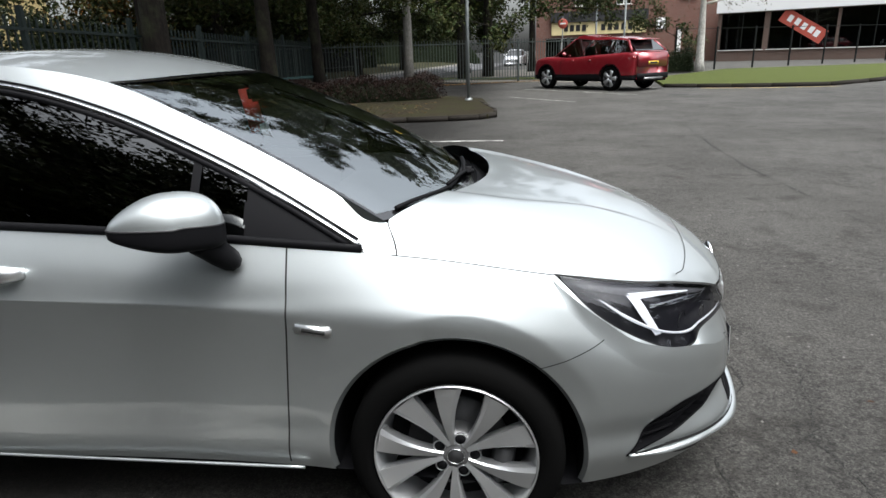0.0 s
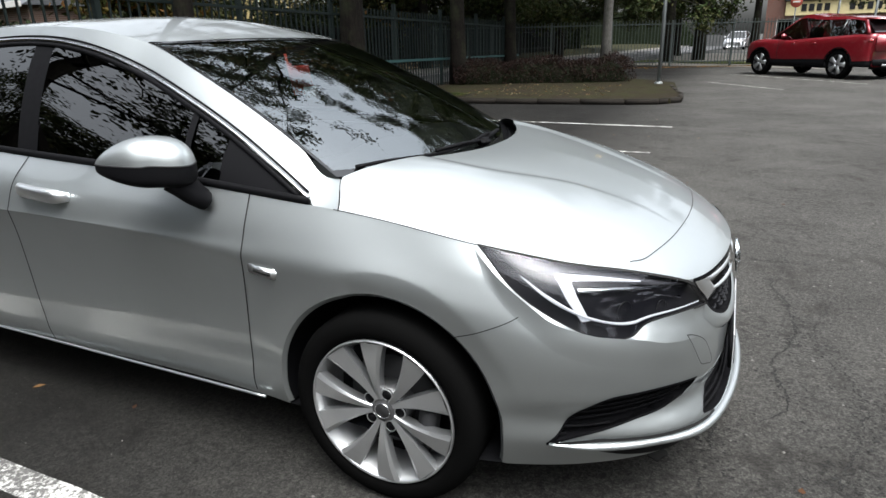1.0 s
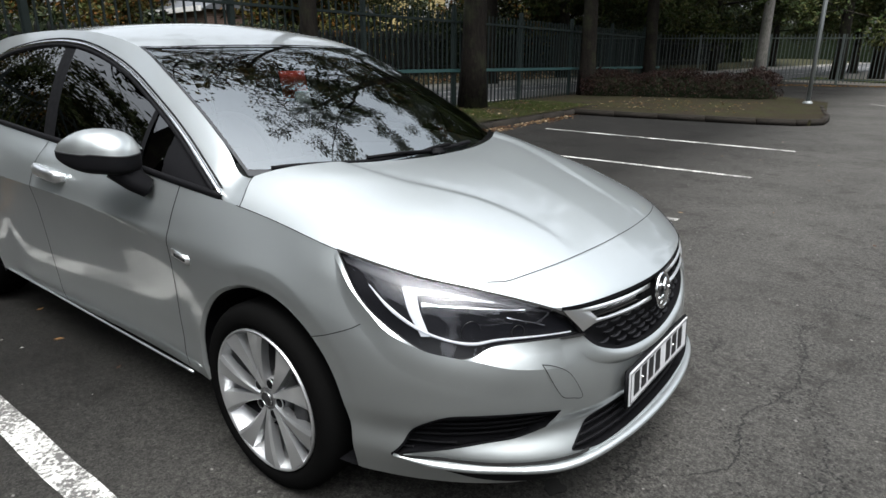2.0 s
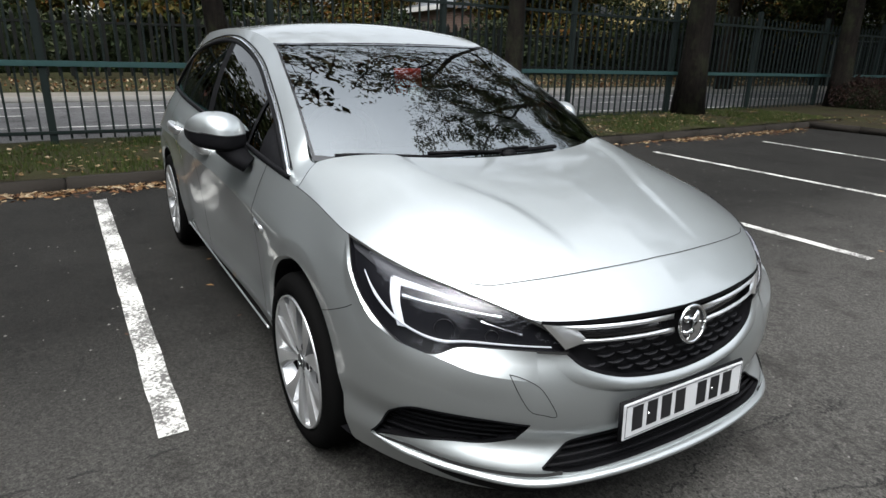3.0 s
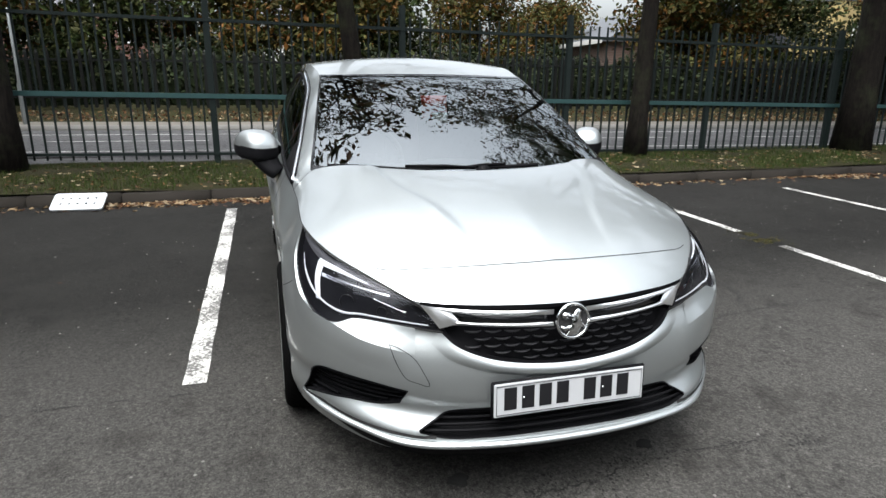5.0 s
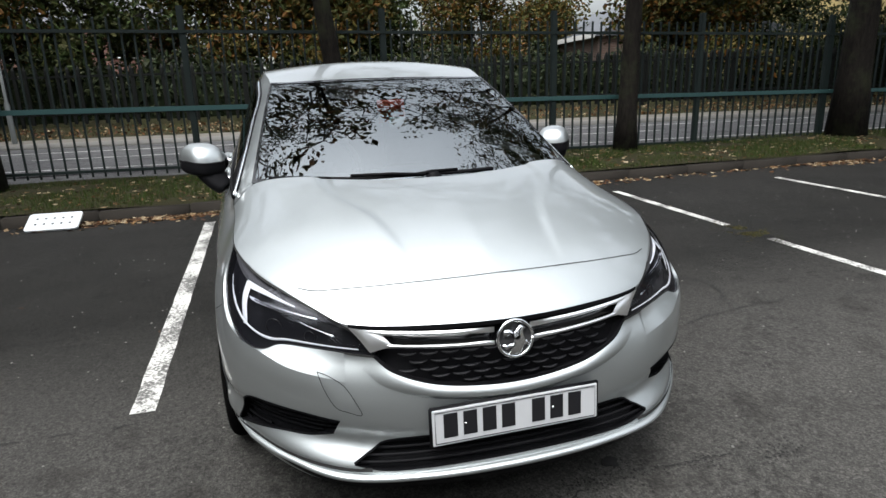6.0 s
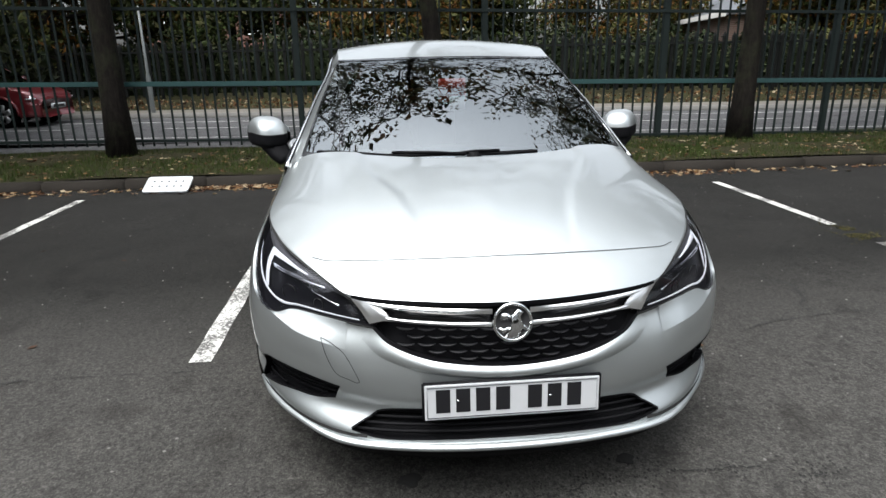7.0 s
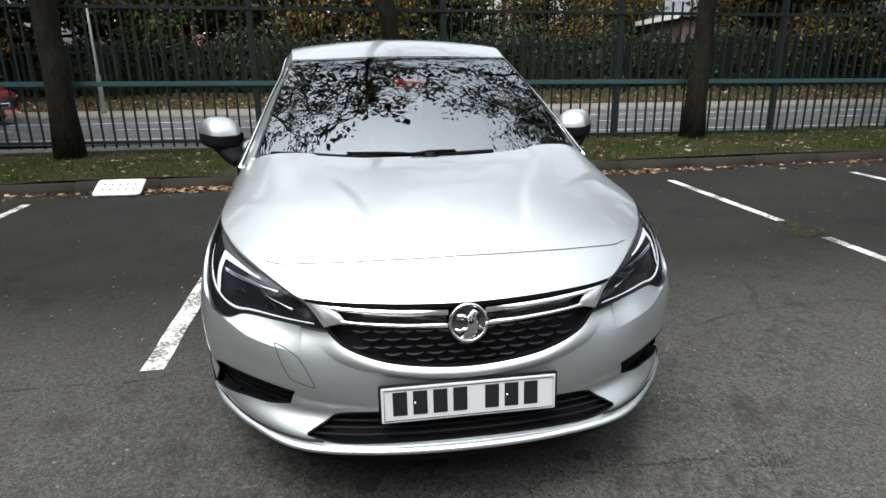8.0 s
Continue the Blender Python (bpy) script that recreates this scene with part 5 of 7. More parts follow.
        meshed("vent_back", V * m, F, BLACK, vent)
        V, F = reveal(VENT_TOP, VENT_LOW, vw, 0.04)
        meshed("vent_wall", V * m, F, BLACK, vent)
        for V, F in slats(VENT_TOP, VENT_LOW, vw, 6, 0.022, 0.0045):
            meshed("vent_bar", V * m, F, BLACK, vent)
        for P in (VENT_TOP, VENT_LOW):
            V, F = ribbon(P, vw, 0.006, 40, 0.001)
            meshed("vent_rim", V * m, F, BLACK, vent)
    # grille
    grille = thing("grille", "", "")
    grille.parent = car
    V, F = drape(GRILLE_TOP, GRILLE_LOW, FRONT, 60, 16, -0.032)
    meshed("grille_back", V, F, BLACK, grille)
    V, F = reveal(GRILLE_TOP, GRILLE_LOW, FRONT, 0.036)
    meshed("grille_wall", V, F, BLACK, grille)
    for P in (GRILLE_TOP, GRILLE_LOW):
        V, F = ribbon(P, FRONT, 0.012, 80, 0.001)
        meshed("grille_rim", V, F, BLACK, grille)
    # bright edge of the bumper under the grille
    low = [(x + .004, y * 1.075, z - .042) for x, y, z in GRILLE_LOW]
    V, F = drape([(x, y * 1.01, z - .004) for x, y, z in GRILLE_LOW], low, FRONT, 70, 9, 0.001, bulge=0.012)
    meshed("grille_surround", V, F, SILVER, grille)
    for f in (1, -1):
        m = np.array([1, f, 1])

        def bar(A, B, name="chrome_bar", mat=BRIGHTCHROME, off=0.004, n=40):
            V, F = drape(right(A), right(B), FRONT, n, 6, off, bulge=0.006)
            meshed(name, V * m, F, mat, grille)
        bar([(.80, .458, .697), (.82, .40, .691), (.86, .24, .682), (.885, .055, .677)], [(.80, .440, .683), (.83, .39, .676), (.865, .24, .667), (.89, .055, .660)])
        bar([(.82, .415, .668), (.85, .36, .651), (.88, .22, .643), (.895, .058, .637)], [(.845, .408, .634), (.86, .35, .639), (.89, .22, .632), (.90, .058, .626)])
        bar([(.80, .460, .698), (.82, .42, .690), (.84, .375, .680)], [(.85, .408, .628), (.855, .38, .636), (.855, .345, .645)], off=.006, n=14)
        bar([(.83, .39, .675), (.865, .24, .666), (.89, .055, .659)], [(.85, .365, .652), (.88, .22, .644), (.895, .058, .638)], "upper_slot", GLOSSBLACK, -0.018)
    # hooked dashes of the lower grille, in staggered rows
    dash_rows = 0
    for row in range(5):
        z = 0.612 - row * 0.0215
        half = np.interp(z, [.508, .526, .570, .622], [.02, .20, .335, .395]) - 0.02
        n = int(half // 0.031)
        for k in range(-n, n + 1):
            if (k + row) % 2:
                continue
            y0 = k * 0.031
            if abs(y0) < 0.05 and z > 0.585:
                continue
            pts = [(0.9, y0 + d, z + 0.0045 * (d / 0.024) ** 2 - 0.002) for d in np.linspace(-0.026, 0.026, 7)]
            pts = [cast(p, FRONT, -0.016)[0] for p in pts]
            V, F = tube(pts, [0.0012, 0.0028, 0.0036, 0.0038, 0.0036, 0.0028, 0.0012], 5, (1.8, 0.8))
            meshed("grille_dash", V, F, DARKGREY, grille)
    # badge: a ring with a plain relief on a dark ground
    badge = thing("badge", "", "")
    badge.parent = car
    at = pose(.912, 0, .642, 0, -8, 0)
    V, F = lathe([(0.0, .0), (.046, .0), (.050, .004)], 40)
    turn = at @ pose(0, 0, 0, 0, 0, 90) @ Matrix.Diagonal((1, -1, 1, 1))
    meshed("badge_ground", V, F, DARKALLOY, badge).matrix_local = turn
    a = np.linspace(0, 2 * math.pi, 41)
    V, F = tube([(.0535 * math.cos(t), .004, .0535 * math.sin(t)) for t in a], 0.0052, 8, up=(0, 1, 0))
    meshed("badge_ring", V, F, CHROME, badge, "polished ring").matrix_local = turn
    V, F = tube([(-.020, .005, -.046), (.002, .008, -.032), (.012, .010, -.008), (.008, .010, .014), (.018, .008, .030), (.034, .005, .028)], [.006, .017, .020, .016, .011, .003], 10, (1, .45), up=(0, 1, 0))
    meshed("badge_relief", V, F, CHROME, badge).matrix_local = turn
    V, F = tube([(.012, .006, -.012), (.030, .007, -.014), (.042, .005, -.024)], [.008, .008, .004], 8, (1, .5), up=(0, 1, 0))
    meshed("badge_relief", V, F, CHROME, badge).matrix_local = turn
    V, F = tube([(-.010, .006, -.016), (-.028, .007, -.024), (-.040, .005, -.016)], [.007, .007, .004], 8, (1, .5), up=(0, 1, 0))
    meshed("badge_relief", V, F, CHROME, badge).matrix_local = turn
    bm = box(.032, .006, .022, (-.020, .005, .018), 0.003)
    part("badge_relief", bm, CHROME, badge).matrix_local = turn
    # number plate with plain bars
    plate = thing("number_plate", "", "")
    plate.parent = car
    pm = pose(.933, 0, .408, 0, -3, 0)
    part("plate_holder", box(.012, .535, .124, (-.006, 0, 0), 0.004), BLACK, plate).matrix_local = pm
    part("plate", box(.005, .52, .111, (0.001, 0, 0), 0.002), PLATEWHITE, plate, smooth=False).matrix_local = pm
    for k, y in enumerate((-.206, -.147, -.088, -.029, .066, .125, .184)):
        part("plate_bar", box(.0012, .042, .074, (.0042, y, .004), 0.0004), INK, plate, smooth=False).matrix_local = pm
    for y in (-.162, .112):
        bm = bmesh.new()
        bmesh.ops.create_uvsphere(bm, u_segments=8, v_segments=6, radius=0.004, matrix=Matrix.Translation((.005, y, 0.004)))
        part("plate_screw", bm, CHROME, plate).matrix_local = pm
    V, F = tube([(.0045, t, s) for t, s in ((-.252, -.048), (-.252, .048), (.252, .048), (.252, -.048), (-.252, -.048))], 0.0012, 4, up=(1, 0, 0))
    meshed("plate_border", V, F, INK, plate).matrix_local = pm
    # lower intake and lip
    intake = thing("lower_intake", "", "")
    intake.parent = car
    V, F = drape(INTAKE_TOP, INTAKE_LOW, FRONT, 50, 8, -0.035)
    meshed("intake_back", V, F, BLACK, intake)
    V, F = reveal(INTAKE_TOP, INTAKE_LOW, FRONT, 0.04)
    meshed("intake_wall", V, F, BLACK, intake)
    for V, F in slats(INTAKE_TOP, INTAKE_LOW, FRONT, 4, 0.016, 0.005):
        meshed("intake_bar", V, F, BLACK, intake)
    for P in (INTAKE_TOP,):
        V, F = ribbon(P, FRONT, 0.006, 60, 0.001)
        meshed("intake_rim", V, F, BLACK, intake)
    LIP = right([(.495, .809, .303), (.606, .751, .290), (.732, .656, .277), (.868, .505, .265), (.934, .28, .264), (.956, 0, .265)])
    LIP += [(x, -y, z) for x, y, z in LIP[-2::-1]]
    q = even(LIP, 90)
    r = 0.0152 * np.minimum(1, 0.35 + np.minimum(np.arange(90), np.arange(90)[::-1]) / 8)
    V, F = tube(q, r, 10, (1.15, 0.75))
    meshed("front_lip", V, F, SILVER, car)
    V, F = ribbon([(.512, -.800, .307)] + [(x + .004, y, z + .023) for x, y, z in LIP[1:4]] + [(.893, -.430, .288)], (-.8, .6, 0), 0.011, 60, 0.006)
    meshed("lip_groove", V, F, SEAM, car)
    meshed("lip_groove", both(V), F, SEAM, car)
    # black band and bar stand in for the shade under the lip
    deep = (.0, .6, 1, 1, 1, 1, 1, .6, .0)
    V, F = drape([(x, y, z - .012) for x, y, z in LIP[1:-1]], [(x - .03 * k, y * (1 - .03 * k), z - .013 - (z - .213) * k) for (x, y, z), k in zip(LIP[1:-1], deep)], FRONT, 60, 5, 0.004)
    meshed("chin_shade", V, F, BLACK, car)
    V, F = tube([(x - .04, y * .95, z - .040) for x, y, z in q[17:-17]], 0.018 * np.minimum(1, .3 + np.minimum(np.arange(56), np.arange(56)[::-1]) / 8), 8, (0.7, 0.9))
    meshed("splitter_shade", V, F, BLACK, car)
    # shut lines
    def line(P, way, width=0.005, n=60, tree=None, name="shut_line", off=0.0012, mirror=True):
        V, F = ribbon(P, way, width, n, off, tree)
        meshed(name, V, F, SEAM, car)
        if mirror:
            meshed(name, both(V), F, SEAM, car)
    UP = (0, 0, -1)
    # bonnet's front edge, bonnet and fender, bonnet and pillar, front door, bumper and fender
    line([(.640, -.585, .79), (.682, -.51, .80), (.733, -.30, .82), (.757, 0, .835), (.733, .30, .82), (.682, .51, .80), (.640, .585, .79)], UP, 0.0026, 90, bonnet_tree, mirror=False, off=0.0015)
    line(right([(-.17, .776, .897), (-.05, .776, .886), (.12, .774, .862), (.275, .771, .84)]), (-.1, .75, -.6), 0.0025)
    line(right([(-.455, .805, .925), (-.452, .855, .84), (-.452, .876, .75), (-.47, .868, .60), (-.49, .865, .42), (-.505, .862, .30), (-.508, .85, .25)]), SIDE)
    line(right([(-1.47, .80, .985), (-1.50, .86, .90), (-1.51, .878, .80), (-1.52, .87, .60), (-1.53, .868, .42), (-1.53, .86, .25)]), SIDE)
    line(right([(-2.40, .78, 1.03), (-2.37, .85, .92), (-2.33, .885, .80), (-2.31, .886, .72)]), SIDE)
    line(right([(.235, .86, .60), (.30, .85, .625), (.38, .83, .66), (.425, .80, .69)]), SIDE, 0.0026)
    line(right([(.80, .556, .573), (.83, .525, .562), (.85, .487, .537), (.86, .460, .492), (.87, .446, .455), (.86, .48, .463), (.84, .514, .478), (.82, .540, .525), (.80, .556, .573)]), FRONT, 0.0022, 80, mirror=False, off=0.009)
    # sill strip
    V, F = tube(even(right([(-.46, .840, .243), (-1.0, .84, .245), (-1.6, .84, .247), (-2.26, .84, .248)]), 40), 0.005, 6)
    for m in (1, -1):
        meshed("sill_strip", V * np.array([1, m, 1]), F, SILVER, car)
    # fender badges
    for m in (1, -1):
        at, nrm = cast((-.382, -.86, .712), SIDE, 0.0)
        turn = pose(at[0], at[1] * m, at[2], 0, 8, math.degrees(math.atan2(-nrm[0] * m, nrm[1])) if m < 0 else math.degrees(math.atan2(nrm[0], -nrm[1])))
        part("fender_badge", box(.108, .014, .036, (0, 0, 0), 0.006), BRIGHTCHROME, car, "small chrome wing badge").matrix_local = turn
        part("badge_slot", box(.066, .004, .011, (.004, -.0068 * m, -.002), 0.001), SEAM, car).matrix_local = turn
    # door handles
    for x0 in (-1.318, -2.08):
        for m in (1, -1):
            P = [(x0 - .12, -.870, .886), (x0 - .085, -.900, .888), (x0, -.908, .884), (x0 + .085, -.898, .876), (x0 + .12, -.868, .870)]
            V, F = tube(even(P, 16), 0.026 * np.minimum(1, 0.6 + np.minimum(np.arange(16), np.arange(16)[::-1]) / 6), 10, (0.65, 1.0))
            meshed("door_handle", V * np.array([1, m, 1]), F, BRIGHTCHROME, car, "bright door handle")


def build_mirrors(car):
    U, N = np.array((-.836, -.548, 0)), np.array((.548, -.836, 0))      # along the shell, outwards and back; across it
    for m in (1, -1):
        flip = np.array([1, m, 1])
        mirror = thing("wing_mirror", "", "")
        mirror.parent = car
        nu, nv, split_at = 60, 25, 13
        slope = math.pi * (split_at / (nv - 1) - 0.5)
        shift = np.array((0, 0, 0) if m == 1 else (-.03, -.035, -.012))      # the far mirror is turned in a little further

        def shell(a, b, grow=0.0):
            # pointed towards the tip, cut off square towards the car
            cu, cn, cz = math.cos(b) * math.cos(a), math.cos(b) * math.sin(a), math.sin(b)
            out = max(cu, 0.0) ** 1.6
            u = (0.150 + grow) * abs(cu) ** 0.95 if cu > 0 else -(0.126 + grow) * abs(cu) ** 0.62
            n = (0.085 + grow) * math.copysign(abs(cn) ** 0.72, cn) * (1 - 0.42 * out)
            z = 0.096 * cz ** (0.80 if cu > 0 else 0.72) * (1 - 0.42 * out) if cz > 0 else -0.050 * abs(cz) ** 0.5 * (1 - 0.5 * out)
            return np.array((-.695, -.938, 1.014)) + u * U + n * N + np.array((0, 0, z + 0.012 * cu))
        V = [shell(2 * math.pi * i / nu, math.pi * (j / (nv - 1) - 0.5)) for i in range(nu) for j in range(nv)]
        V = np.array(V) * flip + shift
        F = np.array(grid_faces(nu, nv, wrap=True))
        level = np.tile(np.arange(nv - 1), nu)
        for name, mat, sel in (("cap", SILVER, level >= split_at), ("lower_shell", BLACK, level < split_at)):
            meshed(name, V, F[sel], mat, mirror)
        V, F = tube(np.array([shell(t, slope, -0.002) for t in np.linspace(0, 2 * math.pi, 90)]) * flip + shift, 0.0035, 5)
        meshed("trim_line", V, F, DARKALLOY, mirror)
        P = np.array([(-.650, -.902, .985), (-.634, -.884, .960), (-.620, -.862, .930), (-.610, -.834, .904)]) * flip + shift * (1, .5, 1)
        V, F = tube(even(P, 12), np.linspace(.070, .052, 12), 10, (1.0, 0.62), up=(0.3, 0, 1))
        meshed("stalk", V, F, BLACK, mirror)
        ring = [np.array((-.695, -.938, 1.02)) + 0.108 * math.cos(t) * U - N * 0.081 + np.array((0, 0, .055 * math.sin(t))) for t in np.linspace(0, 2 * math.pi, 24, endpoint=False)]
        meshed("mirror_glass", np.array(ring) * flip + shift, [tuple(range(24))], CHROME, mirror)


def build_wheel(car):
    """One alloy wheel, hub at the origin, outer face towards -y."""
    wheel = thing("wheel", "", "")
    wheel.parent = car
    prof = [(.222, .10), (.236, -.076), (.245, -.088), (.262, -.092), (.285, -.090), (.300, -.082), (.309, -.070), (.314, -.055), (.314, .055), (.309, .08), (.295, .10), (.25, .11), (.222, .10)]
    V, F = lathe(prof, 64)
    meshed("tyre", V, F, RUBBER, wheel)
    V, F = lathe([(.238, -.082), (.2365, -.091), (.233, -.092), (.229, -.082), (.212, -.050), (.204, .09)], 64)
    meshed("rim", V, F, ALLOY, wheel)
    V, F = lathe([(.0, -.0), (.150, -.0), (.150, .02), (.0, .02)], 40)
    meshed("brake_disc", V, F, DARKALLOY, wheel)
    V, F = lathe([(.205, .03), (.0, .03)], 40)
    meshed("backing", V, F, BLACK, wheel)
    V, F = lathe([(.0, -.069), (.030, -.069), (.040, -.066), (.060, -.060), (.072, -.045), (.075, .0)], 40)
    meshed("hub", V, F, HUBGREY, wheel)
    V, F = lathe([(.0, -.075), (.025, -.074), (.028, -.066)], 30)
    meshed("hub_cap", V, F, DARKALLOY, wheel)
    V, F = tube([(.0245 * math.cos(t), -.074, .0245 * math.sin(t)) for t in np.linspace(0, 2 * math.pi, 25)], 0.0016, 5, up=(0, 1, 0))
    meshed("hub_ring", V, F, CHROME, wheel)
    for k in range(5):
        base = math.radians(112 + 72 * k)
        for s in (-1, 1):
            # each pair of blades starts close at the hub and widens towards the rim
            a0, a1 = base + s * 0.17, base + s * 0.315
            left, right_, keel = [], [], []
            for t in np.linspace(0, 1, 9):
                r = 0.038 + t * 0.192
                a = a0 + (a1 - a0) * t
                w = 0.0075 + 0.0315 * t**1.35
                y = -.068 - 0.017 * math.sin(t * 1.5)
                for row, b, lift in ((left, w / r, 0), (right_, -w / r, 0), (keel, s * 0.6 * w / r, -.004 - .003 * t)):
                    row.append(np.array((r * math.cos(a + b), y + lift, r * math.sin(a + b))))
            L, R, K = np.array(left), np.array(right_), np.array(keel)
            back = np.array((0, .028, 0))
            rows = np.stack([L + back, L, K, R, R + back], 1).reshape(-1, 3)
            meshed("spoke", rows, grid_faces(9, 5), ALLOY, wheel, smooth=False)
        b = base + math.radians(36)
        V, F = lathe([(.0, -.068), (.0145, -.068), (.016, -.056)], 14)
        bolt = meshed("wheel_bolt", V, F, BLACK, wheel)
        bolt.location = (.055 * math.cos(b), 0, .055 * math.sin(b))
        V, F = tube([(.055 * math.cos(b) + .0175 * math.cos(t), -.066, .055 * math.sin(b) + .0175 * math.sin(t)) for t in np.linspace(0, 2 * math.pi, 17)], 0.002, 5, up=(0, 1, 0))
        meshed("bolt_ring", V, F, ALLOY, wheel)
    V, F = tube([(.10, -.03, -.12), (.13, -.03, -.05), (.14, -.03, .02)], 0.035, 8, (1, 1))
    meshed("brake_caliper", V, F, DARKALLOY, wheel)
    return wheel


def build_wipers(car, ws_tree):
    for k, (P, r) in enumerate((([screen_point(.030, -.90), screen_point(.050, -.45), screen_point(.060, -.02)], 0.007), ([screen_point(.064, -.08), screen_point(.060, .17), screen_point(.052, .42)], 0.009))):
        pts = [cast(p, (-.3, 0, -1), 0.012, ws_tree)[0] for p in even(P, 20)]
        V, F = tube(pts, r, 6)
        wiper = thing("wiper", "", "")
        wiper.parent = car
        meshed("blade", V, F, BLACK, wiper)
        q = np.array([pts[19 if k == 0 else 0] + (0.015, 0, .004), pts[15 if k == 0 else 4] + (0.008, 0, .012), pts[10] + (0.002, 0, .012)])
        V, F = tube(q, 0.0065, 6)
        meshed("arm", V, F, BLACK, wiper)
    # scuttle panel between bonnet and glass
    S = []
    for t in np.linspace(-1, 1, 41):
        a = np.array(screen_point(0.03, t * .985)) + (0.01, 0, -.012)
        b = np.array(screen_point(0.0, t)) + (0.06, 0, -0.03)
        S += [a, (a + b) / 2, b]
    meshed("scuttle", np.array(S), grid_faces(41, 3), BLACK, car)
    at = screen_point(0.045, 0.02)
    part("wiper_spindle", box(.05, .06, .03, (at[0] + .01, .02, at[2] + .015), 0.01), BLACK, car)


def build_cabin(car):
    V, F = [], []
    for x, z, h in ((-.20, .93, 0), (-.45, .965, 0), (-.62, .95, 0), (-.70, .86, 0), (-.70, .55, 0)):
        for t in np.linspace(-1, 1, 15):
            V.append((x + .14 * (1 - t * t), t * .66, z + (.02 if abs(t) < .2 else 0)))
    meshed("dashboard", np.array(V), grid_faces(5, 15), TRIM, car)
    bm = box(1.9, 1.4, .05, (-1.6, 0, .38))
    part("cabin_floor", bm, TRIM, car, smooth=False)
    ring = [(-.78 - .05 * math.sin(a), -.36 + .18 * math.cos(a), .93 + .17 * math.sin(a)) for a in np.linspace(0, 2 * math.pi, 33)]
    V, F = tube(ring, 0.016, 8, up=(1, 0, 0.3))
    wheel = meshed("steering_wheel", V, F, BLACK, car)
    part("steering_hub", box(.05, .13, .10, (-.76, -.36, .92), 0.02), BLACK, car)
    for y in (-.36, .36):
        seat = thing("seat", "", "")
        seat.parent = car
        part("cushion", box(.52, .50, .16, (-1.28, y, .60), 0.05), SEATCLOTH, seat)
        part("backrest", box(.14, .48, .62, (0, 0, .31), 0.05, pose(-1.52, y, .66, 0, -18, 0)), SEATCLOTH, seat)
        part("headrest", box(.09, .26, .18, (0, 0, .0), 0.04, pose(-1.74, y, 1.33 - .03, 0, -14, 0)), SEATCLOTH, seat)
    part("rear_bench", box(.5, 1.25, .16, (-2.15, 0, .62), 0.05), SEATCLOTH, car)
    part("rear_backrest", box(.14, 1.25, .60, (0, 0, .3), 0.05, pose(-2.42, 0, .66, 0, -18, 0)), SEATCLOTH, car)
    for s in (-1, 1):
        part("door_card", box(1.9, .04, .5, (-1.5, s * .78, .68), 0.01), TRIM, car)
    part("bulkhead", box(.04, 1.4, .5, (-.16, 0, .66), 0.01), BLACK, car)
    V, F = [], []
    for x in np.linspace(-1.12, -2.9, 12):
        w, z = roof_at(x)
        for t in np.linspace(-1, 1, 9):
            V.append((x, t * (w - .03), z - .03 + .03 * (1 - t * t)))
    meshed("headlining", np.array(V), grid_faces(12, 9), TRIM, car)
    mm = pose(-.80, 0, 1.30, 0, -10, 0)
    part("rear_view_mirror", box(.03, .22, .06, (0, 0, 0), 0.012), BLACK, car).matrix_local = mm
    # red card hung from the mirror, with a pale label
    part("hanging_card", box(.004, .145, .17, (0, 0, 0), 0.001), REDCARD, car, "red hanging card").matrix_local = pose(-.85, .02, 1.232, 0, -12, 0)
    part("card_label", box(.004, .085, .075, (0, 0, 0), 0.001), WHITEPLASTIC, car, "pale printed label").matrix_local = pose(-.815, .045, 1.142, 0, -12, 0)
    part("label_bar", box(.005, .055, .02, (0, 0, 0), 0.0005), LABELBLUE, car).matrix_local = pose(-.8145, .045, 1.132, 0, -12, 0)


DARKGREY = plain("grille_grey", (0.011, 0.011, 0.013), 0.45, spec=0.25)


def hatchback():
    car = thing("hatchback_car", "silver metallic five-door hatchback parked in a marked bay", "car")
    build_body(car)
    bt, bon = build_bonnet(car)
    ws = build_greenhouse(car, bon)
    build_front(car, bt, bon)
    build_mirrors(car)
    build_wipers(car, ws)
    build_cabin(car)
    wheel = build_wheel(car)
    wheel.matrix_local = pose(0, -.782, AXLE_Z, 0, 0, 0)
    for x, s in ((0, 1), (-WHEELBASE, -1), (-WHEELBASE, 1)):
        copy_thing(wheel, pose(x, s * .782, AXLE_Z, 0, 20, 180 if s == 1 else 0))
    return car


hatchback()


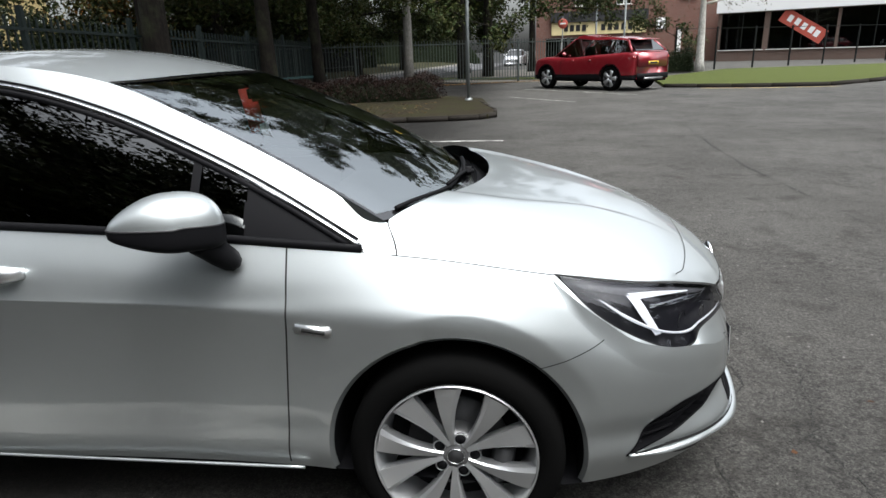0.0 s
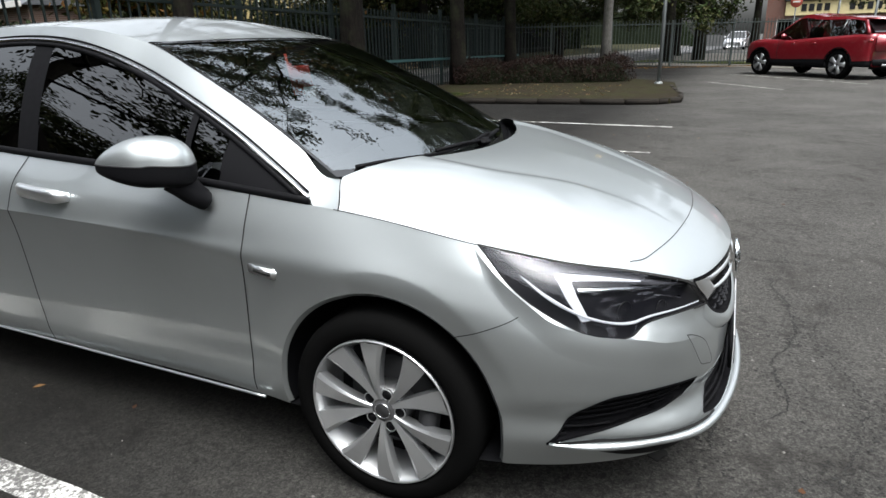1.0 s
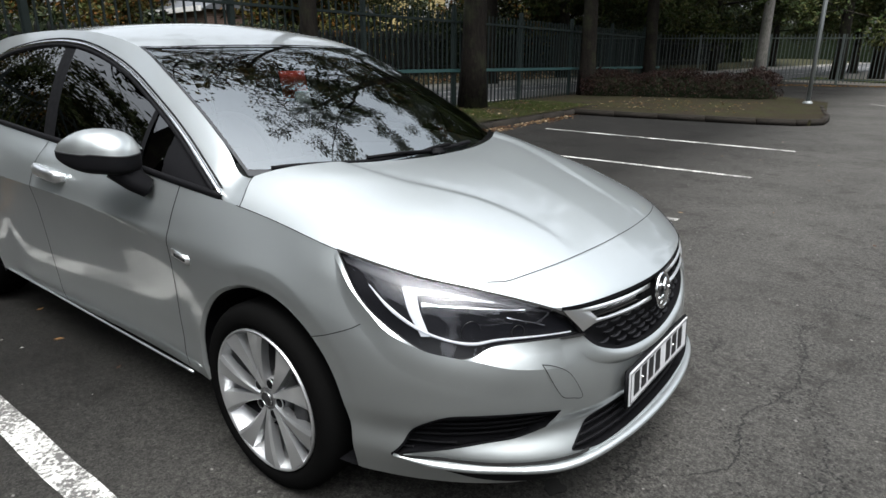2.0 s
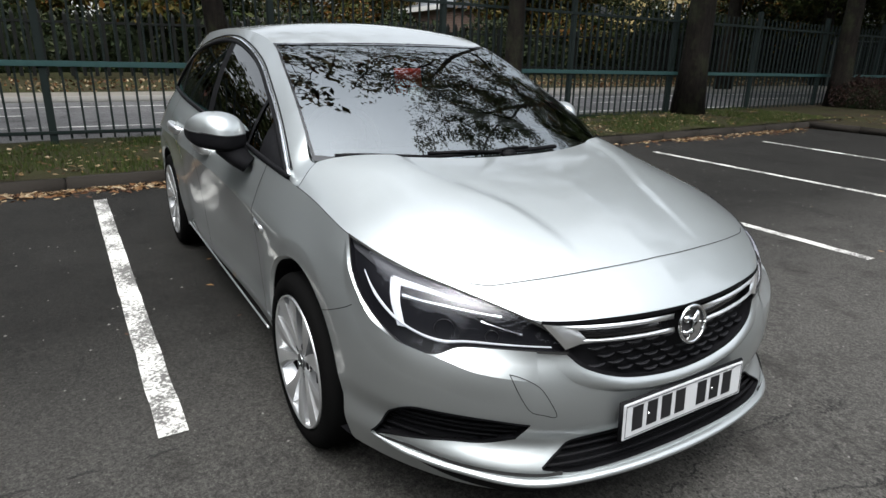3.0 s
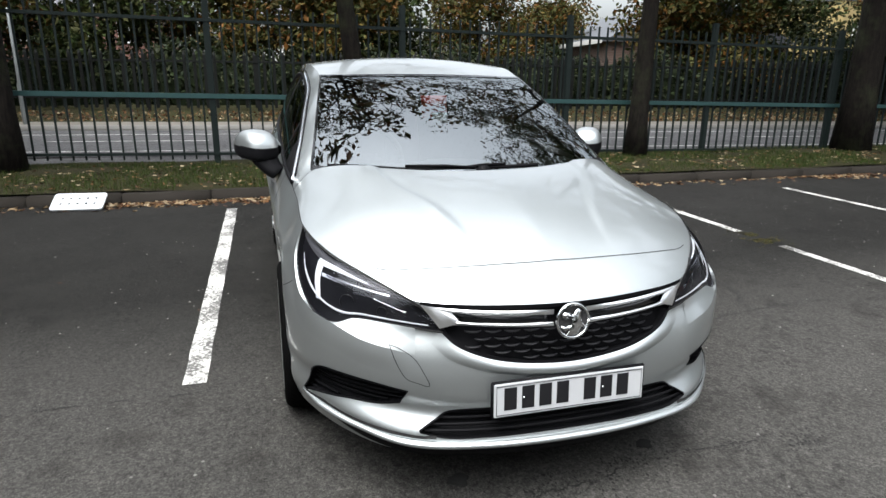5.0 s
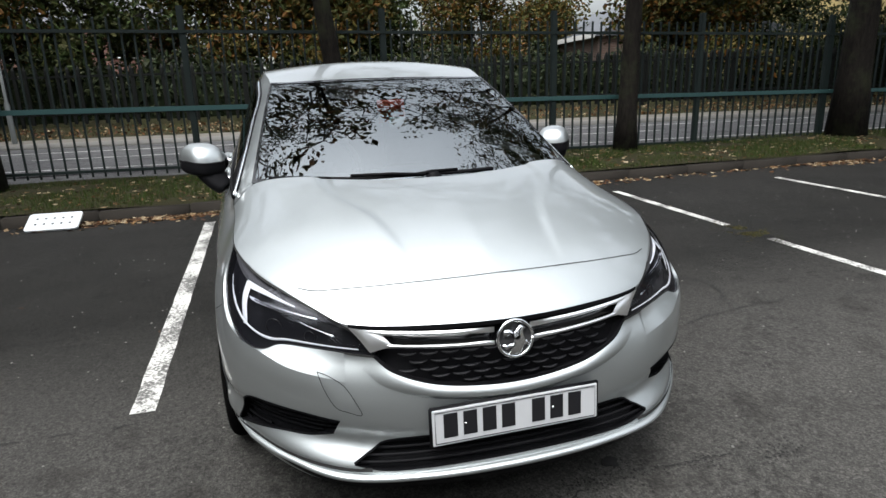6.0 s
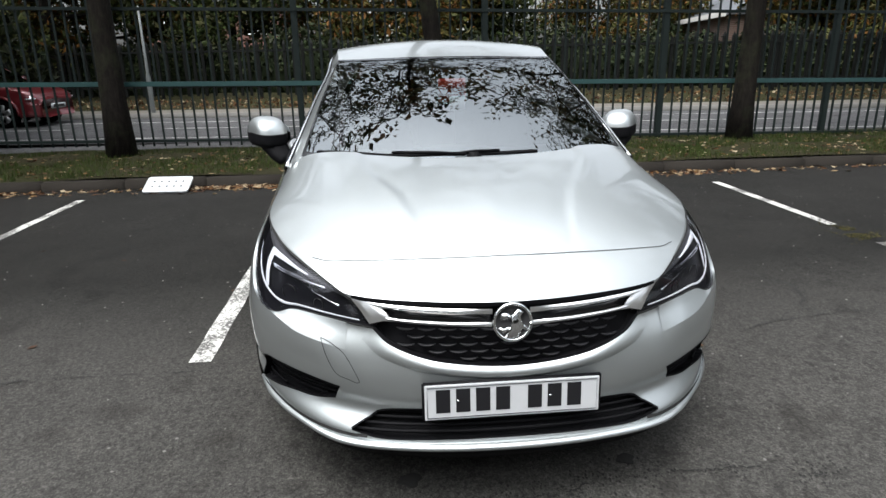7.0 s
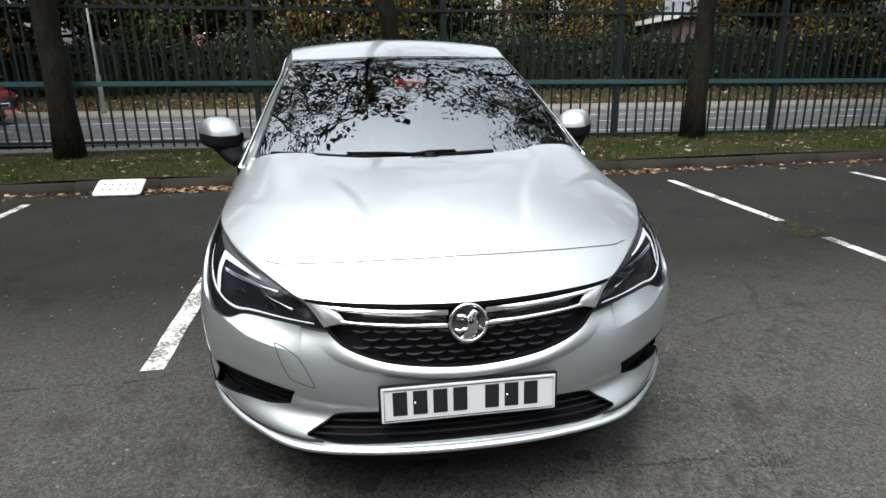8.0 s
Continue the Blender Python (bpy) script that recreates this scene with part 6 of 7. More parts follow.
# ---- far side of the car park: parked cars, buildings, lawn ----
def saloon(name, label, at, paint_mat, L=4.37, W=1.80, H=1.64, wb=2.66, bonnet_h=1.02, belt=1.05, suv=True):
    """A parked car at moderate distance: lofted body, glazed cabin, lamps and wheels. Front towards +x, centre of the wheelbase at the origin."""
    car = thing(name, label, "car", at)
    fo = (L - wb) * .46
    xf, xr = wb / 2 + fo, -(L - fo - wb / 2)
    low = .36 if suv else .22
    wr = .415 if suv else .30
    xs = [xr, xr + .10, xr + .5, -wb / 2, -.4, .5, wb / 2, xf - .35, xf - .08, xf]
    half = [.76, .84, .89, .91, .90, .90, .90, .86, .76, .62]
    if suv:     # a belt that climbs towards the tail
        topz = [belt + .06, belt + .10, belt + .10, belt + .07, belt + .01, belt - .04, bonnet_h - .01, bonnet_h - .06, bonnet_h - .16, bonnet_h - .30]
        xs[1], xs[2], half = xr + .06, xr + .4, [.74, .84, .90, .92, .895, .895, .915, .88, .80, .68]
    else:
        topz = [belt - .02, belt + .02, belt + .03, belt + .02, belt, belt - .02, bonnet_h - .02, bonnet_h - .10, bonnet_h - .22, bonnet_h - .34]
    waist = lambda x: smooth_interp(x, xs, topz)
    V = []
    n = 110
    for x in np.linspace(xr, xf, n):
        w = smooth_interp(x, xs, half) * W / 1.80
        t = smooth_interp(x, xs, topz)
        sec = [(0, low), (w * .93, low), (w * .985, low + .14), (w, low + .30), (w * .985, t - .22), (w * .95, t - .06), (w * .86, t), (w * .5, t + .02), (0, t + .03)]
        sec = even([(y, 0, z) for y, z in sec], 40)[:, [0, 2]]
        V.append([(x, y, z) for y, z in sec] + [(x, -y, z) for y, z in sec[::-1]])
    V = np.array(V)
    k = V.shape[1]
    F = np.array(grid_faces(n, k) + [tuple(range(k))[::-1], tuple((n - 1) * k + i for i in range(k))], dtype=object)
    P = V.reshape(-1, 3)
    keep = []
    for f in F:
        c = P[list(f)].mean(0)
        keep.append(not (min(math.hypot(c[0] - wb / 2, c[2] - wr), math.hypot(c[0] + wb / 2, c[2] - wr)) < wr + .05 and abs(c[1]) > .55))
    F = F[keep]
    clad = [1 if suv and P[list(f)].mean(0)[2] < low + .17 else 0 for f in F]
    meshed("body", P, F, [paint_mat, BLACK], car, index=clad)
    part("sill", box(wb - .7, W * .985, .16, (0, 0, low + .02), 0.03), BLACK, car)
    for s in (1, -1):
        for x in (wb / 2, -wb / 2):
            a = np.linspace(-.1, math.pi + .1, 24)
            ring = [(x + (wr + .06) * math.cos(t), s * W * .492, wr + (wr + .06) * math.sin(t)) for t in a]
            v, f = tube(ring, .028, 6, (1, 1.4), up=(0, 1, 0))
            meshed("arch_trim", v, f, BLACK if suv else paint_mat, car)
            v = [q for t in a for q in ((x + (wr + .06) * math.cos(t), s * W * .49, wr + (wr + .06) * math.sin(t)), (x + (wr + .06) * math.cos(t), s * .5, wr + (wr + .06) * math.sin(t)), (x, s * .49, wr))]
            meshed("arch_liner", v, grid_faces(24, 3), BLACK, car)
    # cabin
    cx = [xr + .12, xr + .56, -.55, .25, wb / 2 - .25] if suv else [xr + .16, xr + .42, -.55, .30, wb / 2 - .28]
    cz = [waist(cx[0]) + .04, H - .17, H - .06, H - .005, bonnet_h + .0] if suv else [belt + .02, H - .16, H, H - .06, bonnet_h]
    cw = [.74, .62, .62, .62, .76]
    roof = []
    for i, x in enumerate(np.linspace(cx[1], cx[3], 14)):
        w, z = smooth_interp(x, cx, cw), smooth_interp(x, cx, cz)
        roof += [(x, t * w, z + .03 * (1 - t * t)) for t in np.linspace(-1, 1, 9)]
    meshed("roof", roof, grid_faces(14, 9), paint_mat, car)

    def pane(A, B, C, D, name, mat, nn=8, lift=0.0):
        V = []
        for u in np.linspace(0, 1, nn):
            for v in np.linspace(0, 1, nn):
                p = (np.array(A) * (1 - u) + np.array(B) * u) * (1 - v) + (np.array(D) * (1 - u) + np.array(C) * u) * v
                V.append(p)
        meshed(name, V, grid_faces(nn, nn), mat, car, centre=(0, 0, .6))
    z1, z3 = smooth_interp(cx[1], cx, cz), smooth_interp(cx[3], cx, cz)
    pane((cx[3], -.62, z3), (cx[3], .62, z3), (cx[4], .76, cz[4]), (cx[4], -.76, cz[4]), "windscreen", PALEGLASS if suv else SIDEGLASS)
    pane((cx[1], -.62, z1), (cx[1], .62, z1), (cx[0], .74, cz[0]), (cx[0], -.74, cz[0]), "rear_window", GLOSSBLACK if suv else SIDEGLASS)
    for s in (1, -1):
        pts_t = [(x, s * smooth_interp(x, cx, cw), smooth_interp(x, cx, cz)) for x in np.linspace(cx[1], cx[3], 12)]
        pts_b = [(x, s * .80 * W / 1.8, waist(x)) for x in np.linspace(cx[0] + .05, cx[4] - .05, 12)]
        V = np.stack([np.array(pts_t), np.array(pts_t) * .86 + np.array(pts_b) * .14, np.array(pts_b)], 1)
        meshed("cabin_side", V[:, :2].reshape(-1, 3), grid_faces(12, 2), paint_mat, car)
        for a, b, nm in ((0, 3, "rear_side_glass"), (3, 7, "rear_door_glass"), (7, 11, "front_door_glass")):
            meshed(nm, V[a:b + 1, 1:].reshape(-1, 3), grid_faces(b - a + 1, 2), PALEGLASS if suv else SIDEGLASS, car, centre=(0, 0, .6))
            v, f = tube([V[b, 1] + (0, s * .004, 0), V[b, 2] + (0, s * .004, 0)], .03, 6, (1, .5))
            meshed("pillar", v, f, paint_mat if b == 11 else GLOSSBLACK, car)
        v, f = tube([V[0, 1], V[0, 2]], .05, 6)
        meshed("pillar", v, f, paint_mat, car)
        part("wing_mirror", box(.12, .2, .13, (.62, s * .99, belt + .08), 0.04), paint_mat, car)
        part("tail_lamp", box(.10, .34, .13, (xr + .08, s * .70 * W / 1.8, belt - .08), 0.03), TAILRED, car, "red tail lamp")
        part("head_lamp", box(.22, .30, .13, (xf - .17, s * .62, bonnet_h - .30), 0.05), LAMPWHITE, car, "clear head lamp")
        for x in (-.25, .55):
            part("door_handle", box(.16, .03, .03, (x - .35, s * .905 * W / 1.8, belt - .14), 0.01), paint_mat, car)
        v, f = ribbonless_line([(.75, belt - .03), (.80, .75), (.72, low + .1)], s * .912 * W / 1.8)
        meshed("shut_line", v, f, SEAM, car)
        v, f = ribbonless_line([(-.25, belt - .02), (-.25, .7), (-.25, low + .1)], s * .914 * W / 1.8)
        meshed("shut_line", v, f, SEAM, car)
    part("rear_bumper", box(.24, W * .88, .36, (xr + .06, 0, low + .12), 0.09), BLACK if suv else paint_mat, car)
    part("number_plate", box(.02, .52, .11, (xr - .03, 0, belt - .26), 0.003), YELLOWSIGN, car, "yellow rear plate")
    part("plate_bar", box(.006, .40, .06, (xr - .042, 0, belt - .26)), INK, car, smooth=False)
    part("grille", box(.05, .9, .14, (xf - .03, 0, bonnet_h - .44), 0.02), BLACK, car)
    part("front_plate", box(.02, .52, .11, (xf + .01, 0, low + .22), 0.003), PLATEWHITE, car)
    part("front_plate_bar", box(.006, .40, .06, (xf + .022, 0, low + .22)), INK, car, smooth=False)
    if suv:
        part("tailgate", box(.06, W * .76, .46, (xr - .002, 0, low + .64), 0.028), paint_mat, car)
        part("spoiler", box(.42, 1.18, .04, (0, 0, 0), 0.015), paint_mat, car).matrix_local = pose(xr + .42, 0, H - .165, 0, -5, 0)
        part("skid_plate", box(.06, W * .5, .08, (xr - .05, 0, low + .04), 0.02), HUBGREY, car, "grey skid plate")
        part("roof_lining", box(1.5, 1.0, .04, (-.5, 0, H - .15), 0.01), TRIM, car)
        for y in (-.42, .42):
            part("seat_back", box(.14, .5, .6, (-.1, y, belt + .02), 0.05), TRIM, car)
    wheel = thing("wheel", "", "")
    wheel.parent = car
    v, f = lathe([(wr * .68, -.10), (wr * .8, -.11), (wr * .96, -.09), (wr, -.05), (wr, .08), (wr * .7, .10)], 32)
    meshed("tyre", v, f, RUBBER, wheel)
    v, f = lathe([(wr * .70, -.095), (wr * .64, -.09), (wr * .6, -.02), (0, -.015)], 32)
    meshed("rim", v, f, DARKALLOY, wheel)
    for q in range(5):
        a = q * 1.2566 + .3
        v, f = tube([(r * math.cos(a), -.088, r * math.sin(a)) for r in (.03, wr * .35, wr * .68)], [.065, .055, .085], 6, (1, .35), up=(0, 1, 0))
        meshed("spoke", v, f, ALLOY, wheel)
    wheel.matrix_local = pose(wb / 2, -W / 2 + .11, wr)
    for x, s in ((-wb / 2, -1), (wb / 2, 1), (-wb / 2, 1)):
        copy_thing(wheel, pose(x, s * (W / 2 - .11), wr, 0, 17, 0 if s < 0 else 180))
    return car


TAILRED = plain("tail_red", (0.30, 0.01, 0.01), 0.15, coat=0.5)


def ribbonless_line(P, y):
    q = even([(x, y, z) for x, z in P], 16)
    return tube(q, 0.006, 4)


saloon("red_suv", "red compact sport utility car parked by the railings", pose(3.25, 21.85, 0, 0, 0, 131), RED, 4.85, 2.0, 1.84, 3.05, 1.16, 1.16)
saloon("red_saloon", "dark red hatchback standing on the road beyond the fence", pose(-13.2, -9.85, .06, 0, 0, 83), DARKRED, 4.1, 1.7, 1.42, 2.5, .92, .94, False)
saloon("pale_saloon", "pale silver car parked far behind the railings", pose(.6, 62, 0, 0, 0, -100), GREYPAINT, 4.3, 1.75, 1.5, 2.6, .95, .98, False)

# lawn with its kerb and a yellow edge line beyond the red car
lawn = structure(slab("lawn", [(5.6, 21.3), (8.0, 20.2), (10.6, 20.0), (16, 24.0), (34, 33), (30, 37.5), (12, 35), (6.4, 27)], 0, .10, LAWN), "bright green lawn with a low kerb", "lawn")
lk = structure(thing("lawn_kerb", "", ""), "low kerb edging the lawn", "kerb")
edge = [(5.6, 21.25), (6.6, 20.75), (7.6, 20.3), (8.8, 20.05), (10.6, 19.9), (12.4, 21.2), (14.2, 22.6), (16, 23.9)]
for (x0, y0), (x1, y1) in zip(edge, edge[1:]):
    L = math.hypot(x1 - x0, y1 - y0)
    part("kerb_stone", box(L * .985, .13, .16, (0, 0, .05), 0.012), KERB, lk).matrix_local = pose((x0 + x1) / 2, (y0 + y1) / 2, 0, 0, 0, math.degrees(math.atan2(y1 - y0, x1 - x0)))
V = [(x, y + s, .005) for x, y in ((6.6, 20.3), (7.6, 19.85), (8.8, 19.6), (10.7, 19.45)) for s in (-.06, .06)]
structure(meshed("yellow_line", V, grid_faces(4, 2), YELLOWLINE, smooth=False), "worn yellow line along the lawn kerb", "road marking")
for x, y in ((5.2, 17.6), (9.0, 17.0)):
    v, f = lathe([(0, .006), (.30, .006), (.34, .0)], 28)
    ob = structure(meshed("drain_cover", v, f, CRACKFILL), "dark iron drain cover set in the asphalt", "drain cover")
    ob.matrix_world = pose(x, y, .002, 90, 0, 0)
hedge("low_hedge", "clipped dark green hedge beside the lawn", wob(.7, 1.1, 6, .08), 2.2, 3500, .09, 81, HEDGELEAF, at=pose(9.0, 34.2, .05, 0, 0, -8))
tree("birch_tree", 10.1, 33.2, 8.0, .2, 3.2, 2.6, 1800, .13, 90, AUTUMN, PALEBARK, "white-barked birch on the lawn")
bar_fence("lawn_railing", "thin dark railing behind the lawn", 0, 0, 30, 3.0, .03, .1, 2.4, ((2.3, .03, .02, FENCEDARK),), [3 * k for k in range(11)], (FENCEDARK, FENCEDARK)).matrix_world = pose(9.5, 36, 0, 0, 0, -62)


def building(name, label, at, w, d, h, wall_mat, windows, frame_mat=WHITEPAINT, roof_mat=SLATE, pitched=0.0):
    """A block with recessed windows on its front (towards -y)."""
    b = tagged(thing(name, "", "", at), label, "building")
    # front wall with its openings, as one piece
    xs = sorted({-w / 2, w / 2, *[x for win in windows for x in (win[0], win[1])]})
    zs = sorted({0, h, *[z for win in windows for z in (win[2], win[3])]})
    bm = bmesh.new()
    vert = {(i, j, k): bm.verts.new((x, .3 * k, z)) for i, x in enumerate(xs) for j, z in enumerate(zs) for k in (0, 1)}

    def solid(i, j):
        if not (0 <= i < len(xs) - 1 and 0 <= j < len(zs) - 1):
            return False
        cx, cz = (xs[i] + xs[i + 1]) / 2, (zs[j] + zs[j + 1]) / 2
        return not any(a < cx < c and e < cz < g for a, c, e, g, *_ in windows)

    for i in range(len(xs) - 1):
        for j in range(len(zs) - 1):
            if not solid(i, j):
                continue
            for k in (0, 1):
                bm.faces.new([vert[i, j, k], vert[i + 1, j, k], vert[i + 1, j + 1, k], vert[i, j + 1, k]])
            for di, dj, p, q in ((-1, 0, (i, j), (i, j + 1)), (1, 0, (i + 1, j), (i + 1, j + 1)), (0, -1, (i, j), (i + 1, j)), (0, 1, (i, j + 1), (i + 1, j + 1))):
                if not solid(i + di, j + dj):
                    bm.faces.new([vert[(*p, 0)], vert[(*q, 0)], vert[(*q, 1)], vert[(*p, 1)]])
    part("wall", bm, wall_mat, b, smooth=False)
    for x in (-w / 2 + .15, w / 2 - .15):
        part("side_wall", box(.3, d - .3, h, (x, d / 2 + .15, h / 2)), wall_mat, b, smooth=False)
    part("back_wall", box(w - .6, .3, h, (0, d - .15, h / 2)), wall_mat, b, smooth=False)
    part("inner_floor", box(w - .6, d - .6, .1, (0, d / 2, .05)), DARKGAP, b, smooth=False)
    if pitched:
        bm = bmesh.new()
        vs = [bm.verts.new(v) for v in ((-w / 2 - .2, -.3, h), (w / 2 + .2, -.3, h), (w / 2 + .2, d + .3, h), (-w / 2 - .2, d + .3, h), (-w / 2 - .2, d / 2, h + pitched), (w / 2 + .2, d / 2, h + pitched))]
        for f in ((0, 1, 5, 4), (2, 3, 4, 5), (0, 4, 3), (1, 2, 5), (0, 3, 2, 1)):
            bm.faces.new([vs[i] for i in f])
        part("roof", bm, roof_mat, b, smooth=False)
    else:
        part("roof", box(w + .2, d + .2, .25, (0, d / 2, h + .12), 0.02), roof_mat, b, smooth=False)
    for a, c, e, g, *_ in windows:
        win = thing("window", "", "")
        win.parent = b
        part("pane", box(c - a, .02, g - e, ((a + c) / 2, .16, (e + g) / 2)), SHOPGLASS, win, smooth=False)
        part("room", box(c - a, .05, g - e, ((a + c) / 2, .9, (e + g) / 2)), DARKGAP, win, smooth=False)
        bm = bmesh.new()
        for x in (a, (a + c) / 2, c):
            add_box(bm, .07, .1, g - e, Matrix.Translation((x, .13, (e + g) / 2)))
        for z in (e, g):
            add_box(bm, c - a + .07, .1, .07, Matrix.Translation(((a + c) / 2, .13, z)))
        part("frame", bm, frame_mat, win, smooth=False)
        part("sill", box(c - a + .2, .16, .06, ((a + c) / 2, -.04, e - .03)), RENDER, win, smooth=False)
    return b


# brick shop with a cream fascia
shop = building("brick_shop", "red brick shop with a cream fascia board and dark lettering", pose(11.0, 60, 0, 0, 0, -6), 17, 9, 8.5, BRICK, [(-4.9, -3.6, 5.2, 6.8), (-1.2, .1, 5.2, 6.8), (4.4, 5.7, 5.4, 7.0), (-7.6, -4.6, .3, 2.4), (-3.6, .6, .3, 2.4)])
part("fascia", box(8.6, .2, 1.12, (-2.75, -.1, 3.22), 0.02), CREAM, shop, "cream fascia board", smooth=False)
part("fascia_hood", box(8.8, .5, .9, (-2.75, -.2, 4.25), 0.02), DARKGAP, shop, smooth=False)
for x in (-5.7, -5.15, -4.6, -4.05, -2.3, -1.7, -1.1, -.5, .1):
    part("fascia_bar", box(.38, .04, .56, (x, -.22, 3.26)), INK, shop, smooth=False)
part("wall_sign", box(.8, .06, 1.0, (2.8, -.06, 3.4), 0.02), WHITEPAINT, shop, smooth=False)
part("wall_sign", box(.5, .06, 1.9, (4.4, -.06, 1.8), 0.02), WHITEPAINT, shop, smooth=False)
# showroom with large panes and a slanted banner
show = building("showroom", "low showroom with dark glazing and a white fascia", pose(26.2, 50.5, 0, 0, 0, -30), 20, 8, 4.6, BROWNBRICK, [(-9.7, -6.4, .9, 3.8), (-6.0, -1.3, .9, 3.8), (-1.1, 3.6, .9, 3.8), (3.8, 9.6, .9, 3.8)], frame_mat=FENCEDARK)
part("fascia", box(20.2, .4, 1.3, (0, -.12, 4.5), 0.02), WHITEPAINT, show, "white fascia", smooth=False)
part("banner", box(3.6, .03, 1.1, (0, 0, 0)), BANNER, show, "red banner across the window", smooth=False).matrix_local = pose(-3.6, .02, 2.6, 0, 32, 0)
for k, x in enumerate((-1.1, -.5, .1, .7, 1.2)):
    part("banner_bar", box(.36, .02, .5, (x, -.025, .05 * (k % 2))), WHITEPAINT, show, smooth=False).matrix_local = pose(-3.6, .02, 2.6, 0, 32, 0)
def pole_with(name, label, category, at, height, radius, sign=None):
    p = thing(name, label, category, at)
    v, f = lathe([(radius * 1.7, 0), (radius * 1.7, .9), (radius, 1.0), (radius * .75, height), (0, height + .02)], 14)
    meshed("column", v[:, [0, 2, 1]], f, GALV, p)
    if sign:
        v, f = lathe([(0, -.02), (.30, -.02), (.31, .0), (0, .0)], 28)
        meshed("sign_disc", v, f, sign, p, "round red sign disc").matrix_local = pose(0, -radius - .02, height - .4)
        part("sign_bar", box(.36, .012, .09, (0, -radius - .05, height - .4), 0.003), WHITEPAINT, p, smooth=False)
    return p


pole_with("lamp_column", "tall galvanised street lamp column beside the shop", "lamp post", pose(7.6, 42, 0), 8.5, .075)
pole_with("sign_post", "grey post with a round red sign beside the road", "sign post", pose(3.5, 41, 0), 3.4, .04, BANNER)
pole_with("telegraph_column", "slim grey column at the kerb before the shop", "lamp post", pose(5.7, 41.5, 0), 7.5, .06)
pole_with("road_post", "thin grey post on the far bank beyond the fence", "sign post", pose(-14.6, -6.35, .15), 2.6, .035)
# buildings glimpsed over the planting across the road
building("brick_house", "red brick house behind the trees", pose(-52, -14, 0, 0, 0, 90), 12, 9, 6.0, BRICK, [(-4.5, -2.8, 3.6, 5.2), (-.8, .8, 3.6, 5.2), (2.8, 4.5, 3.6, 5.2), (-4.5, -2.8, .8, 2.4), (2.8, 4.5, .8, 2.4)], pitched=2.6)
building("white_house", "pale rendered house behind the trees", pose(-48, 2, 0, 0, 0, 90), 10, 9, 5.6, RENDER, [(-3.5, -1.8, 3.2, 4.7), (1.8, 3.5, 3.2, 4.7), (-3.5, -1.8, .8, 2.4), (1.8, 3.5, .8, 2.4)], pitched=2.4)
shed = building("long_shed", "long low brown brick building with a grey roof", pose(-39.3, 17.2, 0, 0, 0, -10), 30, 9, 3.0, BROWNBRICK, [(-12, -9, 1, 2.2), (-5, -2, 1, 2.2), (3, 6, 1, 2.2), (9, 12, 1, 2.2)], roof_mat=SHEETROOF, pitched=2.2)
part("eave", box(30.4, .12, .22, (0, -.34, 3.02), 0.01), RENDER, shed, "pale eave board", smooth=False)
building("yellow_building", "yellow rendered block behind the trees", pose(-38, 46, 0, 0, 0, 110), 12, 9, 7.0, YELLOWWALL, [(-4.5, -3, 1.2, 2.6), (-1, .8, 1.2, 2.6), (3, 4.5, 1.2, 2.6), (-4.5, -3, 4.2, 5.6), (-1, .8, 4.2, 5.6), (3, 4.5, 4.2, 5.6)])
# planting added to close the car park's other sides, mostly unseen, blocking low sky
for k, (xx, yy, L, h, rz) in enumerate(((-3, -10.5, 24, 2.8, 0), (20, -4, 30, 3.2, 90), (-32, 70, 60, 6.0, 20))):
    hedge("hedge", "tall dark hedge added round the car park to block low sky", wob(1.6, h, 21, .15), L, 9000, .28, 40 + k, HEDGELEAF, at=pose(xx, yy, 0, 0, 0, rz))
for k, (xx, yy, h, r) in enumerate(((-8.5, -11, 13, 4.6), (-5.2, -11.5, 12, 5.0), (-3.5, -17, 9, 4.8), (1.5, -15.5, 7.5, 4.4), (8.5, -15.5, 7.5, 4.4), (15, -10, 11, 4.4), (15, -3, 11, 4.6), (16, 4, 12, 4.8), (17, 11, 11, 4.6), (-6, -18, 13, 5), (-12, 34, 11, 4.8), (-18, 47, 12, 5), (-9, 52, 11, 4.6), (-3, 44, 9, 3.4), (-14, 27, 10, 4.4))):
    tree("tree", xx, yy, h, .22, 2.4, r, 28000, .26, 110 + k, LEAF, label="broad green tree of the added, mostly unseen planting round the car park", base_z=0)

# ---- small things by the kerb ----
board = thing("white_board", "white plastic panel with rows of holes lying against the kerb", "panel")
corner = [(sx * (.14 - .035 + .035 * math.cos(t)), sy * (.25 - .035 + .035 * math.sin(t))) for sx, sy, t0 in ((1, 1, 0), (-1, 1, 1), (-1, -1, 0), (1, -1, 1)) for t in (np.linspace(0, math.pi / 2, 6) if not t0 else np.linspace(math.pi / 2, 0, 6))]
slab("panel", corner, -.009, .009, WHITEPLASTIC, board)
for r in range(2):
    for k in range(5):
        v, f = lathe([(0, 0), (.011, 0), (.012, -.002)], 12)
        o = meshed("hole", v, f, INK, board)
        o.matrix_local = pose(-.045 + .09 * r, -.16 + .08 * k, .0105, -90, 0, 0)
part("foot", box(.03, .05, .04, (.10, .05, -.022), 0.008), BLUESIGN, board)
board.matrix_world = pose(-4.576, -2.79, .075, 0, 26, -4)

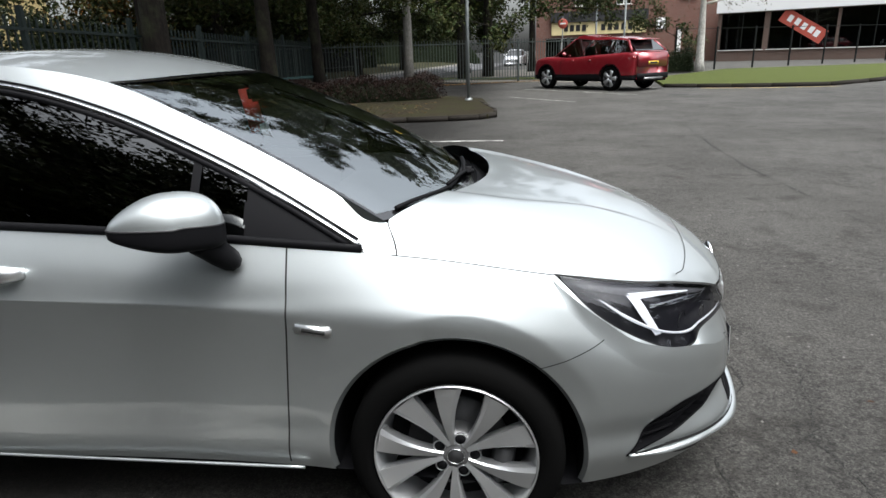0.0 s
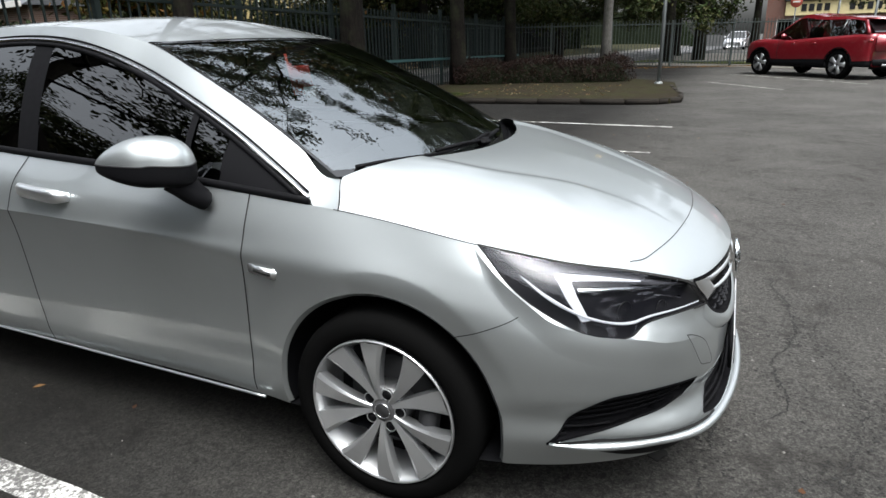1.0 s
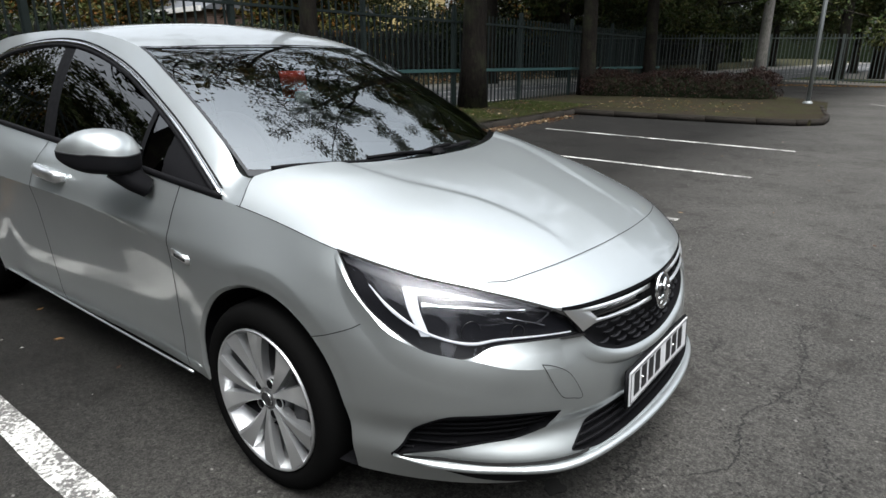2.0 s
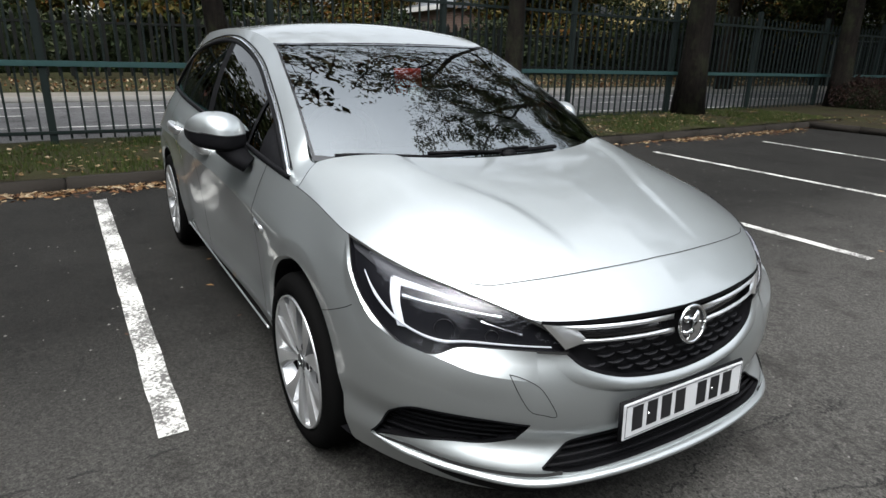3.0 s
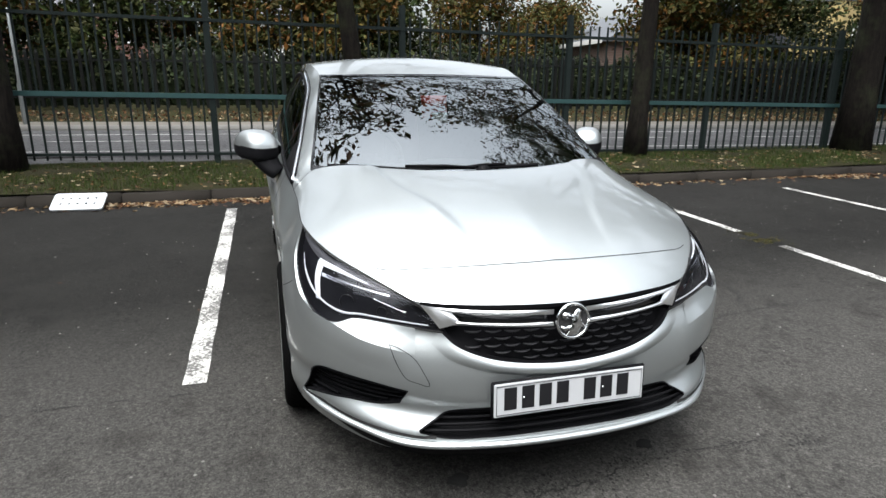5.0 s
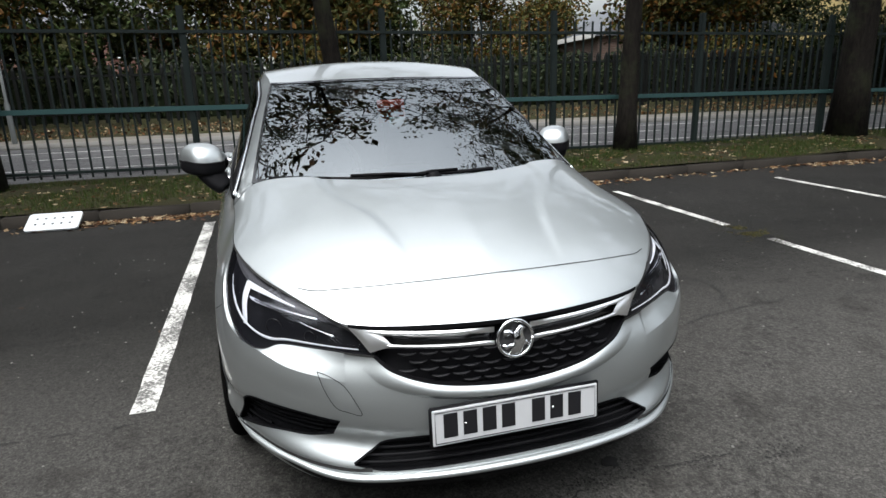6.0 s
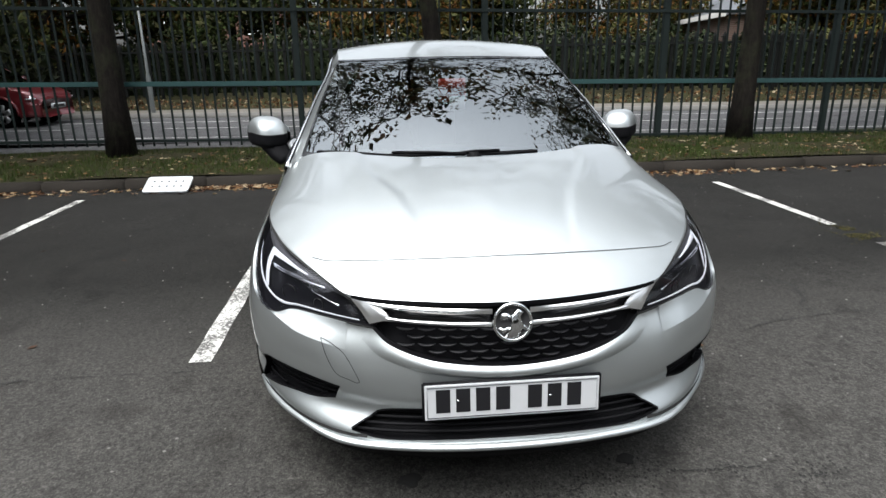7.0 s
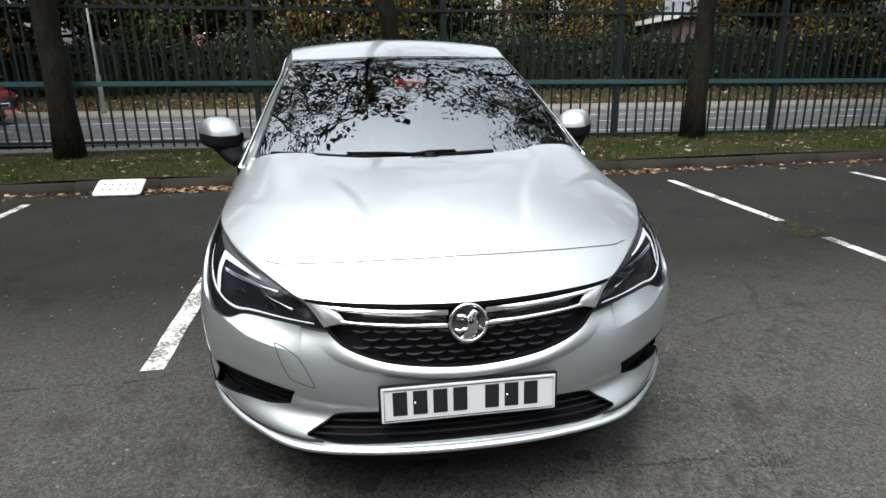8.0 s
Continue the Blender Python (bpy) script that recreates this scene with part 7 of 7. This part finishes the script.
rng = np.random.default_rng(77)
n = 7000
y = rng.uniform(-9, 12, n)
heap = sum(a * np.exp(-((y - c) / w) ** 2) for c, w, a in ((-2.1, .55, 1), (-.9, .5, .8), (-5.2, .8, .7), (3.4, .6, .35), (7.4, .5, 1), (9.3, .6, .7)))
keep = rng.random(n) < .10 + .9 * heap
x = KERB_X + .03 + np.abs(rng.normal(0, .13, n))
C = np.stack([x, y, .010 + .028 * rng.random(n) * np.exp(-(x - KERB_X) / .12)], 1)[keep]
V, F = leaf_cloud(C, .092, rng, .0, .6)
V[:, 2] = np.maximum(.004, .004 + (V[:, 2] - .004) * .45)
tagged(meshed("leaf_litter", V, F, FALLEN, smooth=False), "brown fallen leaves gathered along the kerb", "fallen leaves", kind="stuff")
n = 2300
C = np.stack([rng.uniform(FENCE_X, KERB_X - .15, n), rng.uniform(-9, 12, n), np.full(n, .145)], 1)
V, F = leaf_cloud(C, .082, rng, .0, .6)
V[:, 2] = .13 + (V[:, 2] - .145) * .35
tagged(meshed("verge_leaves", V, F, FALLEN, smooth=False), "scattered brown leaves on the verge", "fallen leaves", kind="stuff")
n = 60
C = np.stack([rng.uniform(-3.6, 3, n), rng.uniform(-3.5, 9, n), np.full(n, .006)], 1)
V, F = leaf_cloud(C, .045, rng, .0, .6)
V[:, 2] = np.maximum(.004, .005 + (V[:, 2] - .006) * .25)
tagged(meshed("stray_leaves", V, F, FALLEN, smooth=False), "a few stray leaves on the asphalt", "fallen leaves", kind="stuff")
n = 260
C = np.stack([rng.uniform(-5.2, -1.8, n), rng.uniform(11.6, 15.4, n), np.full(n, .12)], 1)
V, F = leaf_cloud(C, .07, rng, .0, .6)
V[:, 2] = .118 + (V[:, 2] - .12) * .4
tagged(meshed("bed_leaves", V, F, FALLEN, smooth=False), "brown leaf litter on the planting bed", "fallen leaves", kind="stuff")
n = 1500
t, off = rng.uniform(-5, 9.5, n), -np.abs(rng.normal(0, .35, n)) - .15
C = np.stack([-3.2 + .927 * t - .375 * off, 27.3 + .375 * t + .927 * off, np.full(n, .02)], 1)
V, F = leaf_cloud(C, .10, rng, .0, .6)
V[:, 2] = np.maximum(.014, .02 + (V[:, 2] - .02) * .4)
tagged(meshed("railing_leaves", V, F, AUTUMNFALL, smooth=False), "orange leaves blown along the foot of the railings", "fallen leaves", kind="stuff")
n = 3000
y = rng.uniform(-16, 26, n)
C = np.stack([rng.uniform(-16.5, -14.75, n) + TURN_ROAD * y, y, np.zeros(n)], 1)
C[:, 2] = np.interp(C[:, 0] - TURN_ROAD * y, [-16.6, -15.6, -14.7], [.36, .25, .18])
V, F = leaf_cloud(C, .11, rng, .0, .6)
tagged(meshed("bank_leaves", V, F, FALLEN, smooth=False), "brown leaves lying thick on the far bank", "fallen leaves", kind="stuff")
# grass blades on the verge
n = 60000
bx, by = rng.uniform(FENCE_X - .2, KERB_X - .14, n), rng.uniform(-8, 12, n)
dens = np.array([noise.noise((a * 1.3, b * 1.3, 9.0)) for a, b in zip(bx, by)])
k = dens > -.15
bx, by = bx[k], by[k]
n = len(bx)
h, a, t = rng.uniform(.02, .075, n), rng.uniform(0, 6.28, n), rng.normal(0, .02, (n, 2))
base = np.stack([bx, by, np.full(n, .10)], 1)
wv = np.stack([np.cos(a), np.sin(a), 0 * a], 1) * .005
V = np.stack([base - wv, base + wv, base + np.stack([t[:, 0], t[:, 1], h + .02], 1)], 1).reshape(-1, 3)
tagged(meshed("grass", V, np.arange(3 * n).reshape(-1, 3), GRASSBLADE, smooth=False), "short thin grass on the verge", "grass", kind="stuff")
